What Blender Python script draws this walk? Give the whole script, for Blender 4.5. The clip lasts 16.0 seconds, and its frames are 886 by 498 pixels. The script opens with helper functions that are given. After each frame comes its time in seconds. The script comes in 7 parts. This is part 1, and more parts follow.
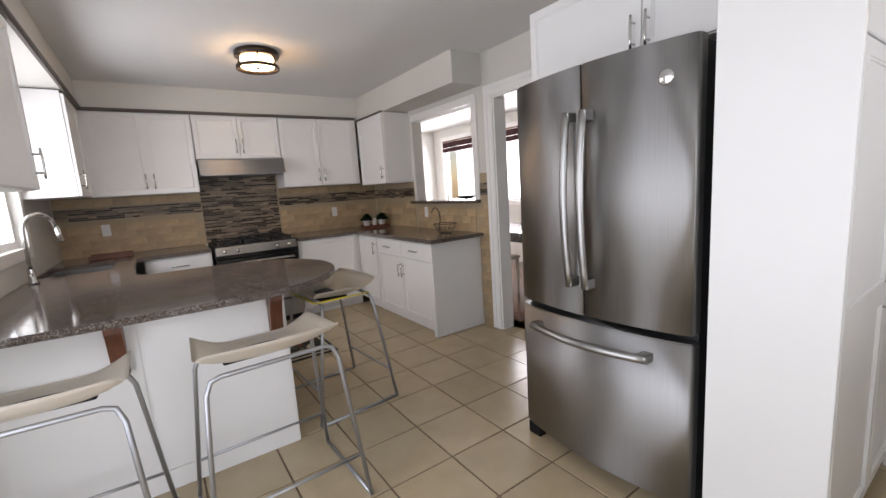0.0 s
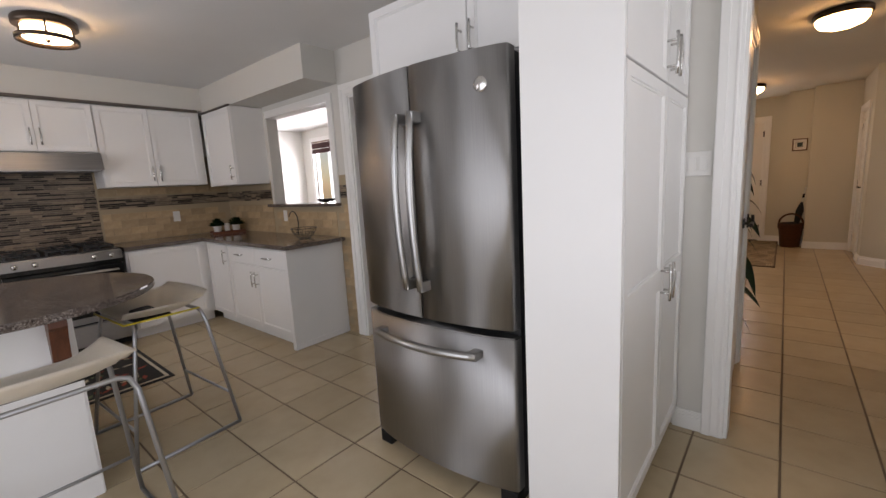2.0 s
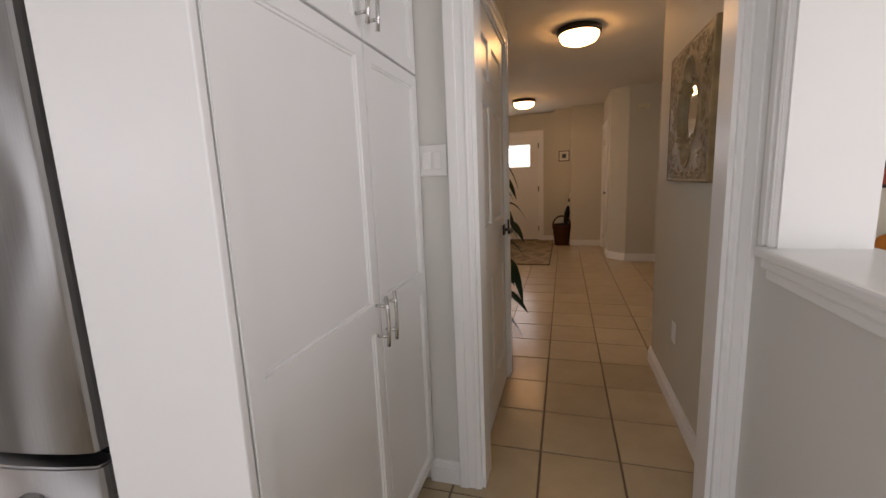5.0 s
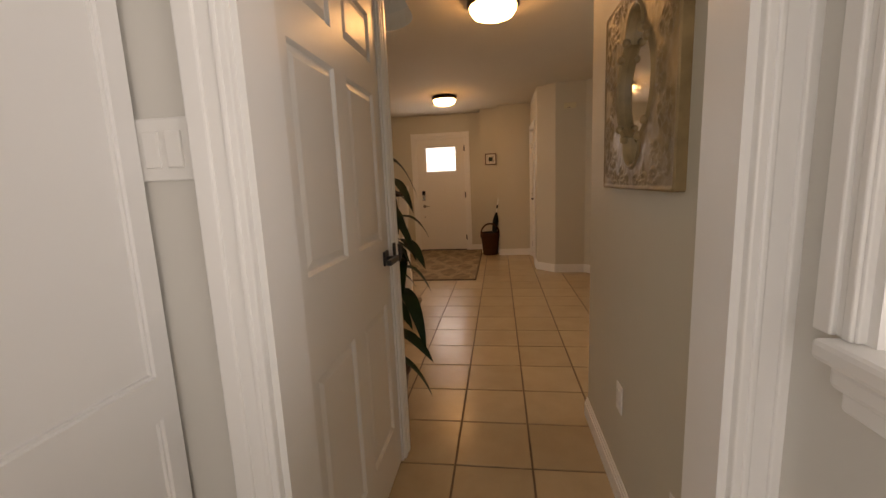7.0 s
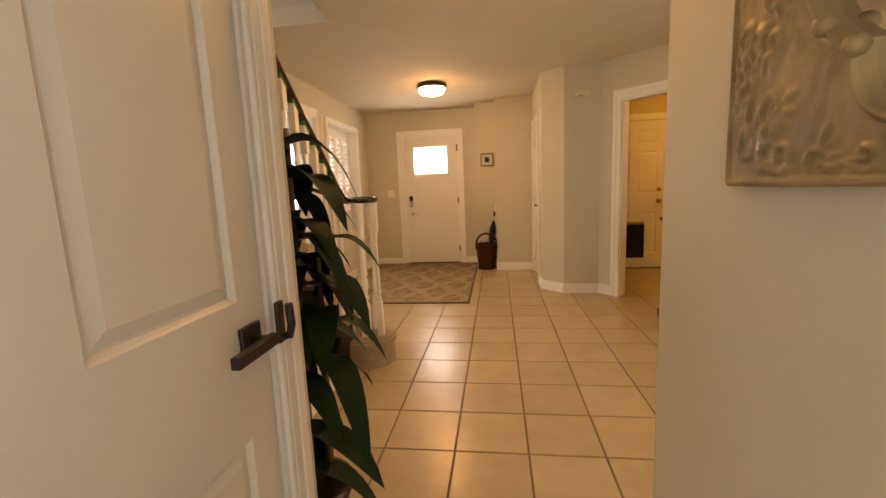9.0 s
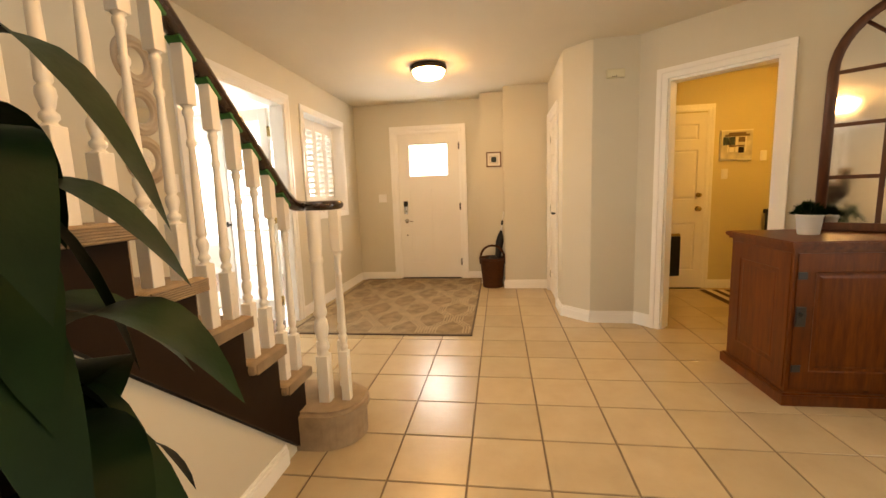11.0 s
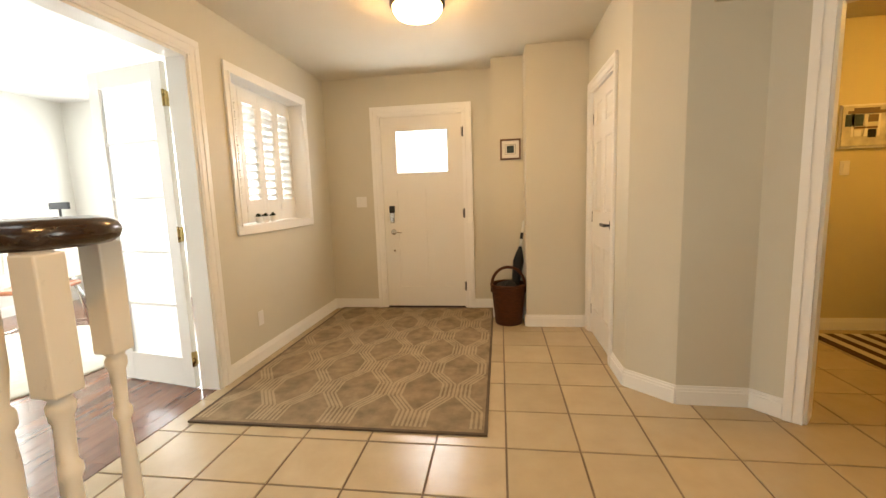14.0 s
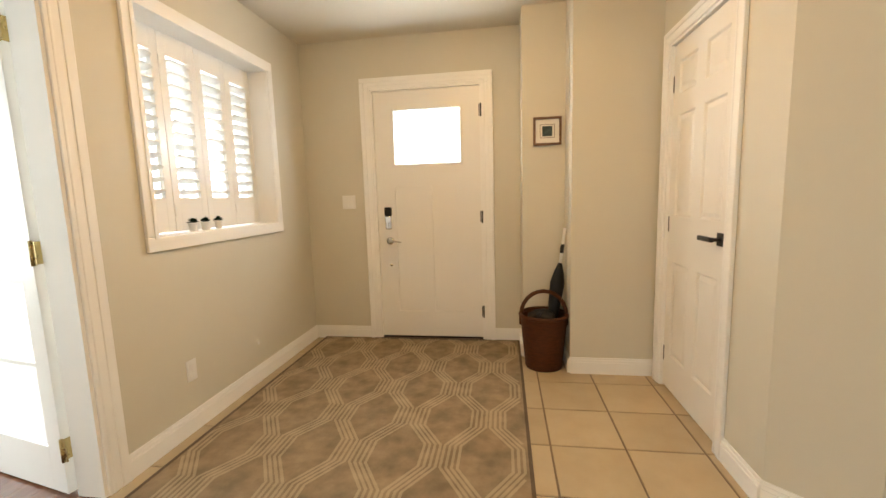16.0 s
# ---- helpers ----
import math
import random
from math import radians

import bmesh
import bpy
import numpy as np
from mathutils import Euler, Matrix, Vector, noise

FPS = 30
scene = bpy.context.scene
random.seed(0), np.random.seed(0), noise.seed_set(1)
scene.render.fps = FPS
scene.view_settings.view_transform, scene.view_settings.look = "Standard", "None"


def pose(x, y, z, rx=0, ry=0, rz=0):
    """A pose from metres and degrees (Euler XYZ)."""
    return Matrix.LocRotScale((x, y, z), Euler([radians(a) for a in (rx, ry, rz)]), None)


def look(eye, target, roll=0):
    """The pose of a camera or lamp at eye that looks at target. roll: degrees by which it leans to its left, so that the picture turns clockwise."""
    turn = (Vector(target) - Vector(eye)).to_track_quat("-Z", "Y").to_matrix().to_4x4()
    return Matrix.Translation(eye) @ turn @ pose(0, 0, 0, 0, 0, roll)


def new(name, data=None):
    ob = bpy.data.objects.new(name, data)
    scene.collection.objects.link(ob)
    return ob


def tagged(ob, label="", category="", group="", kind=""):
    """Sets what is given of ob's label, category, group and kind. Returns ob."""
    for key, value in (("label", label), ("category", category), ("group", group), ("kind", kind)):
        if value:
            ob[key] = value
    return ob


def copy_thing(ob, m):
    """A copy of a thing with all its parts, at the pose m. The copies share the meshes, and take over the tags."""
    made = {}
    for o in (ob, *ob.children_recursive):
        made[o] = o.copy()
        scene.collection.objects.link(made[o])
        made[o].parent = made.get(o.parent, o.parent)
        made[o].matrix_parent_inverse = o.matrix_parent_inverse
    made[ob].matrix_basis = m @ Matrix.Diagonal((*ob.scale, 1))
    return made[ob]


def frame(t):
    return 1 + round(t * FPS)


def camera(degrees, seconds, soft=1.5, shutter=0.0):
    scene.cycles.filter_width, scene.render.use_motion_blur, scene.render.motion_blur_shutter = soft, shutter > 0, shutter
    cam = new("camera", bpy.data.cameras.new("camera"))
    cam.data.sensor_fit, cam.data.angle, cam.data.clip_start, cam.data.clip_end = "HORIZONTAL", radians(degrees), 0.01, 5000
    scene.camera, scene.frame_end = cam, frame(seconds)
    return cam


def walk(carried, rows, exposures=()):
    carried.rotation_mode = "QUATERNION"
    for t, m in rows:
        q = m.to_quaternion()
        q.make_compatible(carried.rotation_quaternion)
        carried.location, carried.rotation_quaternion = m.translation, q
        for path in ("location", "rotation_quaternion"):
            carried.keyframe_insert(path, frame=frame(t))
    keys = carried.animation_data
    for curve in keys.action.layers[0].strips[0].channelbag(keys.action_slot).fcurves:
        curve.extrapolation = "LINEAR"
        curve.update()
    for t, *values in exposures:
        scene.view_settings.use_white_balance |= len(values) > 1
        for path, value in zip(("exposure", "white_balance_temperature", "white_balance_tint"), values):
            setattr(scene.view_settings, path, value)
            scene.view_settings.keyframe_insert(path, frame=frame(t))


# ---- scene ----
cam = camera(94.0, 16.0)
PATH = [
    (0, (-1.42, -0.2, 1.361), (-0.302, 1.431, 1.062), -3.8),
    (0.5, (-1.408, -0.209, 1.352), (-0.17, 1.333, 1.052), -3.4),
    (1, (-1.359, -0.234, 1.353), (-0.027, 1.225, 1.043), -3.4),
    (1.5, (-1.314, -0.256, 1.344), (0.117, 1.105, 1.032), -3.2),
    (2, (-1.215, -0.293, 1.339), (0.304, 0.969, 1.025), -3.1),
    (2.5, (-1.1, -0.332, 1.328), (0.503, 0.822, 1.012), -3.0),
    (3, (-0.981, -0.381, 1.322), (0.694, 0.665, 1.004), -3.0),
    (3.5, (-0.879, -0.409, 1.305), (0.864, 0.52, 0.989), -2.9),
    (4, (-0.753, -0.425, 1.295), (1.048, 0.387, 0.978), -2.8),
    (4.5, (-0.608, -0.436, 1.293), (1.242, 0.253, 0.969), -2.7),
    (5, (-0.428, -0.448, 1.289), (1.464, 0.113, 0.962), -2.4),
    (7.5, (0.622, -0.587, 1.28), (2.58, -0.327, 0.966), -2.5),
    (8, (0.857, -0.579, 1.271), (2.816, -0.317, 0.962), -2.5),
    (8.5, (1.102, -0.602, 1.268), (3.061, -0.335, 0.966), -2.6),
    (9, (1.34, -0.576, 1.254), (3.301, -0.313, 0.961), -2.4),
    (11.5, (2.492, -0.473, 1.224), (4.456, -0.198, 0.962), -2.0),
    (12, (2.738, -0.431, 1.217), (4.703, -0.158, 0.96), -2.1),
    (12.5, (2.98, -0.41, 1.23), (4.945, -0.132, 0.977), -2.0),
    (13, (3.218, -0.388, 1.218), (5.182, -0.112, 0.967), -2.0),
    (13.5, (3.45, -0.354, 1.228), (5.415, -0.084, 0.972), -1.8),
    (14, (3.708, -0.337, 1.229), (5.672, -0.061, 0.974), -1.9),
    (14.5, (3.942, -0.293, 1.223), (5.906, -0.017, 0.966), -1.8),
    (15, (4.188, -0.222, 1.208), (6.153, 0.054, 0.958), -1.8),
    (15.5, (4.454, -0.195, 1.222), (6.417, 0.096, 0.967), -1.7),
    (16, (4.726, -0.141, 1.213), (6.688, 0.155, 0.962), -1.7),
]
EXPOSURES = [(0.0, -0.62, 6700, 17), (1.5, -0.82, 6800, 18), (4.0, -1.0, 6950, 19), (5.0, -1.09, 7100, 20), (7.5, -0.75, 8900, 22), (8.5, -0.15, 9700, 21), (9.0, 0.12, 9400, 19), (11.5, 0.72, 7800, 8), (12.5, 0.72, 7350, 6), (13.5, 0.62, 7050, 5), (16.0, 0.66, 6400, 2)]
walk(cam, [(t, look(eye, target, roll)) for t, eye, target, roll in PATH], EXPOSURES)

# ---- world and light ----
world = bpy.data.worlds.new("sky")
scene.world = world
world.use_nodes = True
sky_nodes = world.node_tree.nodes
sky = sky_nodes.new("ShaderNodeTexSky")
sky.sky_type, sky.sun_disc, sky.sun_elevation, sky.sun_rotation = "NISHITA", False, radians(40), radians(60)
world.node_tree.links.new(sky.outputs[0], sky_nodes["Background"].inputs[0])
sky_nodes["Background"].inputs[1].default_value = 0.1


def window_light(name, at, target, w, h, watts, colour=(0.92, 0.94, 1.0)):
    """The sky's light in a window's opening."""
    data = bpy.data.lights.new(name, "AREA")
    data.shape, data.size, data.size_y, data.energy, data.color = "RECTANGLE", w, h, watts, colour
    ob = new(name, data)
    ob.matrix_world = look(at, target)
    return ob


window_light("patio_daylight", (-2.28, 0.35, 1.15), (0, 0.35, 1.15), 2.3, 2.0, 66, (0.84, 0.91, 1.0))
window_light("rear_daylight", (-0.7, -3.28, 1.12), (-0.7, 0, 1.12), 2.3, 2.0, 118, (0.86, 0.92, 1.0))
window_light("sink_daylight", (-2.3, 3.32, 1.62), (0, 3.3, 1.3), 1.1, 0.95, 30, (0.88, 0.93, 1.0))
window_light("dining_daylight", (3.76, 6.3, 1.65), (0, 6.3, 1.5), 1.05, 1.15, 110)
window_light("dining_daylight_two", (3.76, 4.8, 1.65), (0, 4.8, 1.5), 1.15, 1.15, 110)
window_light("den_daylight_front", (8.78, 3.6, 1.35), (0, 3.6, 1.2), 2.4, 1.7, 50)
window_light("den_daylight_side", (6.3, 5.52, 1.35), (6.3, 0, 1.2), 2.6, 1.7, 48)
window_light("door_daylight", (8.2, 0.48, 1.72), (0, 0.48, 1.6), 0.5, 0.3, 7)
window_light("family_daylight", (1.87, -4.98, 1.35), (1.87, 0, 1.3), 1.1, 1.4, 45)
# fill lamp in an added, unseen south window, brightens the angled foyer wall
window_light("foyer_south_fill", (3.15, -3.36, 1.35), (3.15, 0, 1.3), 1.0, 1.6, 9, (0.95, 0.96, 1.0))
window_light("stairwell_daylight", (3.2, 0.85, 4.3), (3.3, 0.8, 0), 1.2, 0.8, 9)

# ---- materials ----
MATS = {}


def nodes_of(name):
    m = bpy.data.materials.new(name)
    m.use_nodes = True
    t = m.node_tree
    return m, t, t.nodes["Principled BSDF"]


def coords(t, stretch=(1, 1, 1), kind="Object"):
    tc, mp = t.nodes.new("ShaderNodeTexCoord"), t.nodes.new("ShaderNodeMapping")
    mp.inputs["Scale"].default_value = stretch
    t.links.new(tc.outputs[kind], mp.inputs[0])
    return mp.outputs[0]


def noise_tex(t, at, scale, detail=4, rough=0.55):
    n = t.nodes.new("ShaderNodeTexNoise")
    n.inputs["Scale"].default_value, n.inputs["Detail"].default_value, n.inputs["Roughness"].default_value = scale, detail, rough
    t.links.new(at, n.inputs["Vector"])
    return n.outputs["Fac"]


def ramp(t, fac, stops):
    r = t.nodes.new("ShaderNodeValToRGB")
    while len(r.color_ramp.elements) < len(stops):
        r.color_ramp.elements.new(0.5)
    for e, (p, c) in zip(r.color_ramp.elements, stops):
        e.position, e.color = p, (*c, 1)
    t.links.new(fac, r.inputs[0])
    return r.outputs[0]


def mixed(t, a, b, fac, how="MIX"):
    m = t.nodes.new("ShaderNodeMix")
    m.data_type, m.blend_type = "RGBA", how
    for sock, v in ((m.inputs[0], fac), (m.inputs[6], a), (m.inputs[7], b)):
        if isinstance(v, bpy.types.NodeSocket):
            t.links.new(v, sock)
        elif isinstance(v, tuple):
            sock.default_value = (*v, 1)
        else:
            sock.default_value = v
    return m.outputs[2]


def bumped(t, bsdf, height, strength, distance=0.002):
    b = t.nodes.new("ShaderNodeBump")
    b.inputs["Strength"].default_value, b.inputs["Distance"].default_value = strength, distance
    t.links.new(height, b.inputs["Height"])
    t.links.new(b.outputs[0], bsdf.inputs["Normal"])


def tone(c, k):
    return tuple(min(1, v * k) for v in c)


def plain(name, colour, rough=0.5, metal=0.0, var=0.05, big=2.5, fine=180, bump=0.08, stretch=(1, 1, 1), each=0.0, coat=0.0, spec=0.5):
    """Colour with soft stains, fine grain in bump and gloss; each: how far pieces differ from one another."""
    m, t, b = nodes_of(name)
    at = coords(t, stretch)
    c = ramp(t, noise_tex(t, at, big), [(0.3, tone(colour, 1 - var)), (0.7, tone(colour, 1 + var))])
    if each:
        info = t.nodes.new("ShaderNodeObjectInfo")
        c = mixed(t, c, ramp(t, info.outputs["Random"], [(0, (1 - each,) * 3), (1, (1 + each,) * 3)]), 1.0, "MULTIPLY")
    t.links.new(c, b.inputs["Base Color"])
    b.inputs["Metallic"].default_value, b.inputs["Coat Weight"].default_value = metal, coat
    b.inputs["Specular IOR Level"].default_value = spec
    r = t.nodes.new("ShaderNodeMapRange")
    r.inputs[3].default_value, r.inputs[4].default_value = max(0.02, rough - 0.07), min(1, rough + 0.07)
    t.links.new(noise_tex(t, at, big * 6), r.inputs[0])
    t.links.new(r.outputs[0], b.inputs["Roughness"])
    if bump:
        bumped(t, b, noise_tex(t, at, fine, 3), bump)
    MATS[name] = m
    return m


def wood(name, dark, light, rough=0.4, along="x", scale=6.0, each=0.0, coat=0.0, spec=0.5):
    m, t, b = nodes_of(name)
    s = {"x": (0.12, 1, 1), "y": (1, 0.12, 1), "z": (1, 1, 0.12)}[along]
    at = coords(t, s)
    grain = noise_tex(t, at, scale * 6, 6, 0.65)
    c = ramp(t, grain, [(0.3, dark), (0.7, light)])
    c = mixed(t, c, ramp(t, noise_tex(t, at, scale), [(0.3, (0.75,) * 3), (0.7, (1.15,) * 3)]), 0.8, "MULTIPLY")
    if each:
        info = t.nodes.new("ShaderNodeObjectInfo")
        c = mixed(t, c, ramp(t, info.outputs["Random"], [(0, (1 - each,) * 3), (1, (1 + each,) * 3)]), 1.0, "MULTIPLY")
    t.links.new(c, b.inputs["Base Color"])
    b.inputs["Roughness"].default_value, b.inputs["Coat Weight"].default_value = rough, coat
    b.inputs["Specular IOR Level"].default_value = spec
    bumped(t, b, grain, 0.15)
    MATS[name] = m
    return m


def glowing(name, colour, strength):
    m, t, b = nodes_of(name)
    b.inputs["Base Color"].default_value = (0.9, 0.9, 0.88, 1)
    b.inputs["Emission Color"].default_value, b.inputs["Emission Strength"].default_value = (*colour, 1), strength
    b.inputs["Roughness"].default_value = 0.3
    MATS[name] = m
    return m


def glass(name, colour=(1, 1, 1), rough=0.0):
    m, t, b = nodes_of(name)
    b.inputs["Base Color"].default_value = (*colour, 1)
    b.inputs["Transmission Weight"].default_value, b.inputs["Roughness"].default_value, b.inputs["IOR"].default_value = 1, rough, 1.45
    MATS[name] = m
    return m


def island_tint(t, c, lo, hi):
    g = t.nodes.new("ShaderNodeNewGeometry")
    return mixed(t, c, ramp(t, g.outputs["Random Per Island"], [(0, lo), (1, hi)]), 1.0, "MULTIPLY")


WALL = plain("wall_paint", (0.60, 0.57, 0.475), 0.6, var=0.02, big=1.2, fine=260, bump=0.06)
WALL_K = plain("kitchen_wall_paint", (0.66, 0.645, 0.60), 0.6, var=0.02, big=1.2, fine=260, bump=0.06)
WALL_Y = plain("laundry_wall_paint", (0.62, 0.55, 0.33), 0.6, var=0.02, big=1.2, fine=260, bump=0.06)
WALL_W = plain("den_wall_paint", (0.72, 0.71, 0.67), 0.6, var=0.02, big=1.2, fine=260, bump=0.06)
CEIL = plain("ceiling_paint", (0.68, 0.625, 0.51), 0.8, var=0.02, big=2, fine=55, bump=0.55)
CEIL_K = plain("kitchen_ceiling_paint", (0.76, 0.76, 0.75), 0.75, var=0.015, big=2, fine=90, bump=0.15)
TRIM = plain("white_trim_paint", (0.84, 0.835, 0.81), 0.32, var=0.015, big=3, fine=120, bump=0.03)
CAB = plain("white_cabinet_paint", (0.82, 0.815, 0.80), 0.35, var=0.012, big=3, fine=150, bump=0.03)
DOORW = plain("white_door_paint", (0.80, 0.785, 0.745), 0.33, var=0.015, big=2, fine=130, bump=0.05)
BLACK = plain("black_metal", (0.012, 0.012, 0.013), 0.38, var=0.1)
BLACK_P = plain("black_plastic", (0.006, 0.006, 0.0065), 0.55, var=0.1, spec=0.3)
CHROME = plain("brushed_nickel", (0.62, 0.61, 0.59), 0.24, 1.0, var=0.05)
BRASS = plain("brass", (0.44, 0.33, 0.14), 0.28, 1.0, var=0.1)
BRONZE = plain("dark_bronze", (0.05, 0.035, 0.025), 0.35, 0.7, var=0.15)
GROUT = plain("brown_grout", (0.17, 0.12, 0.075), 0.9, var=0.15, big=4, fine=300, bump=0.3)
PLASTIC = plain("white_plastic", (0.78, 0.77, 0.74), 0.35, var=0.01)
STOOL = plain("cream_plastic_shell", (0.78, 0.72, 0.62), 0.35, var=0.02)
GREYM = plain("grey_metal_tube", (0.42, 0.43, 0.45), 0.35, 0.85, var=0.05)
CARPET = plain("beige_stair_carpet", (0.33, 0.25, 0.17), 0.95, var=0.14, big=14, fine=420, bump=0.9, spec=0.1)
DARKW = wood("dark_stained_wood", (0.022, 0.011, 0.007), (0.05, 0.025, 0.014), 0.22, "x", coat=0.4)
STRING = plain("dark_brown_stringer_paint", (0.016, 0.008, 0.004), 0.5, var=0.1, spec=0.15)
BALW = plain("white_baluster_paint", (0.80, 0.77, 0.71), 0.3, var=0.02, big=8)
PINE = wood("honey_pine", (0.065, 0.014, 0.0015), (0.15, 0.040, 0.004), 0.38, "z", 5, spec=0.2)
CHERRY = wood("cherry_bracket", (0.09, 0.03, 0.015), (0.17, 0.06, 0.03), 0.35, "z")
PLANK = wood("reddish_brown_floorboard", (0.13, 0.05, 0.024), (0.24, 0.10, 0.05), 0.25, "x", 4, each=0.22, coat=0.3)
LEAF = plain("dark_green_leaf", (0.006, 0.019, 0.005), 0.55, spec=0.12, var=0.35, big=9, fine=60, bump=0.25)
STEM = plain("brown_cane", (0.11, 0.075, 0.04), 0.7, var=0.3, big=20)
SOIL = plain("soil", (0.03, 0.022, 0.016), 0.95, var=0.3, big=40)
TERRA = plain("brown_glazed_pot", (0.10, 0.05, 0.03), 0.35, var=0.2)
WICK = plain("brown_wicker", (0.062, 0.019, 0.005), 0.6, spec=0.2, var=0.3, big=22, fine=140, bump=0.5, stretch=(1, 1, 4))
RUGW = plain("cream_rug_pile", (0.62, 0.58, 0.50), 0.95, var=0.1, big=18, fine=300, bump=0.8, spec=0.1)
RUGG = plain("taupe_rug_pile", (0.26, 0.20, 0.13), 0.95, var=0.28, big=9, fine=350, bump=0.8, spec=0.1)
RUGL = plain("light_rug_pile", (0.38, 0.31, 0.21), 0.95, var=0.14, big=9, fine=350, bump=0.8, spec=0.1)
RUGE = plain("dark_rug_binding", (0.12, 0.09, 0.065), 0.95, var=0.15, big=9, fine=350, bump=0.6, spec=0.1)
PLASTER = plain("distressed_gold_plaster", (0.29, 0.205, 0.10), 0.45, var=0.35, big=9, fine=45, bump=0.6)
MIRROR = plain("mirror_silver", (0.85, 0.86, 0.86), 0.03, 1.0, var=0.0, bump=0)
FROST = glass("frosted_door_glass", (0.96, 0.98, 1.0), 0.5)
TANLEATHER = plain("tan_leather", (0.35, 0.12, 0.05), 0.45, var=0.1)
FRAMEW = wood("brown_picture_wood", (0.10, 0.05, 0.02), (0.2, 0.1, 0.05), 0.4, "x")
PAPER = plain("off_white_paper", (0.75, 0.73, 0.68), 0.8, var=0.03)
GREENTAPE = plain("green_masking_tape", (0.02, 0.14, 0.03), 0.6, var=0.1)
ORANGE = plain("orange_fabric", (0.55, 0.19, 0.03), 0.9, var=0.1)
LAMP_W = glowing("warm_lamp_glass", (1.0, 0.56, 0.22), 47)
LAMP_K = glowing("kitchen_lamp_glass", (1.0, 0.66, 0.34), 36)
OUT = glowing("bright_outdoors", (0.93, 0.97, 1.0), 2.3)


def stainless():
    m, t, b = nodes_of("brushed_stainless_steel")
    at = coords(t, (1, 260, 1.5))
    g = noise_tex(t, at, 2.0, 6, 0.7)
    c = ramp(t, g, [(0.3, (0.34, 0.335, 0.33)), (0.7, (0.43, 0.42, 0.41))])
    t.links.new(c, b.inputs["Base Color"])
    b.inputs["Metallic"].default_value, b.inputs["Roughness"].default_value = 1.0, 0.44
    b.inputs["Anisotropic"].default_value, b.inputs["Anisotropic Rotation"].default_value = 0.9, 0.25
    bumped(t, b, g, 0.05, 0.0005)
    MATS["steel"] = m
    return m


STEEL = stainless()
SATIN = plain("satin_handle_steel", (0.40, 0.395, 0.385), 0.3, 1.0, var=0.02, bump=0)


def granite():
    m, t, b = nodes_of("brown_speckled_granite")
    at = coords(t)
    v = t.nodes.new("ShaderNodeTexVoronoi")
    v.inputs["Scale"].default_value = 230
    t.links.new(at, v.inputs["Vector"])
    sep = t.nodes.new("ShaderNodeSeparateColor")
    t.links.new(v.outputs["Color"], sep.inputs[0])
    c = ramp(t, sep.outputs[0], [(0.0, (0.022, 0.016, 0.014)), (0.3, (0.095, 0.07, 0.058)), (0.62, (0.125, 0.098, 0.083)), (0.95, (0.30, 0.26, 0.23))])
    c = mixed(t, c, ramp(t, noise_tex(t, at, 7, 5), [(0.3, (0.75,) * 3), (0.7, (1.15,) * 3)]), 1.0, "MULTIPLY")
    t.links.new(c, b.inputs["Base Color"])
    b.inputs["Roughness"].default_value = 0.1
    MATS["granite"] = m
    return m


GRANITE = granite()


def ceramic():
    """Glazed beige floor tile with cloudy mottling; every tile differs."""
    m, t, b = nodes_of("beige_ceramic_floor_tile")
    info = t.nodes.new("ShaderNodeObjectInfo")
    add = t.nodes.new("ShaderNodeVectorMath")
    t.links.new(coords(t), add.inputs[0])
    t.links.new(info.outputs["Location"], add.inputs[1])
    at = add.outputs[0]
    c = ramp(t, noise_tex(t, at, 5, 4, 0.6), [(0.25, (0.435, 0.348, 0.225)), (0.5, (0.472, 0.380, 0.248)), (0.75, (0.50, 0.406, 0.27))])
    c = mixed(t, c, ramp(t, info.outputs["Random"], [(0, (0.92, 0.92, 0.91)), (1, (1.05, 1.05, 1.05))]), 1.0, "MULTIPLY")
    c = island_tint(t, c, (0.95, 0.95, 0.94), (1.04, 1.04, 1.04))
    t.links.new(c, b.inputs["Base Color"])
    r = t.nodes.new("ShaderNodeMapRange")
    r.inputs[3].default_value, r.inputs[4].default_value = 0.21, 0.28
    t.links.new(noise_tex(t, at, 14, 4), r.inputs[0])
    t.links.new(r.outputs[0], b.inputs["Roughness"])
    bumped(t, b, noise_tex(t, at, 17, 2), 0.3, 0.003)
    MATS["tile"] = m
    return m


TILE = ceramic()


def stone_tile(name, stops, scale, rough=0.5, lo=(0.8, 0.8, 0.8), hi=(1.15, 1.12, 1.08), mixture=()):
    m, t, b = nodes_of(name)
    at = coords(t)
    c = ramp(t, noise_tex(t, at, scale, 6, 0.65), stops)
    info = t.nodes.new("ShaderNodeObjectInfo")
    c = mixed(t, c, ramp(t, info.outputs["Random"], [(0, lo), (1, hi)]), 1.0, "MULTIPLY")
    if mixture:
        g = t.nodes.new("ShaderNodeNewGeometry")
        c = mixed(t, c, ramp(t, g.outputs["Random Per Island"], mixture), 1.0, "MULTIPLY")
    else:
        c = island_tint(t, c, lo, hi)
    t.links.new(c, b.inputs["Base Color"])
    b.inputs["Roughness"].default_value = rough
    bumped(t, b, noise_tex(t, at, scale * 4, 3), 0.2)
    MATS[name] = m
    return m


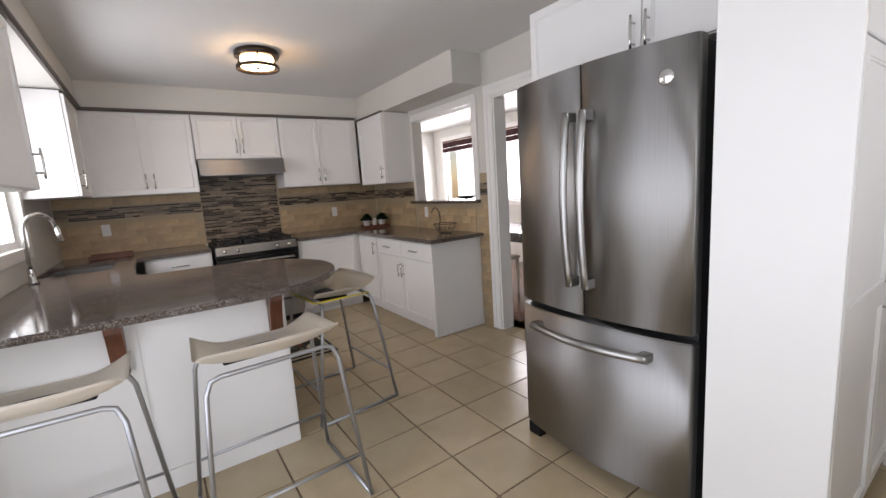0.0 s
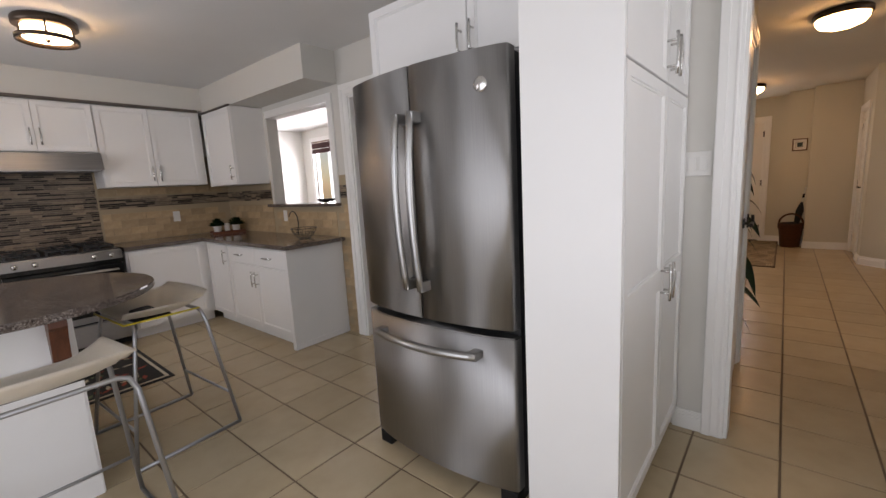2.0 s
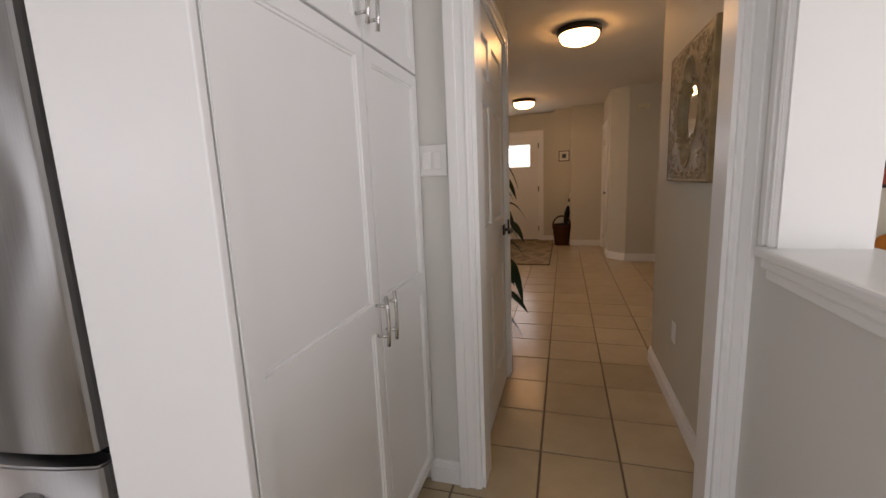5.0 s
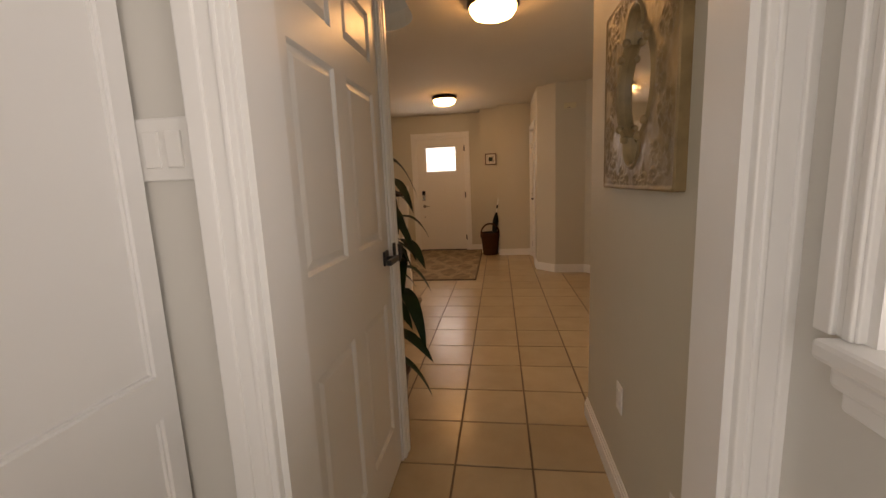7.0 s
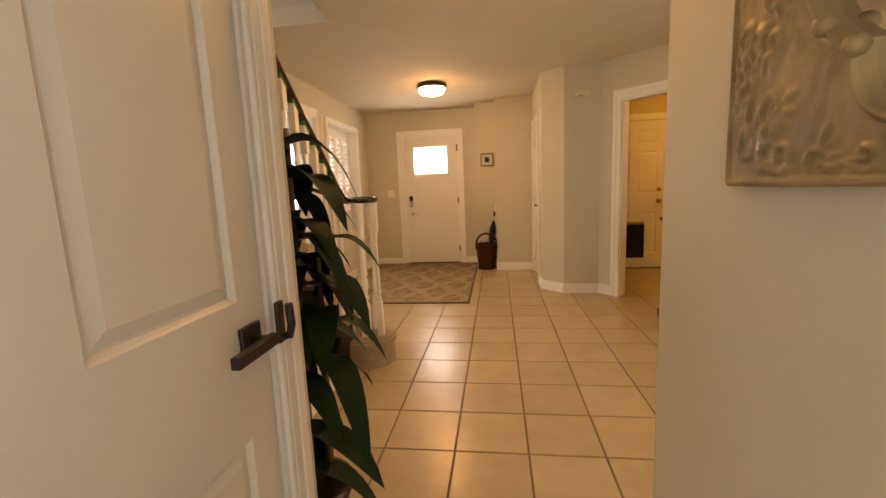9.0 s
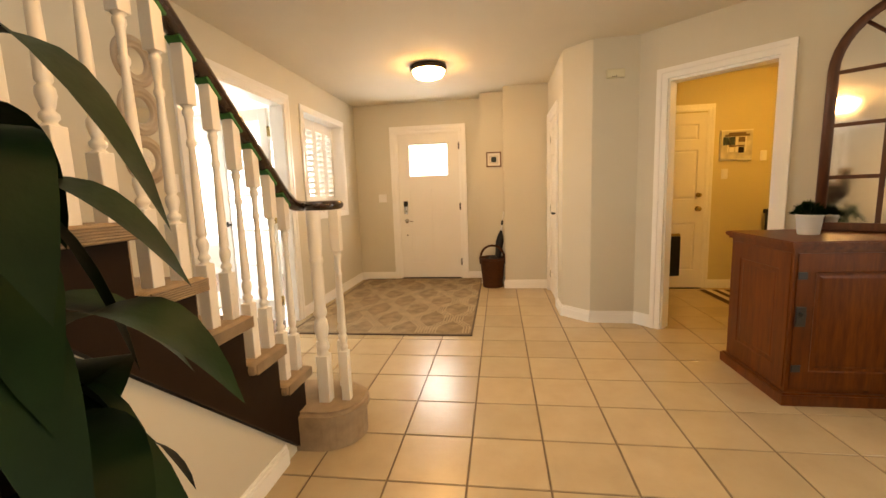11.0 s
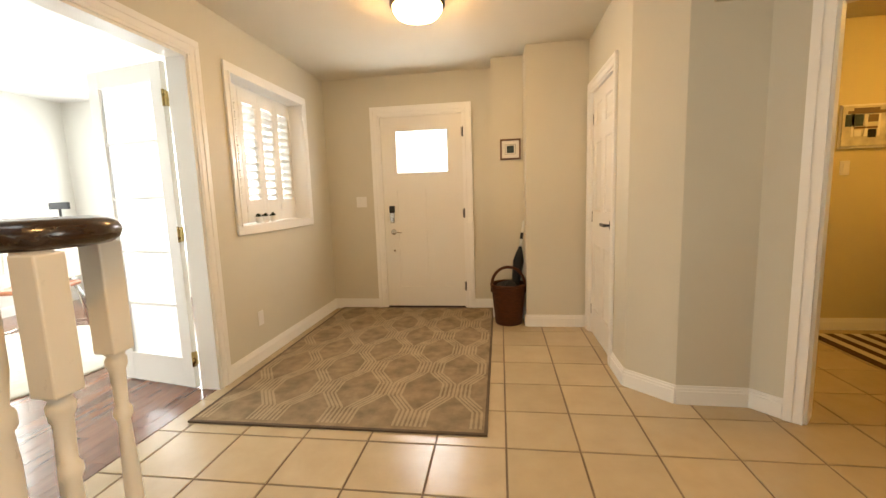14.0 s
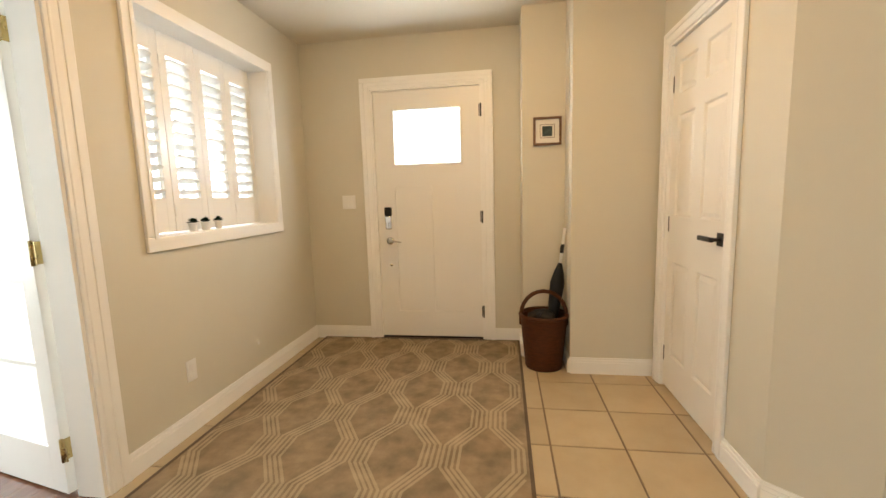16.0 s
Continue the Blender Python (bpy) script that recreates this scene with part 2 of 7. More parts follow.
TRAV = stone_tile("beige_travertine_tile", [(0.3, (0.36, 0.26, 0.15)), (0.7, (0.50, 0.385, 0.245))], 14, lo=(0.85, 0.84, 0.82))
MOSAIC = stone_tile("mixed_brown_glass_strip", [(0.3, (0.12, 0.092, 0.068)), (0.7, (0.19, 0.155, 0.12))], 20, 0.5, lo=(1, 1, 1), hi=(1, 1, 1), mixture=[(0, (0.12, 0.09, 0.07)), (0.34, (0.2, 0.15, 0.11)), (0.42, (0.85, 0.8, 0.75)), (0.75, (1.3, 1.2, 1.1)), (1, (2.2, 2.05, 1.8))])


# ---- mesh helpers ----
def box(bm, x0, x1, y0, y1, z0, z1, bevel=0.0, m=None):
    xs, ys, zs = sorted((x0, x1)), sorted((y0, y1)), sorted((z0, z1))
    v = [bm.verts.new((x, y, z)) for x in xs for y in ys for z in zs]
    faces = [bm.faces.new([v[i] for i in q]) for q in ((0, 1, 3, 2), (4, 6, 7, 5), (0, 4, 5, 1), (2, 3, 7, 6), (0, 2, 6, 4), (1, 5, 7, 3))]
    if bevel:
        edges = list({e for f in faces for e in f.edges})
        out = bmesh.ops.bevel(bm, geom=edges, offset=bevel, segments=2, affect="EDGES", profile=0.5)
        v = list({w for f in out["faces"] for w in f.verts} | {w for w in v if w.is_valid})
    if m is not None:
        for w in v:
            w.co = m @ w.co
    return v


def prism(bm, pts, z0, z1):
    a, b = [bm.verts.new((x, y, z0)) for x, y in pts], [bm.verts.new((x, y, z1)) for x, y in pts]
    n = len(pts)
    fs = [bm.faces.new(a), bm.faces.new(b)] + [bm.faces.new((a[i], a[(i + 1) % n], b[(i + 1) % n], b[i])) for i in range(n)]
    bmesh.ops.recalc_face_normals(bm, faces=fs)
    return fs


def lathe(bm, profile, n=20, at=(0, 0, 0), square=()):
    """Turned shape from (radius, height) pairs about a vertical axis."""
    rings = []
    for r, z in profile:
        if r < 1e-5:
            rings.append([bm.verts.new((at[0], at[1], at[2] + z))])
        else:
            rings.append([bm.verts.new((at[0] + r * math.cos(2 * math.pi * k / n), at[1] + r * math.sin(2 * math.pi * k / n), at[2] + z)) for k in range(n)])
    for a, b in zip(rings, rings[1:]):
        for k in range(n):
            q = []
            for w in (a[k % len(a)], a[(k + 1) % len(a)], b[(k + 1) % len(b)], b[k % len(b)]):
                if w not in q:
                    q.append(w)
            if len(q) > 2:
                f = bm.faces.new(q)
                f.smooth = True
    return rings


def tube(bm, pts, r, n=10, closed=False, flat=1.0):
    """A round bar along points."""
    pts = [Vector(p) for p in pts]
    rings, last = [], None
    count = len(pts)
    for i, p in enumerate(pts):
        a = pts[(i - 1) % count] if (closed or i) else p
        b = pts[(i + 1) % count] if (closed or i < count - 1) else p
        d = (b - a).normalized()
        if last is None:
            up = Vector((0, 0, 1)) if abs(d.z) < 0.9 else Vector((1, 0, 0))
            s = d.cross(up).normalized()
        else:
            s = (last - d * last.dot(d)).normalized()
        last = s
        u = s.cross(d)
        rr = r[i] if isinstance(r, (list, tuple)) else r
        rings.append([bm.verts.new(p + (s * math.cos(2 * math.pi * k / n) + u * flat * math.sin(2 * math.pi * k / n)) * rr) for k in range(n)])
    pairs = list(zip(rings, rings[1:])) + ([(rings[-1], rings[0])] if closed else [])
    for a, b in pairs:
        for k in range(n):
            f = bm.faces.new((a[k], a[(k + 1) % n], b[(k + 1) % n], b[k]))
            f.smooth = True
    if not closed:
        bm.faces.new(rings[0][::-1])
        bm.faces.new(rings[-1])
    return rings


def arc(cx, cy, cz, r, a0, a1, n, plane="xy"):
    out = []
    for k in range(n + 1):
        a = radians(a0 + (a1 - a0) * k / n)
        c, s = r * math.cos(a), r * math.sin(a)
        out.append({"xy": (cx + c, cy + s, cz), "xz": (cx + c, cy, cz + s), "yz": (cx, cy + c, cz + s)}[plane])
    return out


def mesh_of(name, bm, material, smooth=False):
    bmesh.ops.recalc_face_normals(bm, faces=bm.faces)
    me = bpy.data.meshes.new(name)
    bm.to_mesh(me)
    bm.free()
    for mm in (material if isinstance(material, (list, tuple)) else [material]):
        me.materials.append(mm)
    if smooth:
        for p in me.polygons:
            p.use_smooth = True
    return me


def part(name, bm, material, parent=None, label="", smooth=False):
    ob = new(name, mesh_of(name, bm, material, smooth))
    if parent:
        ob.parent = parent
    if label:
        ob["label"] = label
    return ob


def thing(name, label, category, at=(0, 0, 0), turn=0, group="", kind=""):
    ob = new(name)
    ob.empty_display_size = 0.1
    ob.matrix_basis = pose(*at, 0, 0, turn)
    return tagged(ob, label, category, group, kind)


def solid(name, bm, material, label, category, kind="", group="", smooth=False):
    return tagged(part(name, bm, material, None, "", smooth), label, category, group, kind)


def piece(name, mesh, parent, m):
    ob = new(name, mesh)
    ob.parent = parent
    ob.matrix_basis = m
    return ob

# ---- structure ----
CEILING = 2.49


def wall(name, axis, c0, c1, u0, u1, z0, z1, holes=(), material=None, label="plain painted drywall wall"):
    """A wall along x (axis 'x', y from c0 to c1) or along y (axis 'y', x from c0 to c1), with openings (u0, u1, z0, z1)."""
    bm = bmesh.new()
    us = sorted({u0, u1, *[h[0] for h in holes], *[h[1] for h in holes]})
    for a, b in zip(us, us[1:]):
        spans, z = [], z0
        for h in sorted([h for h in holes if h[0] <= a + 1e-6 and h[1] >= b - 1e-6], key=lambda h: h[2]):
            spans.append((z, h[2]))
            z = h[3]
        spans.append((z, z1))
        for lo, hi in spans:
            if hi - lo > 1e-4:
                if axis == "x":
                    box(bm, a, b, c0, c1, lo, hi)
                else:
                    box(bm, c0, c1, a, b, lo, hi)
    bmesh.ops.remove_doubles(bm, verts=bm.verts, dist=1e-5)
    seen = {}
    for f in list(bm.faces):
        key = tuple(round(v, 4) for v in f.calc_center_median())
        seen.setdefault(key, []).append(f)
    bmesh.ops.delete(bm, geom=[f for fs in seen.values() if len(fs) > 1 for f in fs], context="FACES_ONLY")
    return solid(name, bm, material or WALL, label, "wall", "structure")


def wall_line(name, pts, thick, z0, z1, material=None, label="angled painted drywall wall"):
    """A wall along a line of corners, its body to the right of the way along it."""
    bm = bmesh.new()
    offs = []
    n = len(pts)
    for i, p in enumerate(pts):
        dirs = []
        if i:
            dirs.append((Vector(p) - Vector(pts[i - 1])).normalized())
        if i < n - 1:
            dirs.append((Vector(pts[i + 1]) - Vector(p)).normalized())
        nn = sum((Vector((d.y, -d.x)) for d in dirs), Vector((0, 0))).normalized()
        k = thick / max(0.4, nn.dot(Vector((dirs[0].y, -dirs[0].x))))
        offs.append(Vector(p) + nn * k)
    prism(bm, [tuple(p) for p in pts] + [tuple(o) for o in reversed(offs)], z0, z1)
    return solid(name, bm, material or WALL, label, "wall", "structure")


# floors under everything
bm = bmesh.new()
box(bm, -2.4, 8.75, -5.0, 7.3, -0.2, -0.005)
FLOOR = solid("floor", bm, GROUT, "beige ceramic tile floor with dark grout joints", "floor", "structure")

# kitchen shell
wall("wall_kitchen_west", "y", -2.34, -2.2, -3.34, 5.2, 0, CEILING, [(-0.85, 1.55, 0.05, 2.2), (2.75, 3.9, 1.13, 2.15)], WALL_K)
wall("wall_kitchen_south", "x", -3.34, -3.2, -2.2, 1.11, 0, CEILING, [(-1.9, 0.5, 0.05, 2.2)], WALL_K)
wall("wall_kitchen_north", "x", 5.05, 5.2, -2.2, 1.11, 0, CEILING, (), WALL_K)
wall("wall_kitchen_east", "y", 1.11, 1.23, -1.13, 5.2, 0, CEILING, [(2.87, 3.95, 1.2, 2.1), (1.72, 2.58, 0, 2.1), (-0.96, -0.125, 0, 2.1)], WALL_K)
wall("wall_half_height", "x", -1.24, -1.03, -2.2, 1.11, 0, CEILING, [(-2.0, -0.95, 0, 2.15), (-0.75, 0.955, 1.03, 2.15)], WALL_K, "painted wall with a wide half-height opening")
wall("wall_family_west", "y", 1.11, 1.23, -5.0, -3.34, 0, CEILING, (), WALL_K)
# kitchen bulkheads over the cupboards
bm = bmesh.new()
box(bm, -1.85, 0.79, 4.7, 5.05, 2.255, CEILING)
solid("bulkhead_north", bm, WALL_K, "painted bulkhead above the wall cupboards", "bulkhead", "structure")
bm = bmesh.new()
box(bm, -2.2, -1.85, -0.2, 5.05, 2.255, CEILING)
solid("bulkhead_west", bm, WALL_K, "painted bulkhead above the window wall", "bulkhead", "structure")
bm = bmesh.new()
box(bm, 0.79, 1.11, 2.72, 5.05, 2.225, CEILING)
solid("bulkhead_east", bm, WALL_K, "painted boxed bulkhead above the serving hatch", "bulkhead", "structure")

# hall and foyer shell
wall("wall_hall_north", "x", -0.1, 0.02, 1.23, 2.25, 0, CEILING, [(1.25, 2.125, 0, 2.06)])
wall("wall_stair_west", "y", 2.13, 2.25, 0.02, 1.65, 0, CEILING)
wall("wall_hall_south", "x", -1.13, -1.03, 1.23, 2.55, 0, CEILING)
wall("wall_hall_return", "y", 2.45, 2.55, -4.7, -1.13, 0, CEILING)
wall("wall_foyer_north", "x", 1.53, 1.65, 2.25, 8.1, 0, CEILING, [(4.82, 6.1, 0, 2.13), (6.478, 7.592, 1.038, 2.152)])
wall("wall_front", "y", 8.1, 8.25, -0.27, 1.65, 0, CEILING, [(0.03, 0.93, 0, 2.09)])
bm = bmesh.new()
box(bm, 7.78, 8.25, -0.57, -0.27, 0, CEILING)
solid("wall_step", bm, WALL, "painted drywall chase beside the front door", "wall", "structure")
bm = bmesh.new()
box(bm, 7.62, 8.25, -0.69, -0.566, 0, CEILING)
solid("wall_recess_side", bm, WALL, "painted drywall side of the umbrella recess", "wall", "structure")
wall("wall_closet_end", "y", 7.505, 7.62, -1.1, -0.57, 0, CEILING)
wall("wall_closet", "x", -1.2, -1.1, 6.33, 7.62, 0, CEILING, [(6.68, 7.39, 0, 2.04)])
wall_line("wall_angle", [(5.99, -1.805), (6.105, -1.70), (6.115, -1.32), (6.33, -1.10)], 0.1, 0, CEILING)
# laundry opening in the slanting wall
LA, LB = Vector((5.99, -1.805)), Vector((4.65, -3.30))
LD = (LB - LA).normalized()
LN = Vector((LD.y, -LD.x))


def slant(bm, u0, u1, v0, v1, z0, z1):
    prism(bm, [tuple(LA + LD * u + LN * v) for u, v in ((u0, v0), (u1, v0), (u1, v1), (u0, v1))], z0, z1)


bm = bmesh.new()
slant(bm, 0.0, 0.085, -0.12, 0, 0, CEILING)
slant(bm, 0.085, 0.80, -0.12, 0, 2.08, CEILING)
slant(bm, 0.80, 2.0, -0.12, 0, 0, CEILING)
solid("wall_laundry_opening", bm, WALL, "painted wall with a cased opening to the laundry", "wall", "structure")
# its opening is made up, out of view, to let the fill lamp in
wall("wall_foyer_south", "x", -3.40, -3.28, 2.55, 4.66, 0, CEILING, [(2.65, 3.7, 0.5, 2.2)])
# laundry shell
wall("wall_laundry_east", "y", 7.5, 7.62, -4.6, -1.2, 0, CEILING, (), WALL_Y)
wall("wall_laundry_south", "x", -4.7, -4.6, 4.54, 7.62, 0, CEILING, (), WALL_Y)
wall("wall_laundry_west", "y", 4.54, 4.66, -4.6, -3.40, 0, CEILING, (), WALL_Y)
wall("wall_family_south", "x", -5.0, -4.9, 1.11, 2.55, 0, CEILING, [(1.3, 2.45, 0.6, 2.1)])
# den shell
wall("wall_den_east", "y", 8.6, 8.72, 1.65, 5.5, 0, 2.6, [(2.3, 4.9, 0.5, 2.2)], WALL_W)
wall("wall_den_north", "x", 5.35, 5.47, 4.3, 8.6, 0, 2.6, [(4.9, 7.7, 0.5, 2.2)], WALL_W)
wall("wall_den_west", "y", 4.3, 4.42, 1.65, 5.35, 0, 2.6, (), WALL_W)
bm = bmesh.new()
box(bm, 8.25, 8.6, 1.53, 1.65, 0, 2.6)
solid("wall_den_corner", bm, WALL_W, "plain painted wall beside the front door", "wall", "structure")
# dining room shell
wall("wall_dining_east", "y", 3.6, 3.72, 1.65, 7.3, 0, CEILING, [(5.75, 6.85, 1.05, 2.25), (4.2, 5.4, 1.05, 2.25)], WALL_W)
wall("wall_dining_west", "y", 1.11, 1.23, 5.2, 7.2, 0, CEILING, (), WALL_W)
wall("wall_dining_north", "x", 7.2, 7.3, 1.11, 3.6, 0, CEILING, (), WALL_W)
# ceilings
bm = bmesh.new()
box(bm, -2.34, 1.23, -3.34, 5.2, CEILING, 2.6)
solid("ceiling_kitchen", bm, CEIL_K, "smooth white painted ceiling", "ceiling", "structure")
bm = bmesh.new()
box(bm, 1.11, 3.72, 1.65, 7.3, CEILING, 2.6)
solid("ceiling_dining", bm, CEIL_K, "smooth white painted ceiling", "ceiling", "structure")
bm = bmesh.new()
box(bm, 4.3, 8.72, 1.65, 5.47, 2.6, 2.7)
solid("ceiling_den", bm, CEIL_K, "smooth white painted ceiling", "ceiling", "structure")
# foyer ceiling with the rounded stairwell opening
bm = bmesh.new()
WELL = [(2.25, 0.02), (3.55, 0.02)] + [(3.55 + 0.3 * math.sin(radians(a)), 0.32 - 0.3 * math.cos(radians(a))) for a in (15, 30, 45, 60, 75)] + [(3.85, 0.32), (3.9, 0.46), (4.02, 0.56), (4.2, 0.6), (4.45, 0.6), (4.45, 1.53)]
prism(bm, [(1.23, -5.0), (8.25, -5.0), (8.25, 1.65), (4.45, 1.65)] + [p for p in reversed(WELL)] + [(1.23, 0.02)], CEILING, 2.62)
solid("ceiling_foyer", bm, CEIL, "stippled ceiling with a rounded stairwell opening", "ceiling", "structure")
bm = bmesh.new()
wl = WELL[1:]
inner = [(x, y) for x, y in wl]
outer = [(x + 0.07, y - 0.07) for x, y in wl]
prism(bm, inner + outer[::-1], 2.62, 3.6)
solid("wall_stairwell", bm, WALL, "curved painted stairwell wall above the ceiling", "wall", "structure")
bm = bmesh.new()
box(bm, 2.1, 2.25, 0.0, 1.65, 2.49, 4.6)
box(bm, 2.25, 4.6, 1.53, 1.65, 2.62, 4.6)
box(bm, 2.1, 4.6, -0.1, 1.65, 4.6, 4.7)
box(bm, 4.52, 4.6, 0.53, 1.53, 3.6, 4.6)
box(bm, 2.25, 4.6, -0.1, -0.05, 3.6, 4.6)
solid("wall_stairwell_upper", bm, WALL_W, "pale upper stairwell walls", "wall", "structure")

# trim: door casings, jambs and skirting
def casing(name, axis, face, out, u0, u1, top, width=0.075, proud=0.02, left=True, right=True, label="white moulded door casing"):
    """Moulded casing round an opening from u0 to u1, standing out from the wall's face towards out (+1 or -1)."""
    bm = bmesh.new()

    def bar(a, b, z0, z1, p):
        if axis == "y":
            box(bm, face, face + out * p, a, b, z0, z1, 0.004)
        else:
            box(bm, a, b, face, face + out * p, z0, z1, 0.004)
    for p, i0, i1 in ((proud * 0.78, 0.0, width), (proud, width * 0.6, width + 0.003), (proud * 0.9, width * 0.16, width * 0.3)):
        if left:
            bar(u0 - i1, u0 - i0, 0, top + i0, p)
        if right:
            bar(u1 + i0, u1 + i1, 0, top + i0, p)
        bar(u0 - (i1 if left else 0), u1 + (i1 if right else 0), top + i0, top + i1, p)
    return solid(name, bm, TRIM, label, "casing", "structure")


def lining(name, axis, c0, c1, u0, u1, top, t=0.02, sill=None):
    bm = bmesh.new()

    def b(a0, a1, z0, z1):
        if axis == "y":
            box(bm, c0, c1, a0, a1, z0, z1)
        else:
            box(bm, a0, a1, c0, c1, z0, z1)
    z0 = 0 if sill is None else sill
    b(u0, u0 + t, z0, top)
    b(u1 - t, u1, z0, top)
    b(u0 + t, u1 - t, top - t, top)
    if sill is not None:
        b(u0 + t, u1 - t, sill, sill + t)
    return solid(name, bm, TRIM, "white painted door lining", "jamb", "structure")


lining("jamb_hall", "y", 1.105, 1.235, -0.965, -0.12, 2.105)
casing("trim_hall", "y", 1.11, -1, -0.96, -0.125, 2.1, 0.09, 0.028)
lining("jamb_dining", "y", 1.105, 1.235, 1.715, 2.585, 2.105)
casing("trim_dining", "y", 1.11, -1, 1.72, 2.58, 2.1, 0.1, 0.024)
lining("jamb_closet", "x", -1.205, -1.095, 6.675, 7.395, 2.045)
casing("trim_closet", "x", -1.1, 1, 6.68, 7.39, 2.04, 0.07)
lining("jamb_hall_door", "x", -0.105, 0.025, 1.245, 2.13, 2.065)
casing("trim_hall_door", "x", -0.1, -1, 1.25, 2.125, 2.06, 0.075, left=False)
lining("jamb_french", "x", 1.525, 1.655, 4.815, 6.105, 2.135)
casing("trim_french", "x", 1.53, -1, 4.82, 6.1, 2.13, 0.095, 0.022)
lining("jamb_front", "y", 8.09, 8.255, 0.025, 0.935, 2.095)
casing("trim_front", "y", 8.1, -1, 0.03, 0.93, 2.09, 0.085, 0.022)
bm = bmesh.new()
for a, b, v in ((0.005, 0.085, 0.02), (0.002, 0.04, 0.027), (0.80, 0.88, 0.02), (0.845, 0.883, 0.027)):
    slant(bm, a, b, 0, v, 0, 2.16 if v < 0.025 else 2.163)
slant(bm, 0.085, 0.80, 0, 0.02, 2.08, 2.16)
slant(bm, 0.04, 0.845, 0, 0.027, 2.125, 2.163)
slant(bm, 0.081, 0.1, -0.125, -0.002, 0, 2.08)
slant(bm, 0.785, 0.804, -0.125, -0.002, 0, 2.08)
slant(bm, 0.1, 0.785, -0.125, -0.002, 2.06, 2.084)
solid("trim_laundry", bm, TRIM, "white moulded casing round the laundry opening", "casing", "structure")
# hatch to the family room: sill and casing
bm = bmesh.new()
box(bm, -0.79, 0.985, -1.27, -0.985, 1.03, 1.06, 0.008)
box(bm, -0.775, 0.972, -1.03, -1.0, 0.995, 1.03, 0.01)
box(bm, -0.765, 0.965, -1.03, -1.014, 0.965, 0.995, 0.006)
for e0, e1, p in ((0.952, 1.015, 0.014), (0.985, 1.015, 0.022), (0.957, 0.97, 0.019)):
    box(bm, e0, e1 + p / 10, -1.03, -1.03 + p, 1.06, 2.15 + e1 - 0.955 + p / 10, 0.003)
    box(bm, -0.75 - (e1 - 0.955), -0.75 - (e0 - 0.955), -1.03, -1.03 + p, 1.06, 2.15 + e1 - 0.955, 0.003)
    box(bm, -0.75, 0.955, -1.03, -1.03 + p, 2.15 + e0 - 0.955, 2.15 + e1 - 0.955, 0.003)
box(bm, 0.938, 0.957, -1.245, -1.027, 1.06, 2.15)
box(bm, -0.752, -0.733, -1.245, -1.027, 1.06, 2.15)
box(bm, -0.733, 0.938, -1.245, -1.027, 2.132, 2.152)
solid("trim_family_hatch", bm, TRIM, "white moulded ledge and casing of a half-height opening", "ledge", "structure")
# serving hatch to the dining room
bm = bmesh.new()
box(bm, 1.09, 1.11, 2.80, 2.87, 1.215, 2.10, 0.004)
box(bm, 1.09, 1.11, 2.80, 3.95, 2.10, 2.17, 0.004)
box(bm, 1.105, 1.235, 2.855, 2.87, 1.2, 2.1)
solid("trim_serving_hatch", bm, TRIM, "white flat casing round the serving hatch", "casing", "structure")
bm = bmesh.new()
box(bm, 1.04, 1.29, 2.80, 4.0, 1.185, 1.215, 0.006)
solid("hatch_sill", bm, GRANITE, "speckled brown granite sill of the serving hatch", "sill", "structure")


def skirting(name, pts, h=0.1):
    """Stepped skirting along the foot of a wall; the room lies to the left of the way along it."""
    bm = bmesh.new()
    for (x0, y0), (x1, y1) in zip(pts, pts[1:]):
        d = (Vector((x1, y1)) - Vector((x0, y0)))
        if d.length < 0.01:
            continue
        d.normalize()
        n = Vector((-d.y, d.x))
        for p, z0, z1 in ((0.016, 0, h * 0.72), (0.011, h * 0.72, h * 0.86), (0.006, h * 0.86, h)):
            a, b = Vector((x0, y0)) - d * 0.0, Vector((x1, y1)) + d * 0.0
            prism(bm, [tuple(a), tuple(b), tuple(b + n * p), tuple(a + n * p)], z0, z1)
    return solid(name, bm, TRIM, "white moulded baseboard along the foot of the wall", "baseboard", "structure")


skirting("baseboard_kitchen", [(1.11, -0.03), (1.11, 0.1)])
skirting("baseboard_half_wall", [(-0.95, -1.03), (1.08, -1.03)])
skirting("baseboard_hall_south", [(1.24, -1.03), (2.566, -1.03)])
skirting("baseboard_hall_corner", [(2.55, -3.28), (2.55, -1.03)][::-1])
skirting("baseboard_foyer_north", [(8.1, 1.53), (6.195, 1.53)], 0.11)
skirting("baseboard_stair_wall", [(4.725, 1.53), (4.2, 1.53)], 0.11)
skirting("baseboard_front", [(8.1, 1.015), (8.1, 1.53)], 0.11)
skirting("baseboard_front_side", [(7.78, -0.57), (7.78, -0.27), (8.1, -0.27), (8.1, -0.055)], 0.11)
skirting("baseboard_closet", [(7.505, -1.1), (7.505, -0.57), (7.78, -0.57)], 0.11)
skirting("baseboard_angle", [(5.99, -1.805), (6.105, -1.70), (6.115, -1.32), (6.33, -1.10), (6.61, -1.10)], 0.11)
skirting("baseboard_laundry", [(7.5, -4.6), (7.5, -2.96)], 0.1)
skirting("baseboard_den", [(8.6, 1.66), (8.6, 5.35), (4.42, 5.35)], 0.12)


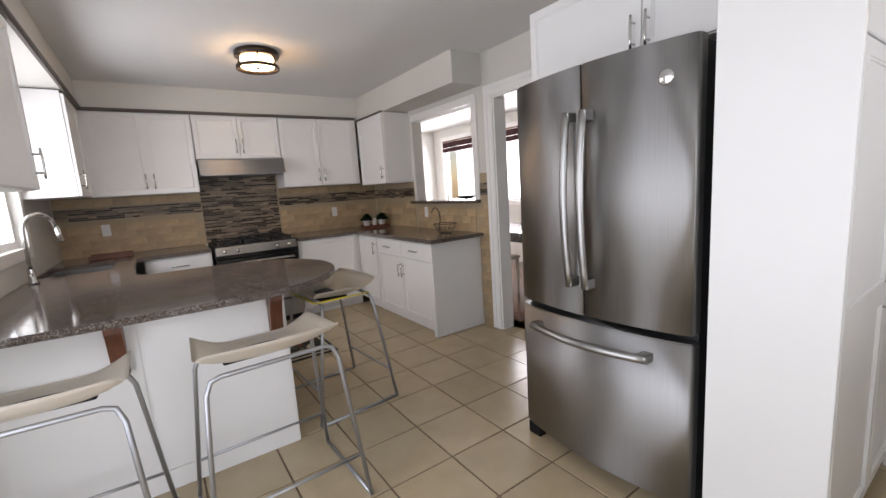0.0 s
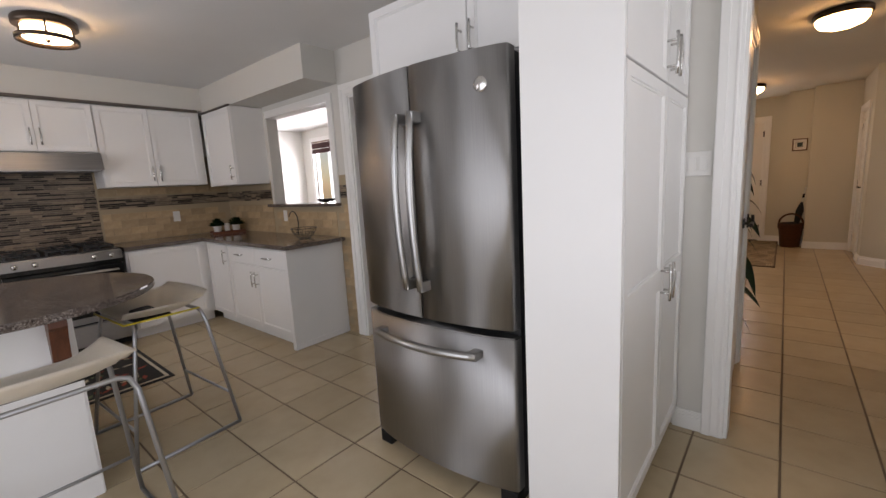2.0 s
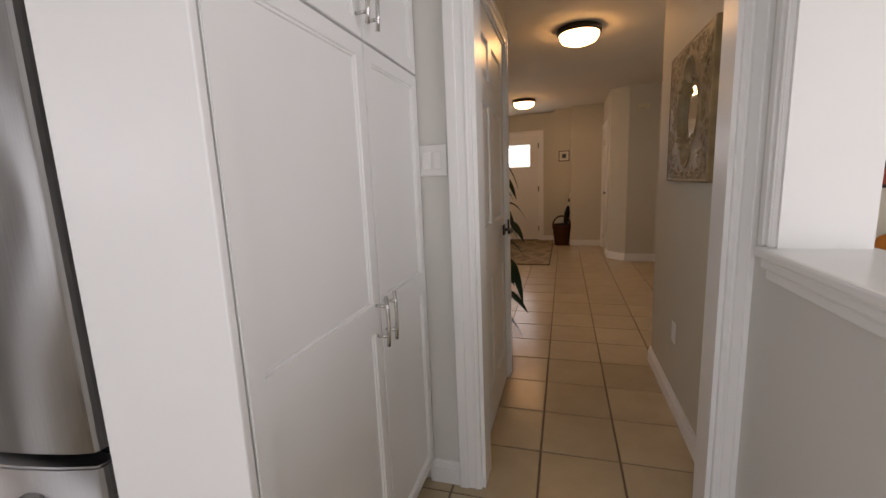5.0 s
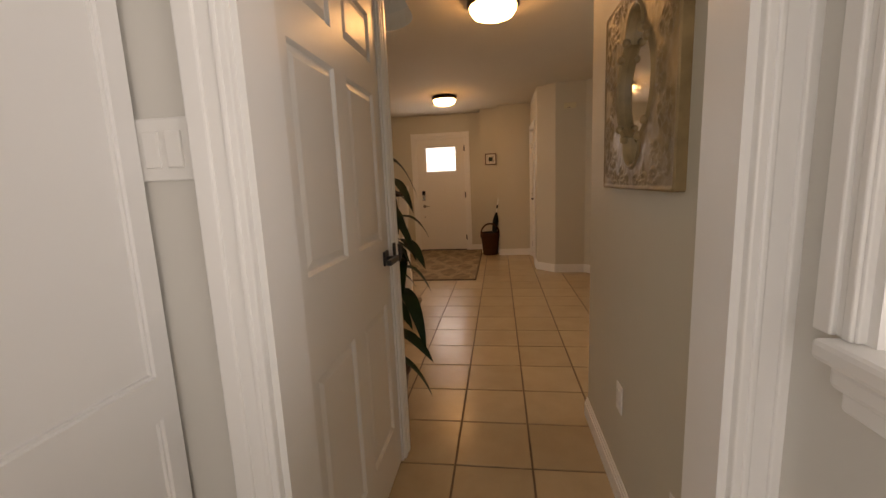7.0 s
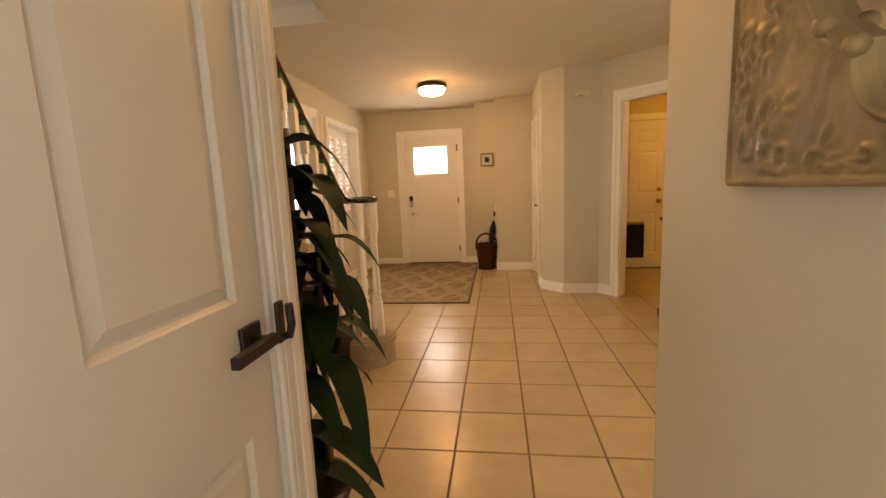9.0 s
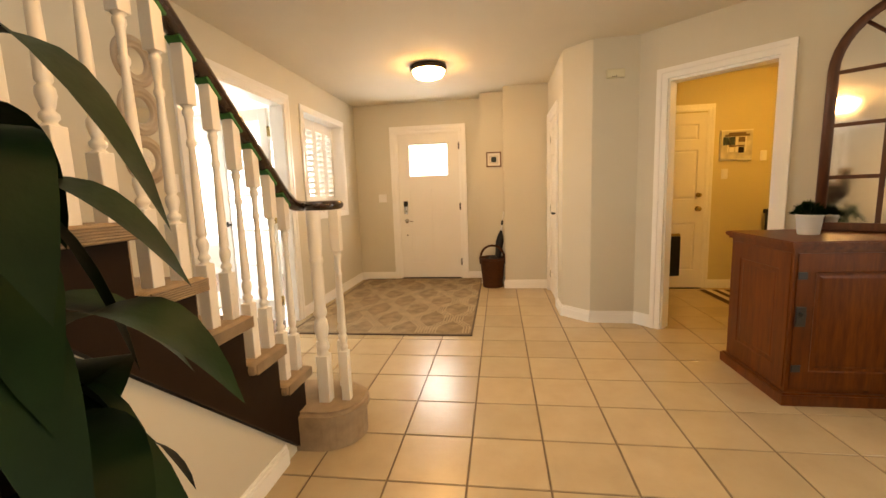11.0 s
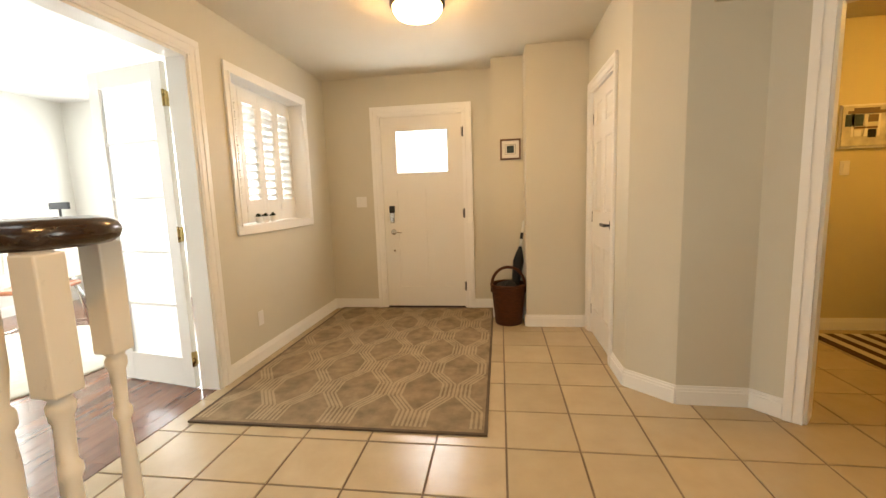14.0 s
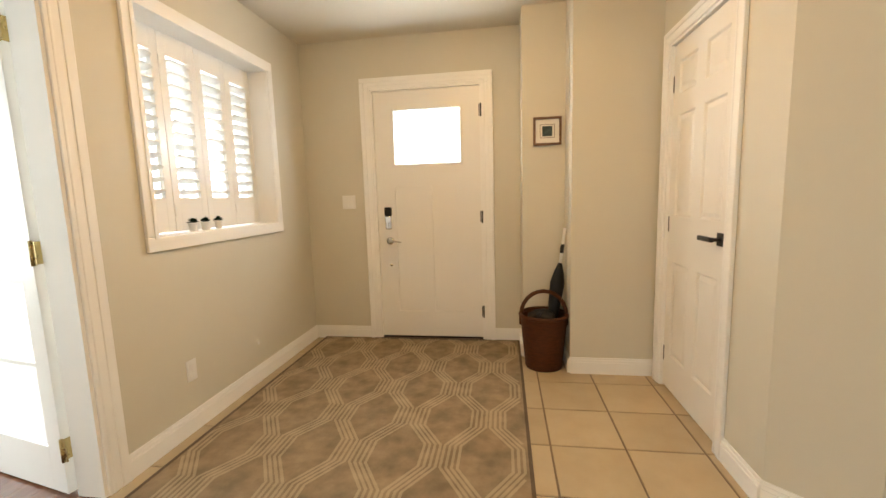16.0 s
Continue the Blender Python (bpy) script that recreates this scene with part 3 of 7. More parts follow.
# ---- kitchen ----
def framed(w, h, us, zs, rail, t):
    """One board whose front is divided at us and zs, each field sunk inside its rail."""
    bm = bmesh.new()
    grid = [[bm.verts.new((u, -t, z)) for z in zs] for u in us]
    fields = [bm.faces.new((grid[i][j], grid[i + 1][j], grid[i + 1][j + 1], grid[i][j + 1])) for i in range(len(us) - 1) for j in range(len(zs) - 1)]
    rim = [e for e in bm.edges if e.is_boundary]
    out = bmesh.ops.extrude_edge_only(bm, edges=rim)
    new_verts = [v for v in out["geom"] if isinstance(v, bmesh.types.BMVert)]
    for v in new_verts:
        v.co.y = 0
    bmesh.ops.holes_fill(bm, edges=[e for e in bm.edges if e.is_boundary], sides=0)
    bmesh.ops.recalc_face_normals(bm, faces=bm.faces)
    outer = [e for e in bm.edges if all(abs(v.co.y + t) < 1e-6 for v in e.verts) and any(abs(f.normal.y) < 0.5 for f in e.link_faces)]
    bmesh.ops.inset_individual(bm, faces=fields, thickness=rail, depth=0)
    bmesh.ops.inset_individual(bm, faces=fields, thickness=0.003, depth=-0.005)
    bmesh.ops.inset_individual(bm, faces=fields, thickness=0.007, depth=0)
    bmesh.ops.inset_individual(bm, faces=fields, thickness=0.002, depth=-0.005)
    bmesh.ops.bevel(bm, geom=[e for e in outer if e.is_valid], offset=0.002, segments=2, affect="EDGES")
    return bm


def shaker(name, parent, w, h, m, t=0.02, rail=0.055, material=None, lift=0.0):
    """A framed cupboard door w by h, facing -y in its own frame, at the pose m; its panel lies back."""
    bm = framed(w, h, [0, w], [0, lift, h] if lift else [0, h], rail, t)
    ob = part(name, bm, material or CAB, parent)
    ob.matrix_basis = m
    return ob


def pull(parent, m, length=0.12, off=0.03, material=None):
    """A bar handle on two posts, along z, standing out towards -y."""
    bm = bmesh.new()
    pts = [(0, -off, -length / 2 - 0.012), (0, -off - 0.003, -length / 4), (0, -off - 0.004, 0), (0, -off - 0.003, length / 4), (0, -off, length / 2 + 0.012)]
    tube(bm, pts, 0.006, 8)
    for z in (-length * 0.36, length * 0.36):
        tube(bm, [(0, 0, z), (0, -off, z)], 0.005, 8)
    ob = part("handle", bm, material or CHROME, parent, "brushed nickel bar handle")
    ob.matrix_basis = m
    return ob


def cupboard(name, label, x, y, turn, width, depth, z0, z1, doors, drawers=(), handle_at="low", toe=0.0, group="", body_label="", handles=True, mid=0.0):
    """A cupboard whose front faces -y before it is turned; its left front corner stands at x, y.
    doors: (u0, u1, z0, z1, handle side), drawers: (u0, u1, z0, z1)."""
    ob = thing(name, label, "cabinet", (x, y, 0), turn, group)
    bm = bmesh.new()
    box(bm, 0, width, 0.0, depth, z0 + toe, z1, 0.002)
    if toe:
        box(bm, 0.003, width - 0.003, 0.06, depth - 0.003, z0, z0 + toe)
    part("body", bm, CAB, ob)
    for u0, u1, a, b, side in doors:
        d = shaker("door", ob, u1 - u0, b - a, pose(u0, -0.001, a), lift=mid)
        if side:
            hu = (u1 - u0) - 0.03 if side == "R" else 0.03
            hz = {"bottom": 0.085, "low": 0.12, "high": (b - a) - 0.12, "mid": 0.78}[handle_at]
            pull(d, pose(hu, -0.02, hz))
    for u0, u1, a, b in drawers:
        bm = bmesh.new()
        box(bm, 0, u1 - u0, -0.02, 0, 0, b - a, 0.003)
        dr = part("drawer_front", bm, CAB, ob)
        dr.matrix_basis = pose(u0, -0.001, a)
        pull(dr, pose((u1 - u0) / 2, -0.02, (b - a) / 2, 0, 90, 0))
    return ob


UP0, UP1 = 1.467, 2.245
WALLC = "white wall cupboards along the kitchen"
cupboard("wall_cabinet", "white shaker wall cupboard with two tall doors and nickel handles", -1.865, 4.72, 0, 0.86, 0.33, UP0, UP1, [(0.06, 0.455, UP0 + 0.004, UP1 - 0.02, "R"), (0.46, 0.855, UP0 + 0.004, UP1 - 0.02, "L")], group=WALLC)
cupboard("wall_cabinet", "short white shaker cupboard above the range hood", -1.0, 4.72, 0, 0.83, 0.33, 1.795, UP1, [(0.005, 0.413, 1.80, UP1 - 0.02, "R"), (0.418, 0.825, 1.80, UP1 - 0.02, "L")], group=WALLC)
cupboard("wall_cabinet", "white shaker wall cupboard with two doors beside the hood", -0.165, 4.72, 0, 0.92, 0.33, UP0, UP1, [(0.005, 0.43, UP0 + 0.004, UP1 - 0.02, "R"), (0.435, 0.86, UP0 + 0.004, UP1 - 0.02, "L")], group=WALLC)
cupboard("wall_cabinet", "white shaker corner wall cupboard beside the serving hatch", 0.775, 4.70, -90, 0.69, 0.335, UP0 - 0.03, 2.215, [(0.06, 0.685, UP0 - 0.026, 2.2, "R")], group=WALLC)
cupboard("wall_cabinet", "white wall cupboard beside the sink window, end panel lit by daylight", -1.87, 3.99, 90, 0.72, 0.33, UP0, UP1, [(0.005, 0.62, UP0 + 0.004, UP1 - 0.02, "L")], group=WALLC)
cupboard("wall_cabinet", "white wall cupboard with a nickel handle before the sink window", -1.87, 1.8, 90, 0.74, 0.33, UP0, UP1, [(0.005, 0.735, UP0 + 0.004, UP1 - 0.02, "R")], group=WALLC)
# dark moulding between cupboards and bulkheads
bm = bmesh.new()
for p, z0, z1 in ((0.03, 2.245, 2.258), (0.018, 2.232, 2.245)):
    box(bm, -1.85 - p, 0.76 - p, 4.70 - p, 4.70, z0, z1)
    box(bm, -1.85, -1.85 + p, 1.9, 4.70, z0, z1)
box(bm, 0.745, 0.775, 4.0, 4.67, 2.212, 2.224)
solid("trim_crown", bm, plain("taupe_shadow_moulding", (0.12, 0.10, 0.085), 0.6), "thin dark moulding above the wall cupboards", "moulding", "structure")

BASE = "white base cupboards along the kitchen"
cupboard("base_cabinet", "white base cupboard with one door beside the stove", -0.165, 4.46, 0, 0.725, 0.58, 0, 0.865, [(0.02, 0.66, 0.11, 0.85, "")], toe=0.1, group=BASE)
cupboard("base_cabinet", "white base cupboard with two drawers above a pair of doors", 0.56, 3.95, -90, 1.085, 0.545, 0, 0.865, [(0.02, 0.545, 0.11, 0.685, "R"), (0.55, 1.08, 0.11, 0.685, "L")], [(0.02, 0.545, 0.70, 0.85), (0.55, 1.08, 0.70, 0.85)], "high", 0.1, BASE)
cupboard("base_cabinet", "white corner base cupboard with a narrow door", 0.56, 4.45, -90, 0.498, 0.545, 0, 0.865, [(0.03, 0.49, 0.11, 0.85, "R")], (), "high", 0.1, BASE)
cupboard("base_cabinet", "white base cupboard with a wide drawer under the granite", -1.56, 4.46, 0, 0.55, 0.58, 0, 0.865, [(0.01, 0.54, 0.11, 0.685, "R")], [(0.01, 0.54, 0.70, 0.85)], "high", 0.1, BASE)
cupboard("base_cabinet", "white sink base cupboard under the window", -1.565, 2.75, 90, 1.7, 0.62, 0, 0.67, [(0.01, 0.845, 0.11, 0.66, "R"), (0.85, 1.69, 0.11, 0.66, "L")], (), "high", 0.1, BASE)
# end panel of the east run, down to the floor
bm = bmesh.new()
box(bm, 0.535, 1.1, 2.835, 2.862, 0, 0.865, 0.002)
box(bm, 0.535, 0.58, 2.862, 2.875, 0, 0.1)
panel_ob = thing("end_panel", "white cupboard end panel reaching to the tiles", "panel")
part("board", bm, CAB, panel_ob)
bm = bmesh.new()
box(bm, 0.533, 1.1, 2.829, 2.8345, 0, 0.05, 0.002)
part("base_strip", bm, CAB, panel_ob)
# peninsula base
bm = bmesh.new()
box(bm, -2.195, -0.92, 2.09, 2.7, 0, 0.868, 0.003)
box(bm, -2.195, -0.915, 2.085, 2.095, 0, 0.868)
pen = thing("peninsula_base", "white panelled base of the breakfast peninsula", "cabinet", (0, 0, 0))
part("body", bm, CAB, pen)
for x0, x1 in ((-2.19, -1.56), (-1.55, -0.925)):
    bm = bmesh.new()
    box(bm, x0, x1, 2.079, 2.084, 0.105, 0.862, 0.002)
    part("panel", bm, CAB, pen)
bm = bmesh.new()
box(bm, -2.19, -0.92, 2.073, 2.0845, 0, 0.1, 0.003)
part("plinth", bm, CAB, pen)


def corbel(x):
    ob_bm = bmesh.new()
    prof = [(0, 0.868), (-0.11, 0.868), (-0.11, 0.84), (-0.095, 0.825), (-0.075, 0.78), (-0.06, 0.72), (-0.045, 0.64), (0, 0.62)]
    vs = [[ob_bm.verts.new((x + s, 2.083 + a, b)) for a, b in prof] for s in (-0.03, 0.03)]
    ob_bm.faces.new(vs[0])
    ob_bm.faces.new(vs[1][::-1])
    for i in range(len(prof)):
        j = (i + 1) % len(prof)
        ob_bm.faces.new((vs[0][i], vs[0][j], vs[1][j], vs[1][i]))
    return solid("corbel", ob_bm, CHERRY, "curved cherry wood bracket under the granite overhang", "bracket", group="brackets under the breakfast bar")


corbel(-0.975)
corbel(-1.635)


def slab(name, pts, z0, z1, label, holes=None):
    b = bmesh.new()
    fs = prism(b, pts, z0, z1)
    es = [e for e in b.edges if abs(e.verts[0].co.z - e.verts[1].co.z) < 1e-5]
    bmesh.ops.bevel(b, geom=es, offset=0.006, segments=2, affect="EDGES")
    return solid(name, b, GRANITE, label, "countertop")


TOP0, TOP1 = 0.87, 0.905
slab("countertop", [(0.5, 2.78), (1.098, 2.78), (1.098, 5.038), (-0.175, 5.038), (-0.175, 4.42), (0.5, 4.42)], TOP0, TOP1, "brown speckled granite worktop of the east corner")
nose = [(-1.10 + 0.61 * math.cos(radians(a)), 2.55 + 0.62 * math.sin(radians(a))) for a in range(-88, 90, 8)]
slab("countertop", [(-2.195, 1.985), (-1.75, 1.95)] + nose + [(-1.5, 3.2), (-1.58, 3.28), (-1.6, 3.78), (-2.1, 3.78), (-2.195, 3.78)], TOP0, TOP1, "brown speckled granite breakfast bar with a rounded end")
slab("countertop", [(-1.6, 3.781), (-1.6, 4.32), (-1.5, 4.42), (-1.01, 4.42), (-1.01, 5.045), (-2.195, 5.045), (-2.195, 4.40), (-1.75, 4.40), (-1.75, 3.781)], TOP0, TOP1, "brown speckled granite worktop round the sink")
slab("countertop", [(-2.195, 3.781), (-2.165, 3.781), (-2.165, 4.399), (-2.195, 4.399)], TOP0, TOP1, "narrow granite strip behind the sink")
sink = thing("kitchen_sink", "undermounted stainless steel sink set into the granite", "sink", (-1.957, 4.09, 0.69))
bm = bmesh.new()
for x0, x1, y0, y1, z0, z1 in ((-0.225, 0.225, -0.32, 0.32, -0.012, 0), (-0.225, -0.205, -0.32, 0.32, 0, 0.18), (0.205, 0.225, -0.32, 0.32, 0, 0.18), (-0.205, 0.205, -0.32, -0.305, 0, 0.18), (-0.205, 0.205, 0.305, 0.32, 0, 0.18)):
    box(bm, x0, x1, y0, y1, z0, z1)
part("basin", bm, SATIN, sink)
bm = bmesh.new()
lathe(bm, [(0, 0.001), (0.03, 0.001), (0.04, 0.004), (0.045, 0.001)], 16)
part("drain", bm, CHROME, sink)
tap = thing("kitchen_faucet", "tall brushed nickel gooseneck faucet with pull-down spray head", "faucet", (-2.13, 3.52, TOP1))
bm = bmesh.new()
lathe(bm, [(0, 0), (0.03, 0), (0.03, 0.012), (0.022, 0.03), (0.019, 0.1)], 16)
part("base", bm, CHROME, tap)
bm = bmesh.new()
ux, uy = 0.62, 0.78
path = [(0, 0, 0.02), (0, 0, 0.34)] + [(ux * (0.11 - 0.11 * math.cos(radians(a))), uy * (0.11 - 0.11 * math.cos(radians(a))), 0.34 + 0.11 * math.sin(radians(a))) for a in range(15, 166, 15)] + [(ux * 0.222, uy * 0.222, 0.345)]
tube(bm, path, 0.0125, 12)
part("spout", bm, CHROME, tap)
bm = bmesh.new()
tube(bm, [(ux * 0.222, uy * 0.222, 0.36), (ux * 0.235, uy * 0.235, 0.30), (ux * 0.245, uy * 0.245, 0.25)], [0.015, 0.017, 0.021], 12)
part("spray_head", bm, CHROME, tap)
bm = bmesh.new()
tube(bm, [(0, -0.01, 0.06), (0.01, -0.06, 0.065), (0.015, -0.12, 0.07)], [0.012, 0.008, 0.006], 8)
part("lever", bm, CHROME, tap)

# stove and hood
OVENG = plain("black_oven_glass", (0.01, 0.01, 0.01), 0.08, bump=0)
stove = thing("gas_range", "stainless steel gas range with black glass oven door", "stove", (-1.0, 4.40, 0))
bm = bmesh.new()
box(bm, 0.02, 0.80, 0.03, 0.64, 0.02, 0.90, 0.003)
part("body", bm, BLACK_P, stove)
bm = bmesh.new()
box(bm, 0.015, 0.805, -0.01, 0.05, 0.80, 0.905, 0.012)
part("control_panel", bm, STEEL, stove, "brushed steel control panel")
bm = bmesh.new()
box(bm, 0.012, 0.808, -0.016, 0.045, 0.785, 0.822, 0.005)
part("trim_strip", bm, OVENG, stove, "glossy black strip")
bm = bmesh.new()
box(bm, 0.02, 0.80, -0.02, 0.03, 0.28, 0.78, 0.006)
od = part("oven_door", bm, OVENG, stove, "black glass oven door")
bm = bmesh.new()
box(bm, 0.02, 0.80, -0.0235, -0.0195, 0.285, 0.34, 0.002)
part("door_rail", bm, STEEL, od, "brushed steel lower rail")
bm = bmesh.new()
box(bm, 0.10, 0.72, -0.024, -0.019, 0.36, 0.66, 0.002)
part("oven_glass", bm, OVENG, od, "black glass oven window")
bm = bmesh.new()
tube(bm, [(0.07, -0.065, 0.735), (0.41, -0.07, 0.735), (0.75, -0.065, 0.735)], 0.013, 10)
for u in (0.1, 0.72):
    tube(bm, [(u, -0.02, 0.735), (u, -0.065, 0.735)], 0.009, 8)
part("oven_handle", bm, CHROME, od, "round steel oven handle")
bm = bmesh.new()
box(bm, 0.02, 0.80, -0.018, 0.03, 0.08, 0.265, 0.006)
part("drawer_front", bm, STEEL, stove)
bm = bmesh.new()
box(bm, 0.02, 0.80, 0.03, 0.645, 0.90, 0.915, 0.004)
part("cooktop", bm, BLACK, stove)
for u in (0.10, 0.22, 0.60, 0.72):
    bm = bmesh.new()
    lathe(bm, [(0, 0.03), (0.017, 0.03), (0.02, 0.02), (0.022, 0.0)], 14)
    k = part("knob", bm, CHROME, stove, "steel burner knob")
    k.matrix_basis = pose(u, -0.01, 0.86, 90, 0, 0)
for u in (0.06, 0.31, 0.56):
    bm = bmesh.new()
    w = 0.2
    for v in (0.08, 0.33, 0.58):
        box(bm, u, u + w, v - 0.008, v + 0.008, 0.935, 0.95, 0.003)
    for q in (0.0, w / 2, w):
        box(bm, u + q - 0.008, u + q + 0.008, 0.072, 0.588, 0.935, 0.951, 0.003)
        for v in (0.08, 0.58):
            box(bm, u + q - 0.008, u + q + 0.008, v - 0.008, v + 0.008, 0.915, 0.94)
    part("grate", bm, BLACK, stove, "black cast iron burner grate")
for u, v in ((0.16, 0.2), (0.16, 0.46), (0.66, 0.2), (0.66, 0.46)):
    bm = bmesh.new()
    lathe(bm, [(0.05, 0.0), (0.048, 0.008), (0.035, 0.014), (0, 0.015)], 16, (u, v, 0.915))
    part("burner", bm, BLACK, stove)
hood = thing("range_hood", "slim stainless steel range hood under the short cupboard", "range hood", (-1.0, 4.58, 1.63))
bm = bmesh.new()
pr = [(0, 0), (0.46, 0), (0.46, 0.16), (0.08, 0.16), (0.03, 0.145)]
vs = [[bm.verts.new((s, a, b)) for a, b in pr] for s in (0.005, 0.825)]
bm.faces.new(vs[0]), bm.faces.new(vs[1][::-1])
for i in range(5):
    bm.faces.new((vs[0][i], vs[0][(i + 1) % 5], vs[1][(i + 1) % 5], vs[1][i]))
part("body", bm, STEEL, hood)
bm = bmesh.new()
box(bm, 0.03, 0.80, 0.03, 0.43, -0.008, 0.001)
part("filter", bm, GREYM, hood, "grey mesh hood filter")
for u in (0.2, 0.62):
    bm = bmesh.new()
    lathe(bm, [(0, -0.004), (0.028, -0.004), (0.03, 0.0)], 14, (u, 0.08, -0.006))
    part("hood_lamp", bm, PLASTIC, hood)

# splashback pieces
back_n = thing("splashback", "beige travertine splashback with a brown glass strip band", "splashback", (0, 0, 0), 0, "", "structure")
bm = bmesh.new()
box(bm, -2.195, 1.105, 5.046, 5.0495, 0.905, 1.80)
part("bed", bm, plain("beige_joint", (0.40, 0.32, 0.21), 0.9), back_n)
bm = bmesh.new()
box(bm, 1.1055, 1.1095, 2.685, 5.045, 0.0, 1.18)
box(bm, 1.1055, 1.1095, 2.685, 2.80, 1.18, 1.46)
box(bm, 1.1055, 1.1095, 4.0, 5.045, 1.18, 1.46)
part("bed", bm, MATS["beige_joint"], back_n)
rs = random.Random(8)


def brick_mesh(w, h, d, material, name):
    b = bmesh.new()
    box(b, -w / 2, w / 2, -d, 0, -h / 2, h / 2)
    bmesh.ops.bevel(b, geom=[e for e in b.edges if all(v.co.y < -d / 2 for v in e.verts)], offset=0.0015, segments=1, affect="EDGES")
    return mesh_of(name, b, material)


TM = brick_mesh(0.148, 0.073, 0.006, TRAV, "travertine_tile")
TH = brick_mesh(0.072, 0.073, 0.006, TRAV, "travertine_tile")


def travertine(u0, u1, z0, z1, place):
    row = 0
    z = z0
    while z + 0.074 <= z1 + 0.01:
        u = u0 + (0.075 if row % 2 else 0)
        if row % 2:
            piece("travertine_tile", TH, back_n, place(u0 + 0.036, z + 0.037))
        while u + 0.15 <= u1 + 0.001:
            piece("travertine_tile", TM, back_n, place(u + 0.075, z + 0.037))
            u += 0.15
        z += 0.075
        row += 1


def on_north(u, z):
    return pose(u, 5.046, z)


def on_east(u, z):
    return pose(1.1055, u, z, 0, 0, -90)


travertine(-2.195, -0.995, 0.907, 1.25, on_north)
travertine(-0.165, 1.1, 0.907, 1.25, on_north)
travertine(-2.195, -0.995, 1.385, 1.45, on_north)
travertine(-0.165, 1.1, 1.385, 1.45, on_north)
travertine(2.88, 4.0, 0.907, 1.17, on_east)
travertine(4.0, 5.04, 0.907, 1.25, on_east)
travertine(2.69, 2.84, 0.0, 1.2, on_east)
strip_bm = {}


def strips(u0, u1, z0, z1, place, store):
    z = z0
    while z + 0.018 <= z1:
        u = u0
        while u < u1 - 0.01:
            w = min(rs.choice((0.06, 0.1, 0.15, 0.22)), u1 - u)
            d = rs.uniform(0.005, 0.009)
            box(store, u + 0.001, u + w - 0.001, -d, 0, z + 0.001, z + 0.0175, 0, place)
            u += w
        z += 0.019


bm = bmesh.new()
strips(-0.985, -0.185, 0.92, 1.63, pose(0, 5.046, 0), bm)
strips(-2.195, -0.99, 1.257, 1.38, pose(0, 5.046, 0), bm)
strips(-0.17, 1.1, 1.257, 1.38, pose(0, 5.046, 0), bm)
m_east = pose(1.1055, 0, 0, 0, 0, -90)
strips(-5.04, -4.0, 1.257, 1.38, m_east, bm)
strips(-2.80, -2.685, 1.257, 1.38, m_east, bm)
mo = part("mosaic_strips", bm, MOSAIC, back_n, "narrow brown and grey glass mosaic strips")
tagged(mo, "", "", "", "stuff")


def plate(name, label, m, gangs=1, kind="switch"):
    """A wall plate facing -y in its own frame."""
    ob = thing(name, label, "switch" if kind == "switch" else "outlet")
    ob.matrix_basis = m
    w = 0.07 + 0.046 * (gangs - 1)
    b = bmesh.new()
    box(b, -w / 2, w / 2, -0.006, 0, -0.057, 0.057, 0.003)
    part("plate", b, PLASTIC, ob)
    for k in range(gangs):
        u = (k - (gangs - 1) / 2) * 0.046
        b = bmesh.new()
        if kind == "switch":
            box(b, u - 0.016, u + 0.016, -0.011, -0.004, -0.033, 0.033, 0.002)
            part("rocker", b, PLASTIC, ob)
        else:
            for z in (-0.02, 0.02):
                box(b, u - 0.016, u + 0.016, -0.008, -0.004, z - 0.014, z + 0.014, 0.004)
            part("socket", b, PLASTIC, ob)
    return ob


plate("light_switch", "white double rocker switch on the kitchen wall", pose(1.109, 0.035, 1.365, 0, 0, -90), 2)
plate("wall_outlet", "white outlet on the travertine splashback", pose(0.5, 5.038, 1.13), 1, "outlet")
plate("wall_outlet", "white outlet on the splashback behind the sink", pose(-1.83, 5.038, 1.15), 1, "outlet")
plate("wall_outlet", "white outlet on the splashback below the hatch", pose(1.098, 3.75, 1.09, 0, 0, -90), 1, "outlet")

# refrigerator
fridge = thing("refrigerator", "stainless steel french door refrigerator with bottom freezer drawer", "refrigerator", (0.1, 0.468, 0))
FW = 0.84


def bow(u):
    k = (u - FW / 2) / (FW / 2)
    return -0.055 * (1 - k * k)


def bowed(u0, u1, z0, z1, back=0.05, n=10):
    b = bmesh.new()
    us = [u0 + (u1 - u0) * k / n for k in range(n + 1)]
    front = [(bow(u), u) for u in us]
    rim = lambda u, way: [(bow(u) + 0.022 * (1 - math.sin(radians(a))), u + way * 0.016 * (1 - math.cos(radians(a)))) for a in (0, 25, 50, 75)]
    if u0 < 0.01:
        front = rim(u0, 1) + [p for p in front if p[1] > u0 + 0.02]
    if u1 > FW - 0.01:
        front = [p for p in front if p[1] < u1 - 0.02] + rim(u1, -1)[::-1]
    fs = prism(b, front + [(back, u1), (back, u0)], z0, z1)
    es = [e for e in b.edges if abs(e.verts[0].co.z - e.verts[1].co.z) < 1e-5]
    bmesh.ops.bevel(b, geom=es, offset=0.005, segments=2, affect="EDGES")
    for f in b.faces:
        f.smooth = abs(f.normal.z) < 0.5 and f.normal.x < -0.5
    return b


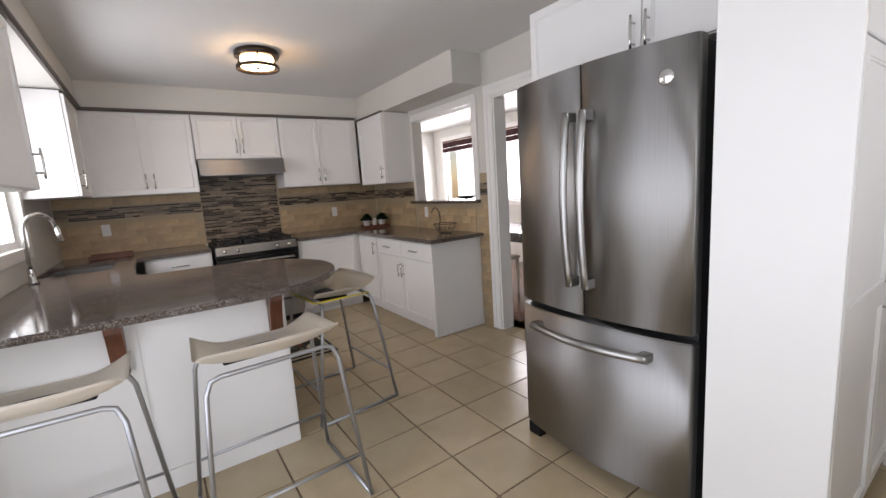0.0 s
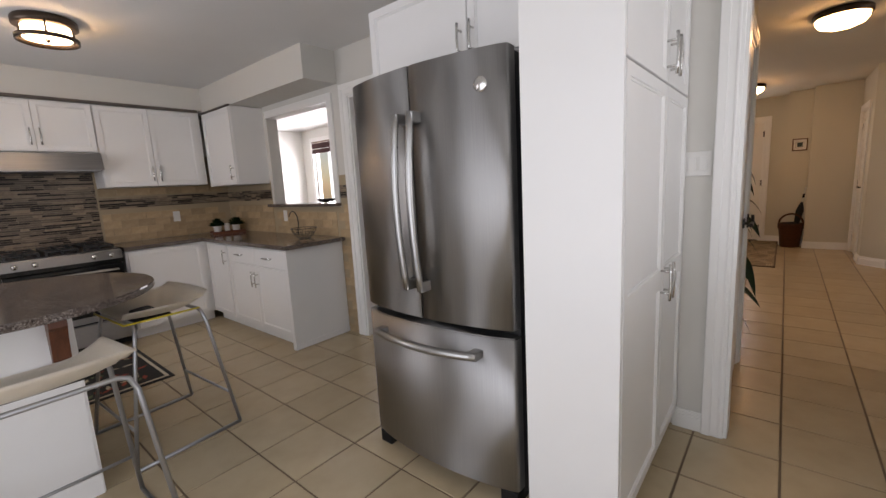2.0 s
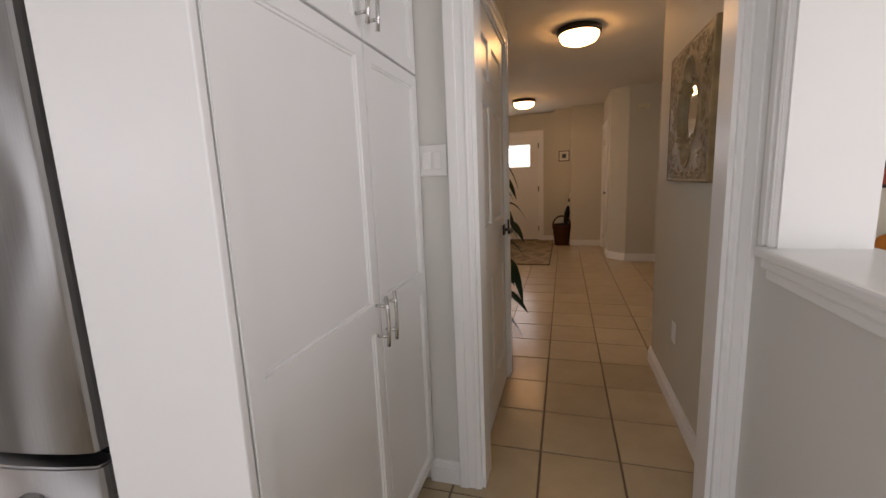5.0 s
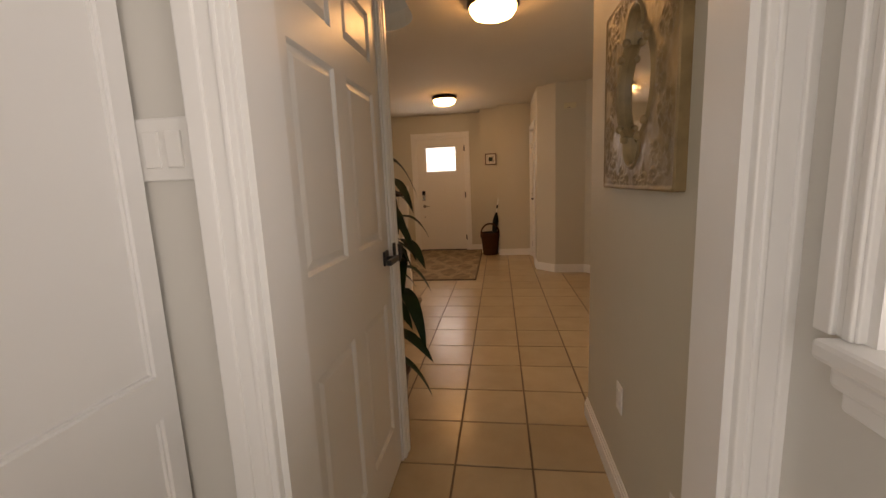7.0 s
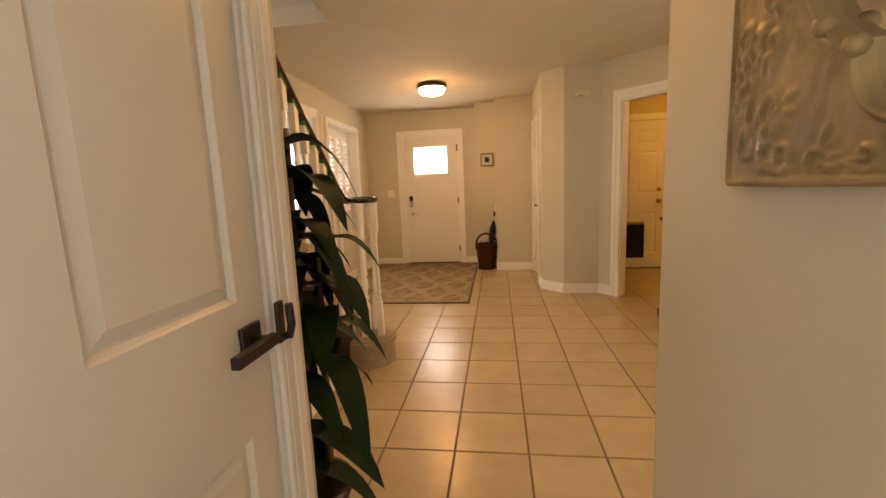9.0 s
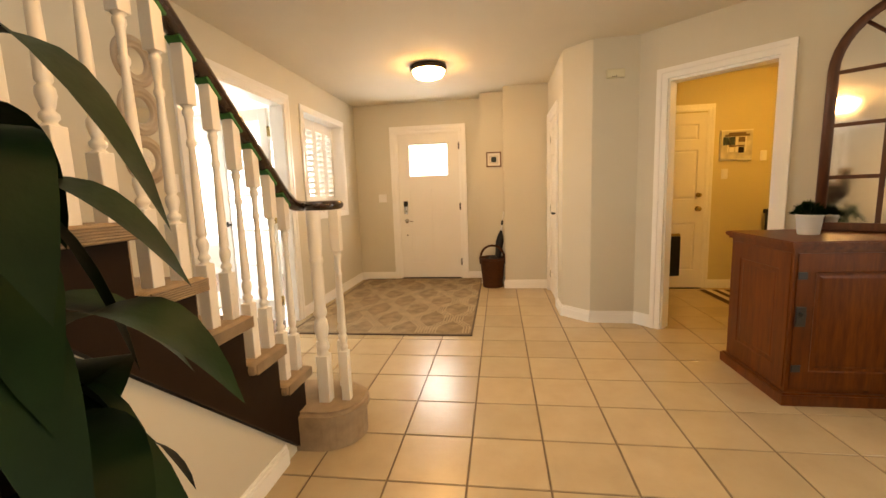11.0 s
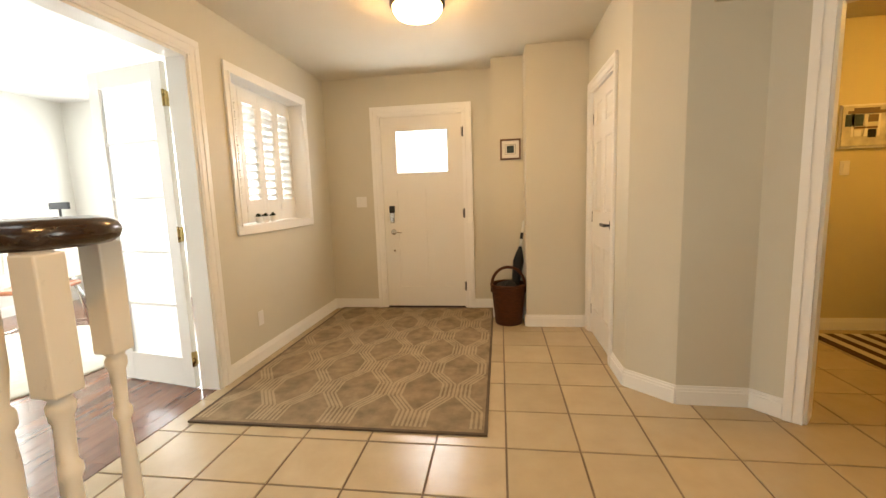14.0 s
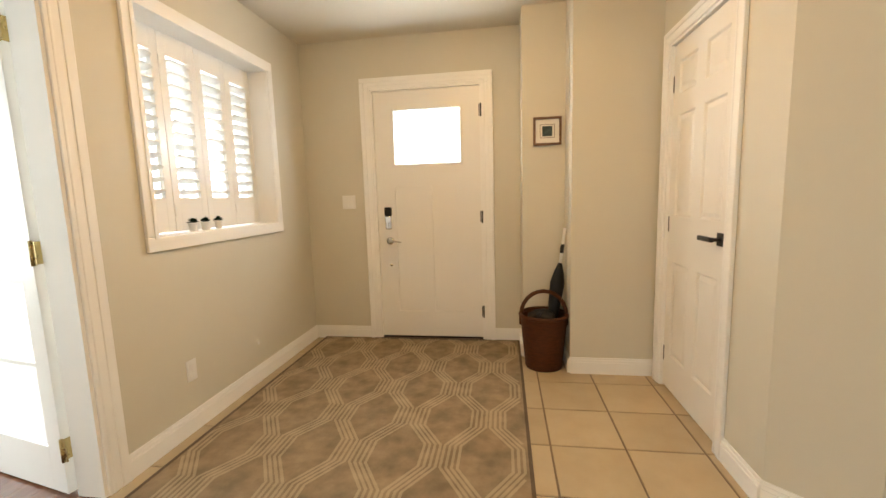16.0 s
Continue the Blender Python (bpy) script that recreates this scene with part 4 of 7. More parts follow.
bm = bmesh.new()
box(bm, 0.055, 0.74, 0.005, FW - 0.005, 0.04, 1.79, 0.004)
part("body", bm, plain("black_fridge_side", (0.010, 0.010, 0.011), 0.5), fridge)
dl = part("door", bowed(FW / 2 + 0.003, FW, 0.765, 1.805), STEEL, fridge)
dr = part("door", bowed(0, FW / 2 - 0.003, 0.765, 1.805), STEEL, fridge)
fd = part("freezer_drawer", bowed(0, FW, 0.075, 0.735), STEEL, fridge)


def bow_handle(parent, u, z0, z1):
    b = bmesh.new()
    base = bow(u)
    pts = []
    for k in range(13):
        s = k / 12
        pts.append((base - 0.045 - 0.03 * math.sin(math.pi * s), u, z0 + (z1 - z0) * s))
    tube(b, pts, 0.017, 12, flat=0.75)
    for z in (z0 + 0.02, z1 - 0.02):
        box(b, base - 0.055, base + 0.004, u - 0.017, u + 0.017, z - 0.022, z + 0.022, 0.006)
    return part("handle", b, SATIN, parent, "curved satin steel handle")


bow_handle(dl, FW / 2 + 0.04, 0.90, 1.62)
bow_handle(dr, FW / 2 - 0.04, 0.90, 1.62)
bm = bmesh.new()
pts = [(bow(u) - 0.045 - 0.02 * math.sin(math.pi * (u - 0.13) / 0.58), u, 0.66) for u in [0.13 + 0.58 * k / 12 for k in range(13)]]
tube(bm, pts, 0.017, 12)
for u in (0.15, 0.69):
    box(bm, bow(u) - 0.05, bow(u) + 0.005, u - 0.022, u + 0.022, 0.643, 0.677, 0.006)
part("handle", bm, SATIN, fd, "curved satin steel drawer handle")
bm = bmesh.new()
lathe(bm, [(0, 0.006), (0.016, 0.006), (0.019, 0.004), (0.026, 0.004), (0.028, 0.0)], 24)
bd = part("badge", bm, CHROME, dr, "round chrome badge")
bd.matrix_basis = pose(bow(0.1) - 0.001, 0.1, 1.68, 0, -90, 0)
for u in (0.05, FW - 0.05):
    bm = bmesh.new()
    box(bm, 0.0, 0.12, u - 0.04, u + 0.04, 0.0, 0.07, 0.008)
    part("foot", bm, BLACK_P, fridge, "black plastic roller foot")
bm = bmesh.new()
box(bm, 0.075, 0.72, 0.02, FW - 0.02, 0.015, 0.05)
part("kick_grille", bm, BLACK_P, fridge)

# tall pantry and the cupboard over the refrigerator
pantry = thing("pantry_cabinet", "tall white shaker pantry with four doors and nickel handles", "cabinet", (0.12, 0.105, 0))
bm = bmesh.new()
box(bm, 0, 0.985, 0.0, 0.318, 0.09, 2.47, 0.002)
box(bm, 0.02, 0.985, 0.05, 0.318, 0, 0.09)
part("body", bm, CAB, pantry)
bm = bmesh.new()
box(bm, -0.018, 0.0, -0.02, 0.32, 0.0, 2.47, 0.003)
part("end_panel", bm, CAB, pantry)
for u0, u1, a, b, side in ((0.004, 0.552, 0.095, 1.672, "R"), (0.557, 0.982, 0.095, 1.672, "L"), (0.004, 0.552, 1.68, 2.46, "R"), (0.557, 0.982, 1.68, 2.46, "L")):
    d = shaker("door", pantry, u1 - u0, b - a, pose(u0, -0.001, a), lift=0.80 if a < 1 else 0, rail=0.06)
    hu = (u1 - u0) - 0.028 if side == "R" else 0.028
    pull(d, pose(hu, -0.02, 0.79 if a < 1 else 0.1), 0.13, 0.034)
over = cupboard("bridge_cabinet", "white two-door cupboard above the refrigerator", 0.40, 1.46, -90, 1.0, 0.70, 1.865, 2.25, [(0.005, 0.63, 1.87, 2.24, "R"), (0.635, 0.995, 1.87, 2.24, "L")], handle_at="bottom")

# stools
def stool(m, label):
    """Moulded tub seat on a bent tube frame; the sitter faces +y."""
    ob = tagged(new("bar_stool"), label, "stool", "stools at the breakfast bar")
    ob.matrix_basis = m
    b = bmesh.new()
    nx, ny = 18, 12
    grid = []
    for j in range(ny + 1):
        row = []
        v = j / ny
        for i in range(nx + 1):
            u = i / nx * 2 - 1
            lift = max(0.055 * max(0, abs(u) - 0.5) ** 1.5 / 0.5 ** 1.5, 0.085 * max(0, 0.4 - v) ** 1.4 / 0.4 ** 1.4)
            w = (0.285 - 0.03 * v) * (1 - 0.09 * max(0, 1 - v / 0.22) ** 2)
            edge = 0.02 * (1 - abs(u) ** 2)
            row.append(b.verts.new((u * w, -0.21 - edge + 0.40 * v, 0.735 + lift - 0.02 * math.sin(math.pi * v) * (1 - u * u))))
        grid.append(row)
    for j in range(ny):
        for i in range(nx):
            f = b.faces.new((grid[j][i], grid[j][i + 1], grid[j + 1][i + 1], grid[j + 1][i]))
            f.smooth = True
    bmesh.ops.solidify(b, geom=b.faces[:], thickness=-0.022)
    for f in b.faces:
        f.smooth = True
    part("seat", b, STOOL, ob)
    b = bmesh.new()
    box(b, -0.17, 0.17, -0.05, 0.12, 0.706, 0.722, 0.006)
    part("seat_pad", b, BLACK_P, ob, "thin black seat pad")
    frame_bm = bmesh.new()
    r = 0.0095
    for y in (-0.17, 0.15):
        s = -0.095 if y < 0 else 0.11
        tube(frame_bm, [(-0.31, y + s, r), (-0.255, y + s * 0.1, 0.655), (-0.235, y, 0.703), (-0.2, y, 0.715), (0.2, y, 0.715), (0.235, y, 0.703), (0.255, y + s * 0.1, 0.655), (0.31, y + s, r)], r, 10)
    part("leg_frame", frame_bm, GREYM, ob, "bent grey steel tube legs")
    for x in (-0.31, 0.31):
        b = bmesh.new()
        tube(b, [(x, -0.265, r), (x, 0.26, r)], r, 10)
        part("floor_runner", b, GREYM, ob)
    for y in (-0.238, 0.229):
        b = bmesh.new()
        tube(b, [(-0.294, y, 0.2), (0.294, y, 0.2)], 0.007, 10)
        part("footrest", b, GREYM, ob)
    return ob


stool(pose(-1.11, 1.67, 0, 0, 0, 2), "cream moulded bar stool with grey tube legs at the granite bar")
stool(pose(-1.84, 1.68, 0, 0, 0, -3), "cream moulded bar stool tucked in front of the white panel")
ob = stool(pose(-0.55, 2.43, 0, 0, 0, 94), "cream moulded bar stool with yellow trim at the rounded end")
bm = bmesh.new()
tube(bm, [(-0.27, -0.15, 0.735), (-0.262, 0.1, 0.735), (-0.22, 0.185, 0.725), (0.22, 0.185, 0.725)], 0.005, 6)
part("edge_trim", bm, plain("yellow_rubber", (0.6, 0.5, 0.03), 0.5), ob, "yellow rubber edge trim")

# small kitchen things
def tuft(b, cx, cy, cz, r, n, rnd, lean=0.7, w=0.006):
    for _ in range(n):
        a, e, l = rnd.uniform(0, 6.283), rnd.uniform(0.2, 1.5), r * rnd.uniform(0.6, 1.0)
        d = Vector((math.cos(a) * math.cos(e), math.sin(a) * math.cos(e), math.sin(e)))
        s = d.cross(Vector((0.3, 0.2, 1))).normalized() * w
        p0 = Vector((cx, cy, cz)) + d * r * 0.15
        p1, p2 = p0 + d * l * 0.6 + s, p0 + d * l * 0.6 - s
        p3 = p0 + d * l - Vector((0, 0, lean * 0.15 * l))
        v = [b.verts.new(p) for p in (p0, p1, p3, p2)]
        b.faces.new(v)


def potted(name, label, at, pot_r, pot_h, leaf_r, material, seed, n=160, w=0.006, tray=None):
    ob = thing(name, label, "plant", at)
    b = bmesh.new()
    lathe(b, [(0, 0), (pot_r * 0.78, 0), (pot_r * 0.82, 0.004), (pot_r * 0.98, pot_h * 0.86), (pot_r * 1.04, pot_h * 0.87), (pot_r * 1.04, pot_h), (pot_r * 0.95, pot_h), (pot_r * 0.9, pot_h * 0.9), (0, pot_h * 0.88)], 20)
    part("pot", b, material, ob)
    b = bmesh.new()
    tuft(b, 0, 0, pot_h * 0.9, leaf_r, n, random.Random(seed), 0.7, w)
    part("foliage", b, LEAF, ob)
    return ob


bm = bmesh.new()
box(bm, -0.17, 0.17, -0.075, 0.075, 0, 0.018, 0.006)
box(bm, -0.17, 0.17, -0.085, -0.072, 0.0, 0.035, 0.004)
box(bm, -0.17, 0.17, 0.072, 0.085, 0.0, 0.035, 0.004)
tr = solid("wooden_tray", bm, CHERRY, "reddish wooden tray holding small plants on the granite", "tray")
tr.matrix_basis = pose(0.86, 4.62, TOP1, 0, 0, -12)
potted("potted_plant", "small green grass plant in a white pot on the tray", (0.76, 4.64, TOP1 + 0.018), 0.042, 0.075, 0.10, PLASTIC, 1, 260, 0.009)
potted("potted_plant", "small green grass plant in a white pot on the tray", (0.95, 4.60, TOP1 + 0.018), 0.042, 0.075, 0.10, PLASTIC, 2, 260, 0.009)
bm = bmesh.new()
lathe(bm, [(0, 0), (0.026, 0), (0.027, 0.095), (0.02, 0.1), (0, 0.1)], 16)
cj = solid("white_candle", bm, PLASTIC, "white pillar candle between the small plants", "candle", smooth=False)
cj.matrix_basis = pose(0.855, 4.615, TOP1 + 0.018)
bm = bmesh.new()
box(bm, -0.16, 0.16, -0.11, 0.11, 0, 0.02, 0.008)
box(bm, -0.16, 0.16, -0.11, -0.095, 0.02, 0.04, 0.004)
box(bm, -0.16, 0.16, 0.095, 0.11, 0.02, 0.04, 0.004)
cb = solid("serving_tray", bm, CHERRY, "dark reddish wooden tray lying behind the sink", "tray")
cb.matrix_basis = pose(-1.80, 4.72, TOP1)
# fruit basket of wire with a hook
fb = thing("fruit_basket", "black wire fruit basket with a curved banana hook", "basket", (0.90, 3.12, TOP1))
bm = bmesh.new()
for r, z in ((0.05, 0.004), (0.095, 0.05), (0.115, 0.095)):
    tube(bm, arc(0, 0, z, r, 0, 345, 23), 0.003, 6, closed=True)
for k in range(14):
    a = 2 * math.pi * k / 14
    tube(bm, [(r * math.cos(a), r * math.sin(a), z) for r, z in ((0.05, 0.004), (0.08, 0.03), (0.102, 0.065), (0.115, 0.095))], 0.002, 5)
part("bowl", bm, BLACK, fb)
bm = bmesh.new()
tube(bm, [(0, 0.1, 0.03)] + [(0, 0.10 - 0.02 - 0.08 * math.cos(radians(a)) + 0.08, 0.15 + 0.1 * math.sin(radians(a))) for a in (-40, -20, 0, 30, 60, 90, 120, 150)] + [(0, 0.24, 0.2)], 0.005, 8)
part("hook", bm, BLACK, fb)
bm = bmesh.new()
lathe(bm, [(0, 0.0), (0.05, 0.01), (0.085, 0.03), (0.09, 0.04), (0.08, 0.035), (0, 0.015)], 20)
hb = solid("hatch_bowl", bm, BLACK, "low black bowl standing on the hatch sill", "bowl", smooth=True)
hb.matrix_basis = pose(1.13, 3.05, 1.215)
# mat in front of the stove
mat_ob = thing("kitchen_mat", "dark kitchen mat with a leafy cream and red pattern", "mat", (-0.62, 3.72, 0.0))
bm = bmesh.new()
box(bm, -0.36, 0.36, -0.5, 0.5, 0, 0.008, 0.003)
part("base", bm, plain("black_mat_pile", (0.02, 0.018, 0.016), 0.95), mat_ob)
rm = random.Random(12)
bmc, bmr, bmg = bmesh.new(), bmesh.new(), bmesh.new()
for _ in range(70):
    cx, cy, a, l = rm.uniform(-0.27, 0.27), rm.uniform(-0.42, 0.42), rm.uniform(0, 6.28), rm.uniform(0.05, 0.1)
    b = rm.choice((bmc, bmc, bmr, bmg))
    d, s = Vector((math.cos(a), math.sin(a), 0)) * l / 2, Vector((-math.sin(a), math.cos(a), 0)) * l * 0.2
    c = Vector((cx, cy, 0.0095 + rm.uniform(0, 0.002)))
    b.faces.new([b.verts.new(p) for p in (c - d, c - s, c + d, c + s)])
tagged(part("leaf_pattern", bmc, plain("cream_mat_pile", (0.5, 0.44, 0.33), 0.95), mat_ob, "cream leaf pattern"), kind="stuff")
tagged(part("leaf_pattern", bmr, plain("red_mat_pile", (0.28, 0.05, 0.03), 0.95), mat_ob, "red leaf pattern"), kind="stuff")
tagged(part("leaf_pattern", bmg, plain("green_mat_pile", (0.10, 0.13, 0.07), 0.95), mat_ob, "green leaf pattern"), kind="stuff")
bm = bmesh.new()
for x0, x1, y0, y1 in ((-0.33, 0.33, -0.47, -0.45), (-0.33, 0.33, 0.45, 0.47), (-0.33, -0.31, -0.45, 0.45), (0.31, 0.33, -0.45, 0.45)):
    box(bm, x0, x1, y0, y1, 0.0075, 0.0105)
part("border", bm, MATS["cream_mat_pile"], mat_ob)


def ceiling_lamp(at, label, glow, r=0.16, banded=False):
    ob = thing("ceiling_lamp", label, "ceiling lamp", at)
    b = bmesh.new()
    lathe(b, [(0, 0), (r * 1.02, 0), (r * 1.08, -0.01), (r * 1.08, -0.045), (r * 1.0, -0.05), (0, -0.048)], 32)
    part("rim", b, BRONZE, ob, "dark bronze rim")
    b = bmesh.new()
    if banded:
        lathe(b, [(0, -0.049), (r * 0.8, -0.05), (r * 0.8, -0.115), (0, -0.118)], 32)
        part("diffuser", b, glow, ob, "glowing frosted drum glass")
        b = bmesh.new()
        lathe(b, [(r * 0.98, -0.11), (r * 1.05, -0.11), (r * 1.05, -0.135), (r * 0.98, -0.135), (r * 0.98, -0.11)], 32)
        part("lower_ring", b, BRONZE, ob, "dark bronze ring")
        for k in range(3):
            a = radians(20 + 120 * k)
            b = bmesh.new()
            tube(b, [(r * 1.01 * math.cos(a), r * 1.01 * math.sin(a), -0.04), (r * 1.01 * math.cos(a), r * 1.01 * math.sin(a), -0.12)], 0.006, 8)
            part("rod", b, BRONZE, ob)
        b = bmesh.new()
        lathe(b, [(0.012, -0.115), (0.014, -0.13), (0, -0.14)], 12)
        part("finial", b, BRONZE, ob)
    else:
        lathe(b, [(r * 0.97, -0.048), (r * 0.95, -0.075), (r * 0.82, -0.105), (r * 0.5, -0.125), (0, -0.132)], 32)
        part("diffuser", b, glow, ob, "glowing frosted glass bowl")
    return ob


ceiling_lamp((-0.6, 3.38, CEILING), "bronze flush ceiling lamp with a frosted drum, switched on", LAMP_K, 0.15, True)


# ---- doors ----
def panel_slab(b, w, h, panels, t=0.035, depth=0.011, bevel=0.03):
    """A moulded door: one board whose front has sunk, raised panels."""
    us = sorted({0, w, *[p[0] for p in panels], *[p[1] for p in panels]})
    zs = sorted({0, h, *[p[2] for p in panels], *[p[3] for p in panels]})
    grid = [[b.verts.new((u, 0, z)) for z in zs] for u in us]
    fields = []
    for i in range(len(us) - 1):
        for j in range(len(zs) - 1):
            f = b.faces.new((grid[i][j], grid[i + 1][j], grid[i + 1][j + 1], grid[i][j + 1]))
            cu, cz = (us[i] + us[i + 1]) / 2, (zs[j] + zs[j + 1]) / 2
            if any(p[0] < cu < p[1] and p[2] < cz < p[3] for p in panels):
                fields.append(f)
    out = bmesh.ops.extrude_edge_only(b, edges=[e for e in b.edges if e.is_boundary])
    for v in out["geom"]:
        if isinstance(v, bmesh.types.BMVert):
            v.co.y = t
    bmesh.ops.holes_fill(b, edges=[e for e in b.edges if e.is_boundary], sides=0)
    bmesh.ops.recalc_face_normals(b, faces=b.faces)
    for th, dp in ((0.004, -depth * 0.25), (0.008, -depth * 0.75), (0.008, 0), (bevel, depth * 0.7)):
        bmesh.ops.inset_individual(b, faces=fields, thickness=th, depth=dp)


def six_panels(w, stile=0.085, mull=0.1):
    a, c = stile, w / 2 - mull / 2
    d, e = w / 2 + mull / 2, w - stile
    return [(u0, u1, z0, z1) for u0, u1 in ((a, c), (d, e)) for z0, z1 in ((0.21, 0.78), (1.05, 1.62), (1.73, 1.91))]


def lever(parent, u, z, toward, material=None, label="black lever handle on a square rose"):
    b = bmesh.new()
    box(b, u - 0.03, u + 0.03, -0.01, 0, z - 0.03, z + 0.03, 0.003)
    tube(b, [(u, -0.008, z), (u, -0.045, z)], 0.009, 10)
    box(b, min(u - toward * 0.012, u + toward * 0.115), max(u - toward * 0.012, u + toward * 0.115), -0.058, -0.04, z - 0.011, z + 0.011, 0.003)
    return part("lever_handle", b, material or BLACK, parent, label)


def hinge(parent, u, z, material, y=-0.004):
    b = bmesh.new()
    tube(b, [(u, y, z - 0.05), (u, y, z + 0.05)], 0.007, 8)
    box(b, u - 0.016, u + 0.016, y + 0.001, y + 0.005, z - 0.045, z + 0.045)
    return part("hinge", b, material, parent)


def interior_door(name, label, m, w, handle_u, toward, h=2.03, hinges=()):
    ob = tagged(new(name), label, "door", "", "")
    ob.matrix_basis = m
    b = bmesh.new()
    panel_slab(b, w, h, six_panels(w))
    part("slab", b, DOORW, ob)
    lever(ob, handle_u, 0.97, toward)
    for z in hinges:
        hinge(ob, 0.0 if handle_u > w / 2 else w, z, BLACK)
    return ob


interior_door("panel_door", "closed white six-panel door with a black lever in the hall", pose(1.268, -0.098, 0.012), 0.838, 0.776, -1)
interior_door("closet_door", "closed white six-panel closet door with a black lever", pose(7.382, -1.115, 0.012, 0, 0, 180), 0.694, 0.63, -1, 2.01, (0.2, 1.0, 1.8))
b = bmesh.new()
box(b, 2.112, 2.138, -0.124, -0.114, 0.945, 1.035, 0.004)
tube(b, [(2.122, -0.118, 0.96), (2.122, -0.14, 0.962), (2.122, -0.146, 0.985), (2.122, -0.143, 1.03)], 0.009, 8)
solid("door_catch", b, BLACK, "small black catch on the hall door casing", "catch")

# front door
front = thing("front_door", "closed white craftsman front door with a frosted top light", "door", (8.115, 0.92, 0.013), -90)
DW, DH = 0.88, 2.07
b = bmesh.new()
GL = (0.17, 0.715, 1.475, 1.905)
panels = [(0.16, 0.41, 0.23, 1.29), (0.47, 0.72, 0.23, 1.29)]
us = sorted({0, DW, GL[0], GL[1], 0.16, 0.41, 0.47, 0.72})
for a, c in zip(us, us[1:]):
    holes = []
    mid = (a + c) / 2
    for p in panels + [GL]:
        if p[0] < mid < p[1]:
            holes.append((p[2], p[3], p is GL))
    z = 0
    for z0, z1, through_hole in sorted(holes):
        box(b, a, c, 0, 0.044, z, z0)
        if not through_hole:
            box(b, a, c, 0.014, 0.034, z0, z1)
        z = z1
    box(b, a, c, 0, 0.044, z, DH)
bmesh.ops.remove_doubles(b, verts=b.verts, dist=1e-5)
part("slab", b, DOORW, front)
b = bmesh.new()
for a, c, z0, z1 in ((GL[0] - 0.02, GL[1] + 0.02, GL[3], GL[3] + 0.02), (GL[0] - 0.02, GL[1] + 0.02, GL[2] - 0.02, GL[2]), (GL[0] - 0.02, GL[0], GL[2], GL[3]), (GL[1], GL[1] + 0.02, GL[2], GL[3])):
    box(b, a, c, -0.006, 0.012, z0, z1, 0.002)
part("glazing_frame", b, DOORW, front)
b = bmesh.new()
box(b, GL[0], GL[1], 0.016, 0.022, GL[2], GL[3])
pn = part("pane", b, glass("frosted_glass", (1, 1, 1), 0.35), front, "frosted white pane")
pn.visible_shadow = False
b = bmesh.new()
box(b, 0.0, DW, -0.004, 0.04, -0.012, 0.012)
part("door_sweep", b, BLACK_P, front, "black rubber door sweep")
b = bmesh.new()
box(b, 0.065, 0.125, -0.028, 0, 1.05, 1.125, 0.008)
part("keypad", b, BLACK_P, front, "black electronic keypad")
b = bmesh.new()
box(b, 0.068, 0.122, -0.024, 0, 0.94, 1.05, 0.008)
tube(b, [(0.095, -0.02, 0.98), (0.095, -0.04, 0.98)], 0.016, 14)
box(b, 0.09, 0.10, -0.05, -0.036, 0.962, 0.998, 0.003)
part("deadbolt", b, CHROME, front, "brushed nickel deadbolt plate")
b = bmesh.new()
lathe(b, [(0, 0.016), (0.026, 0.014), (0.032, 0.006), (0.033, 0)], 18)
k = part("handle_rose", b, CHROME, front)
k.matrix_basis = pose(0.1, 0, 0.84, 90, 0, 0)
b = bmesh.new()
tube(b, [(0.1, 0, 0.84), (0.1, -0.05, 0.84), (0.125, -0.056, 0.842), (0.16, -0.055, 0.84), (0.205, -0.05, 0.833)], [0.009, 0.009, 0.008, 0.007, 0.005], 10)
part("lever_handle", b, CHROME, front, "curved nickel lever")
b = bmesh.new()
lathe(b, [(0, 0.005), (0.01, 0.004), (0.013, 0)], 14)
k = part("door_viewer", b, CHROME, front)
k.matrix_basis = pose(0.1, 0, 0.635, 90, 0, 0)
for z in (0.24, 1.03, 1.87):
    hinge(front, DW + 0.004, z, BLACK, -0.024)
b = bmesh.new()
box(b, -0.012, 0.0, -0.002, 0.02, 0.8, 0.88)
part("strike_plate", b, BLACK, front)
b = bmesh.new()
box(b, 8.06, 8.25, 0.03, 0.93, -0.004, 0.012, 0.004)
solid("threshold", b, BRONZE, "dark metal threshold under the front door", "threshold", "structure")


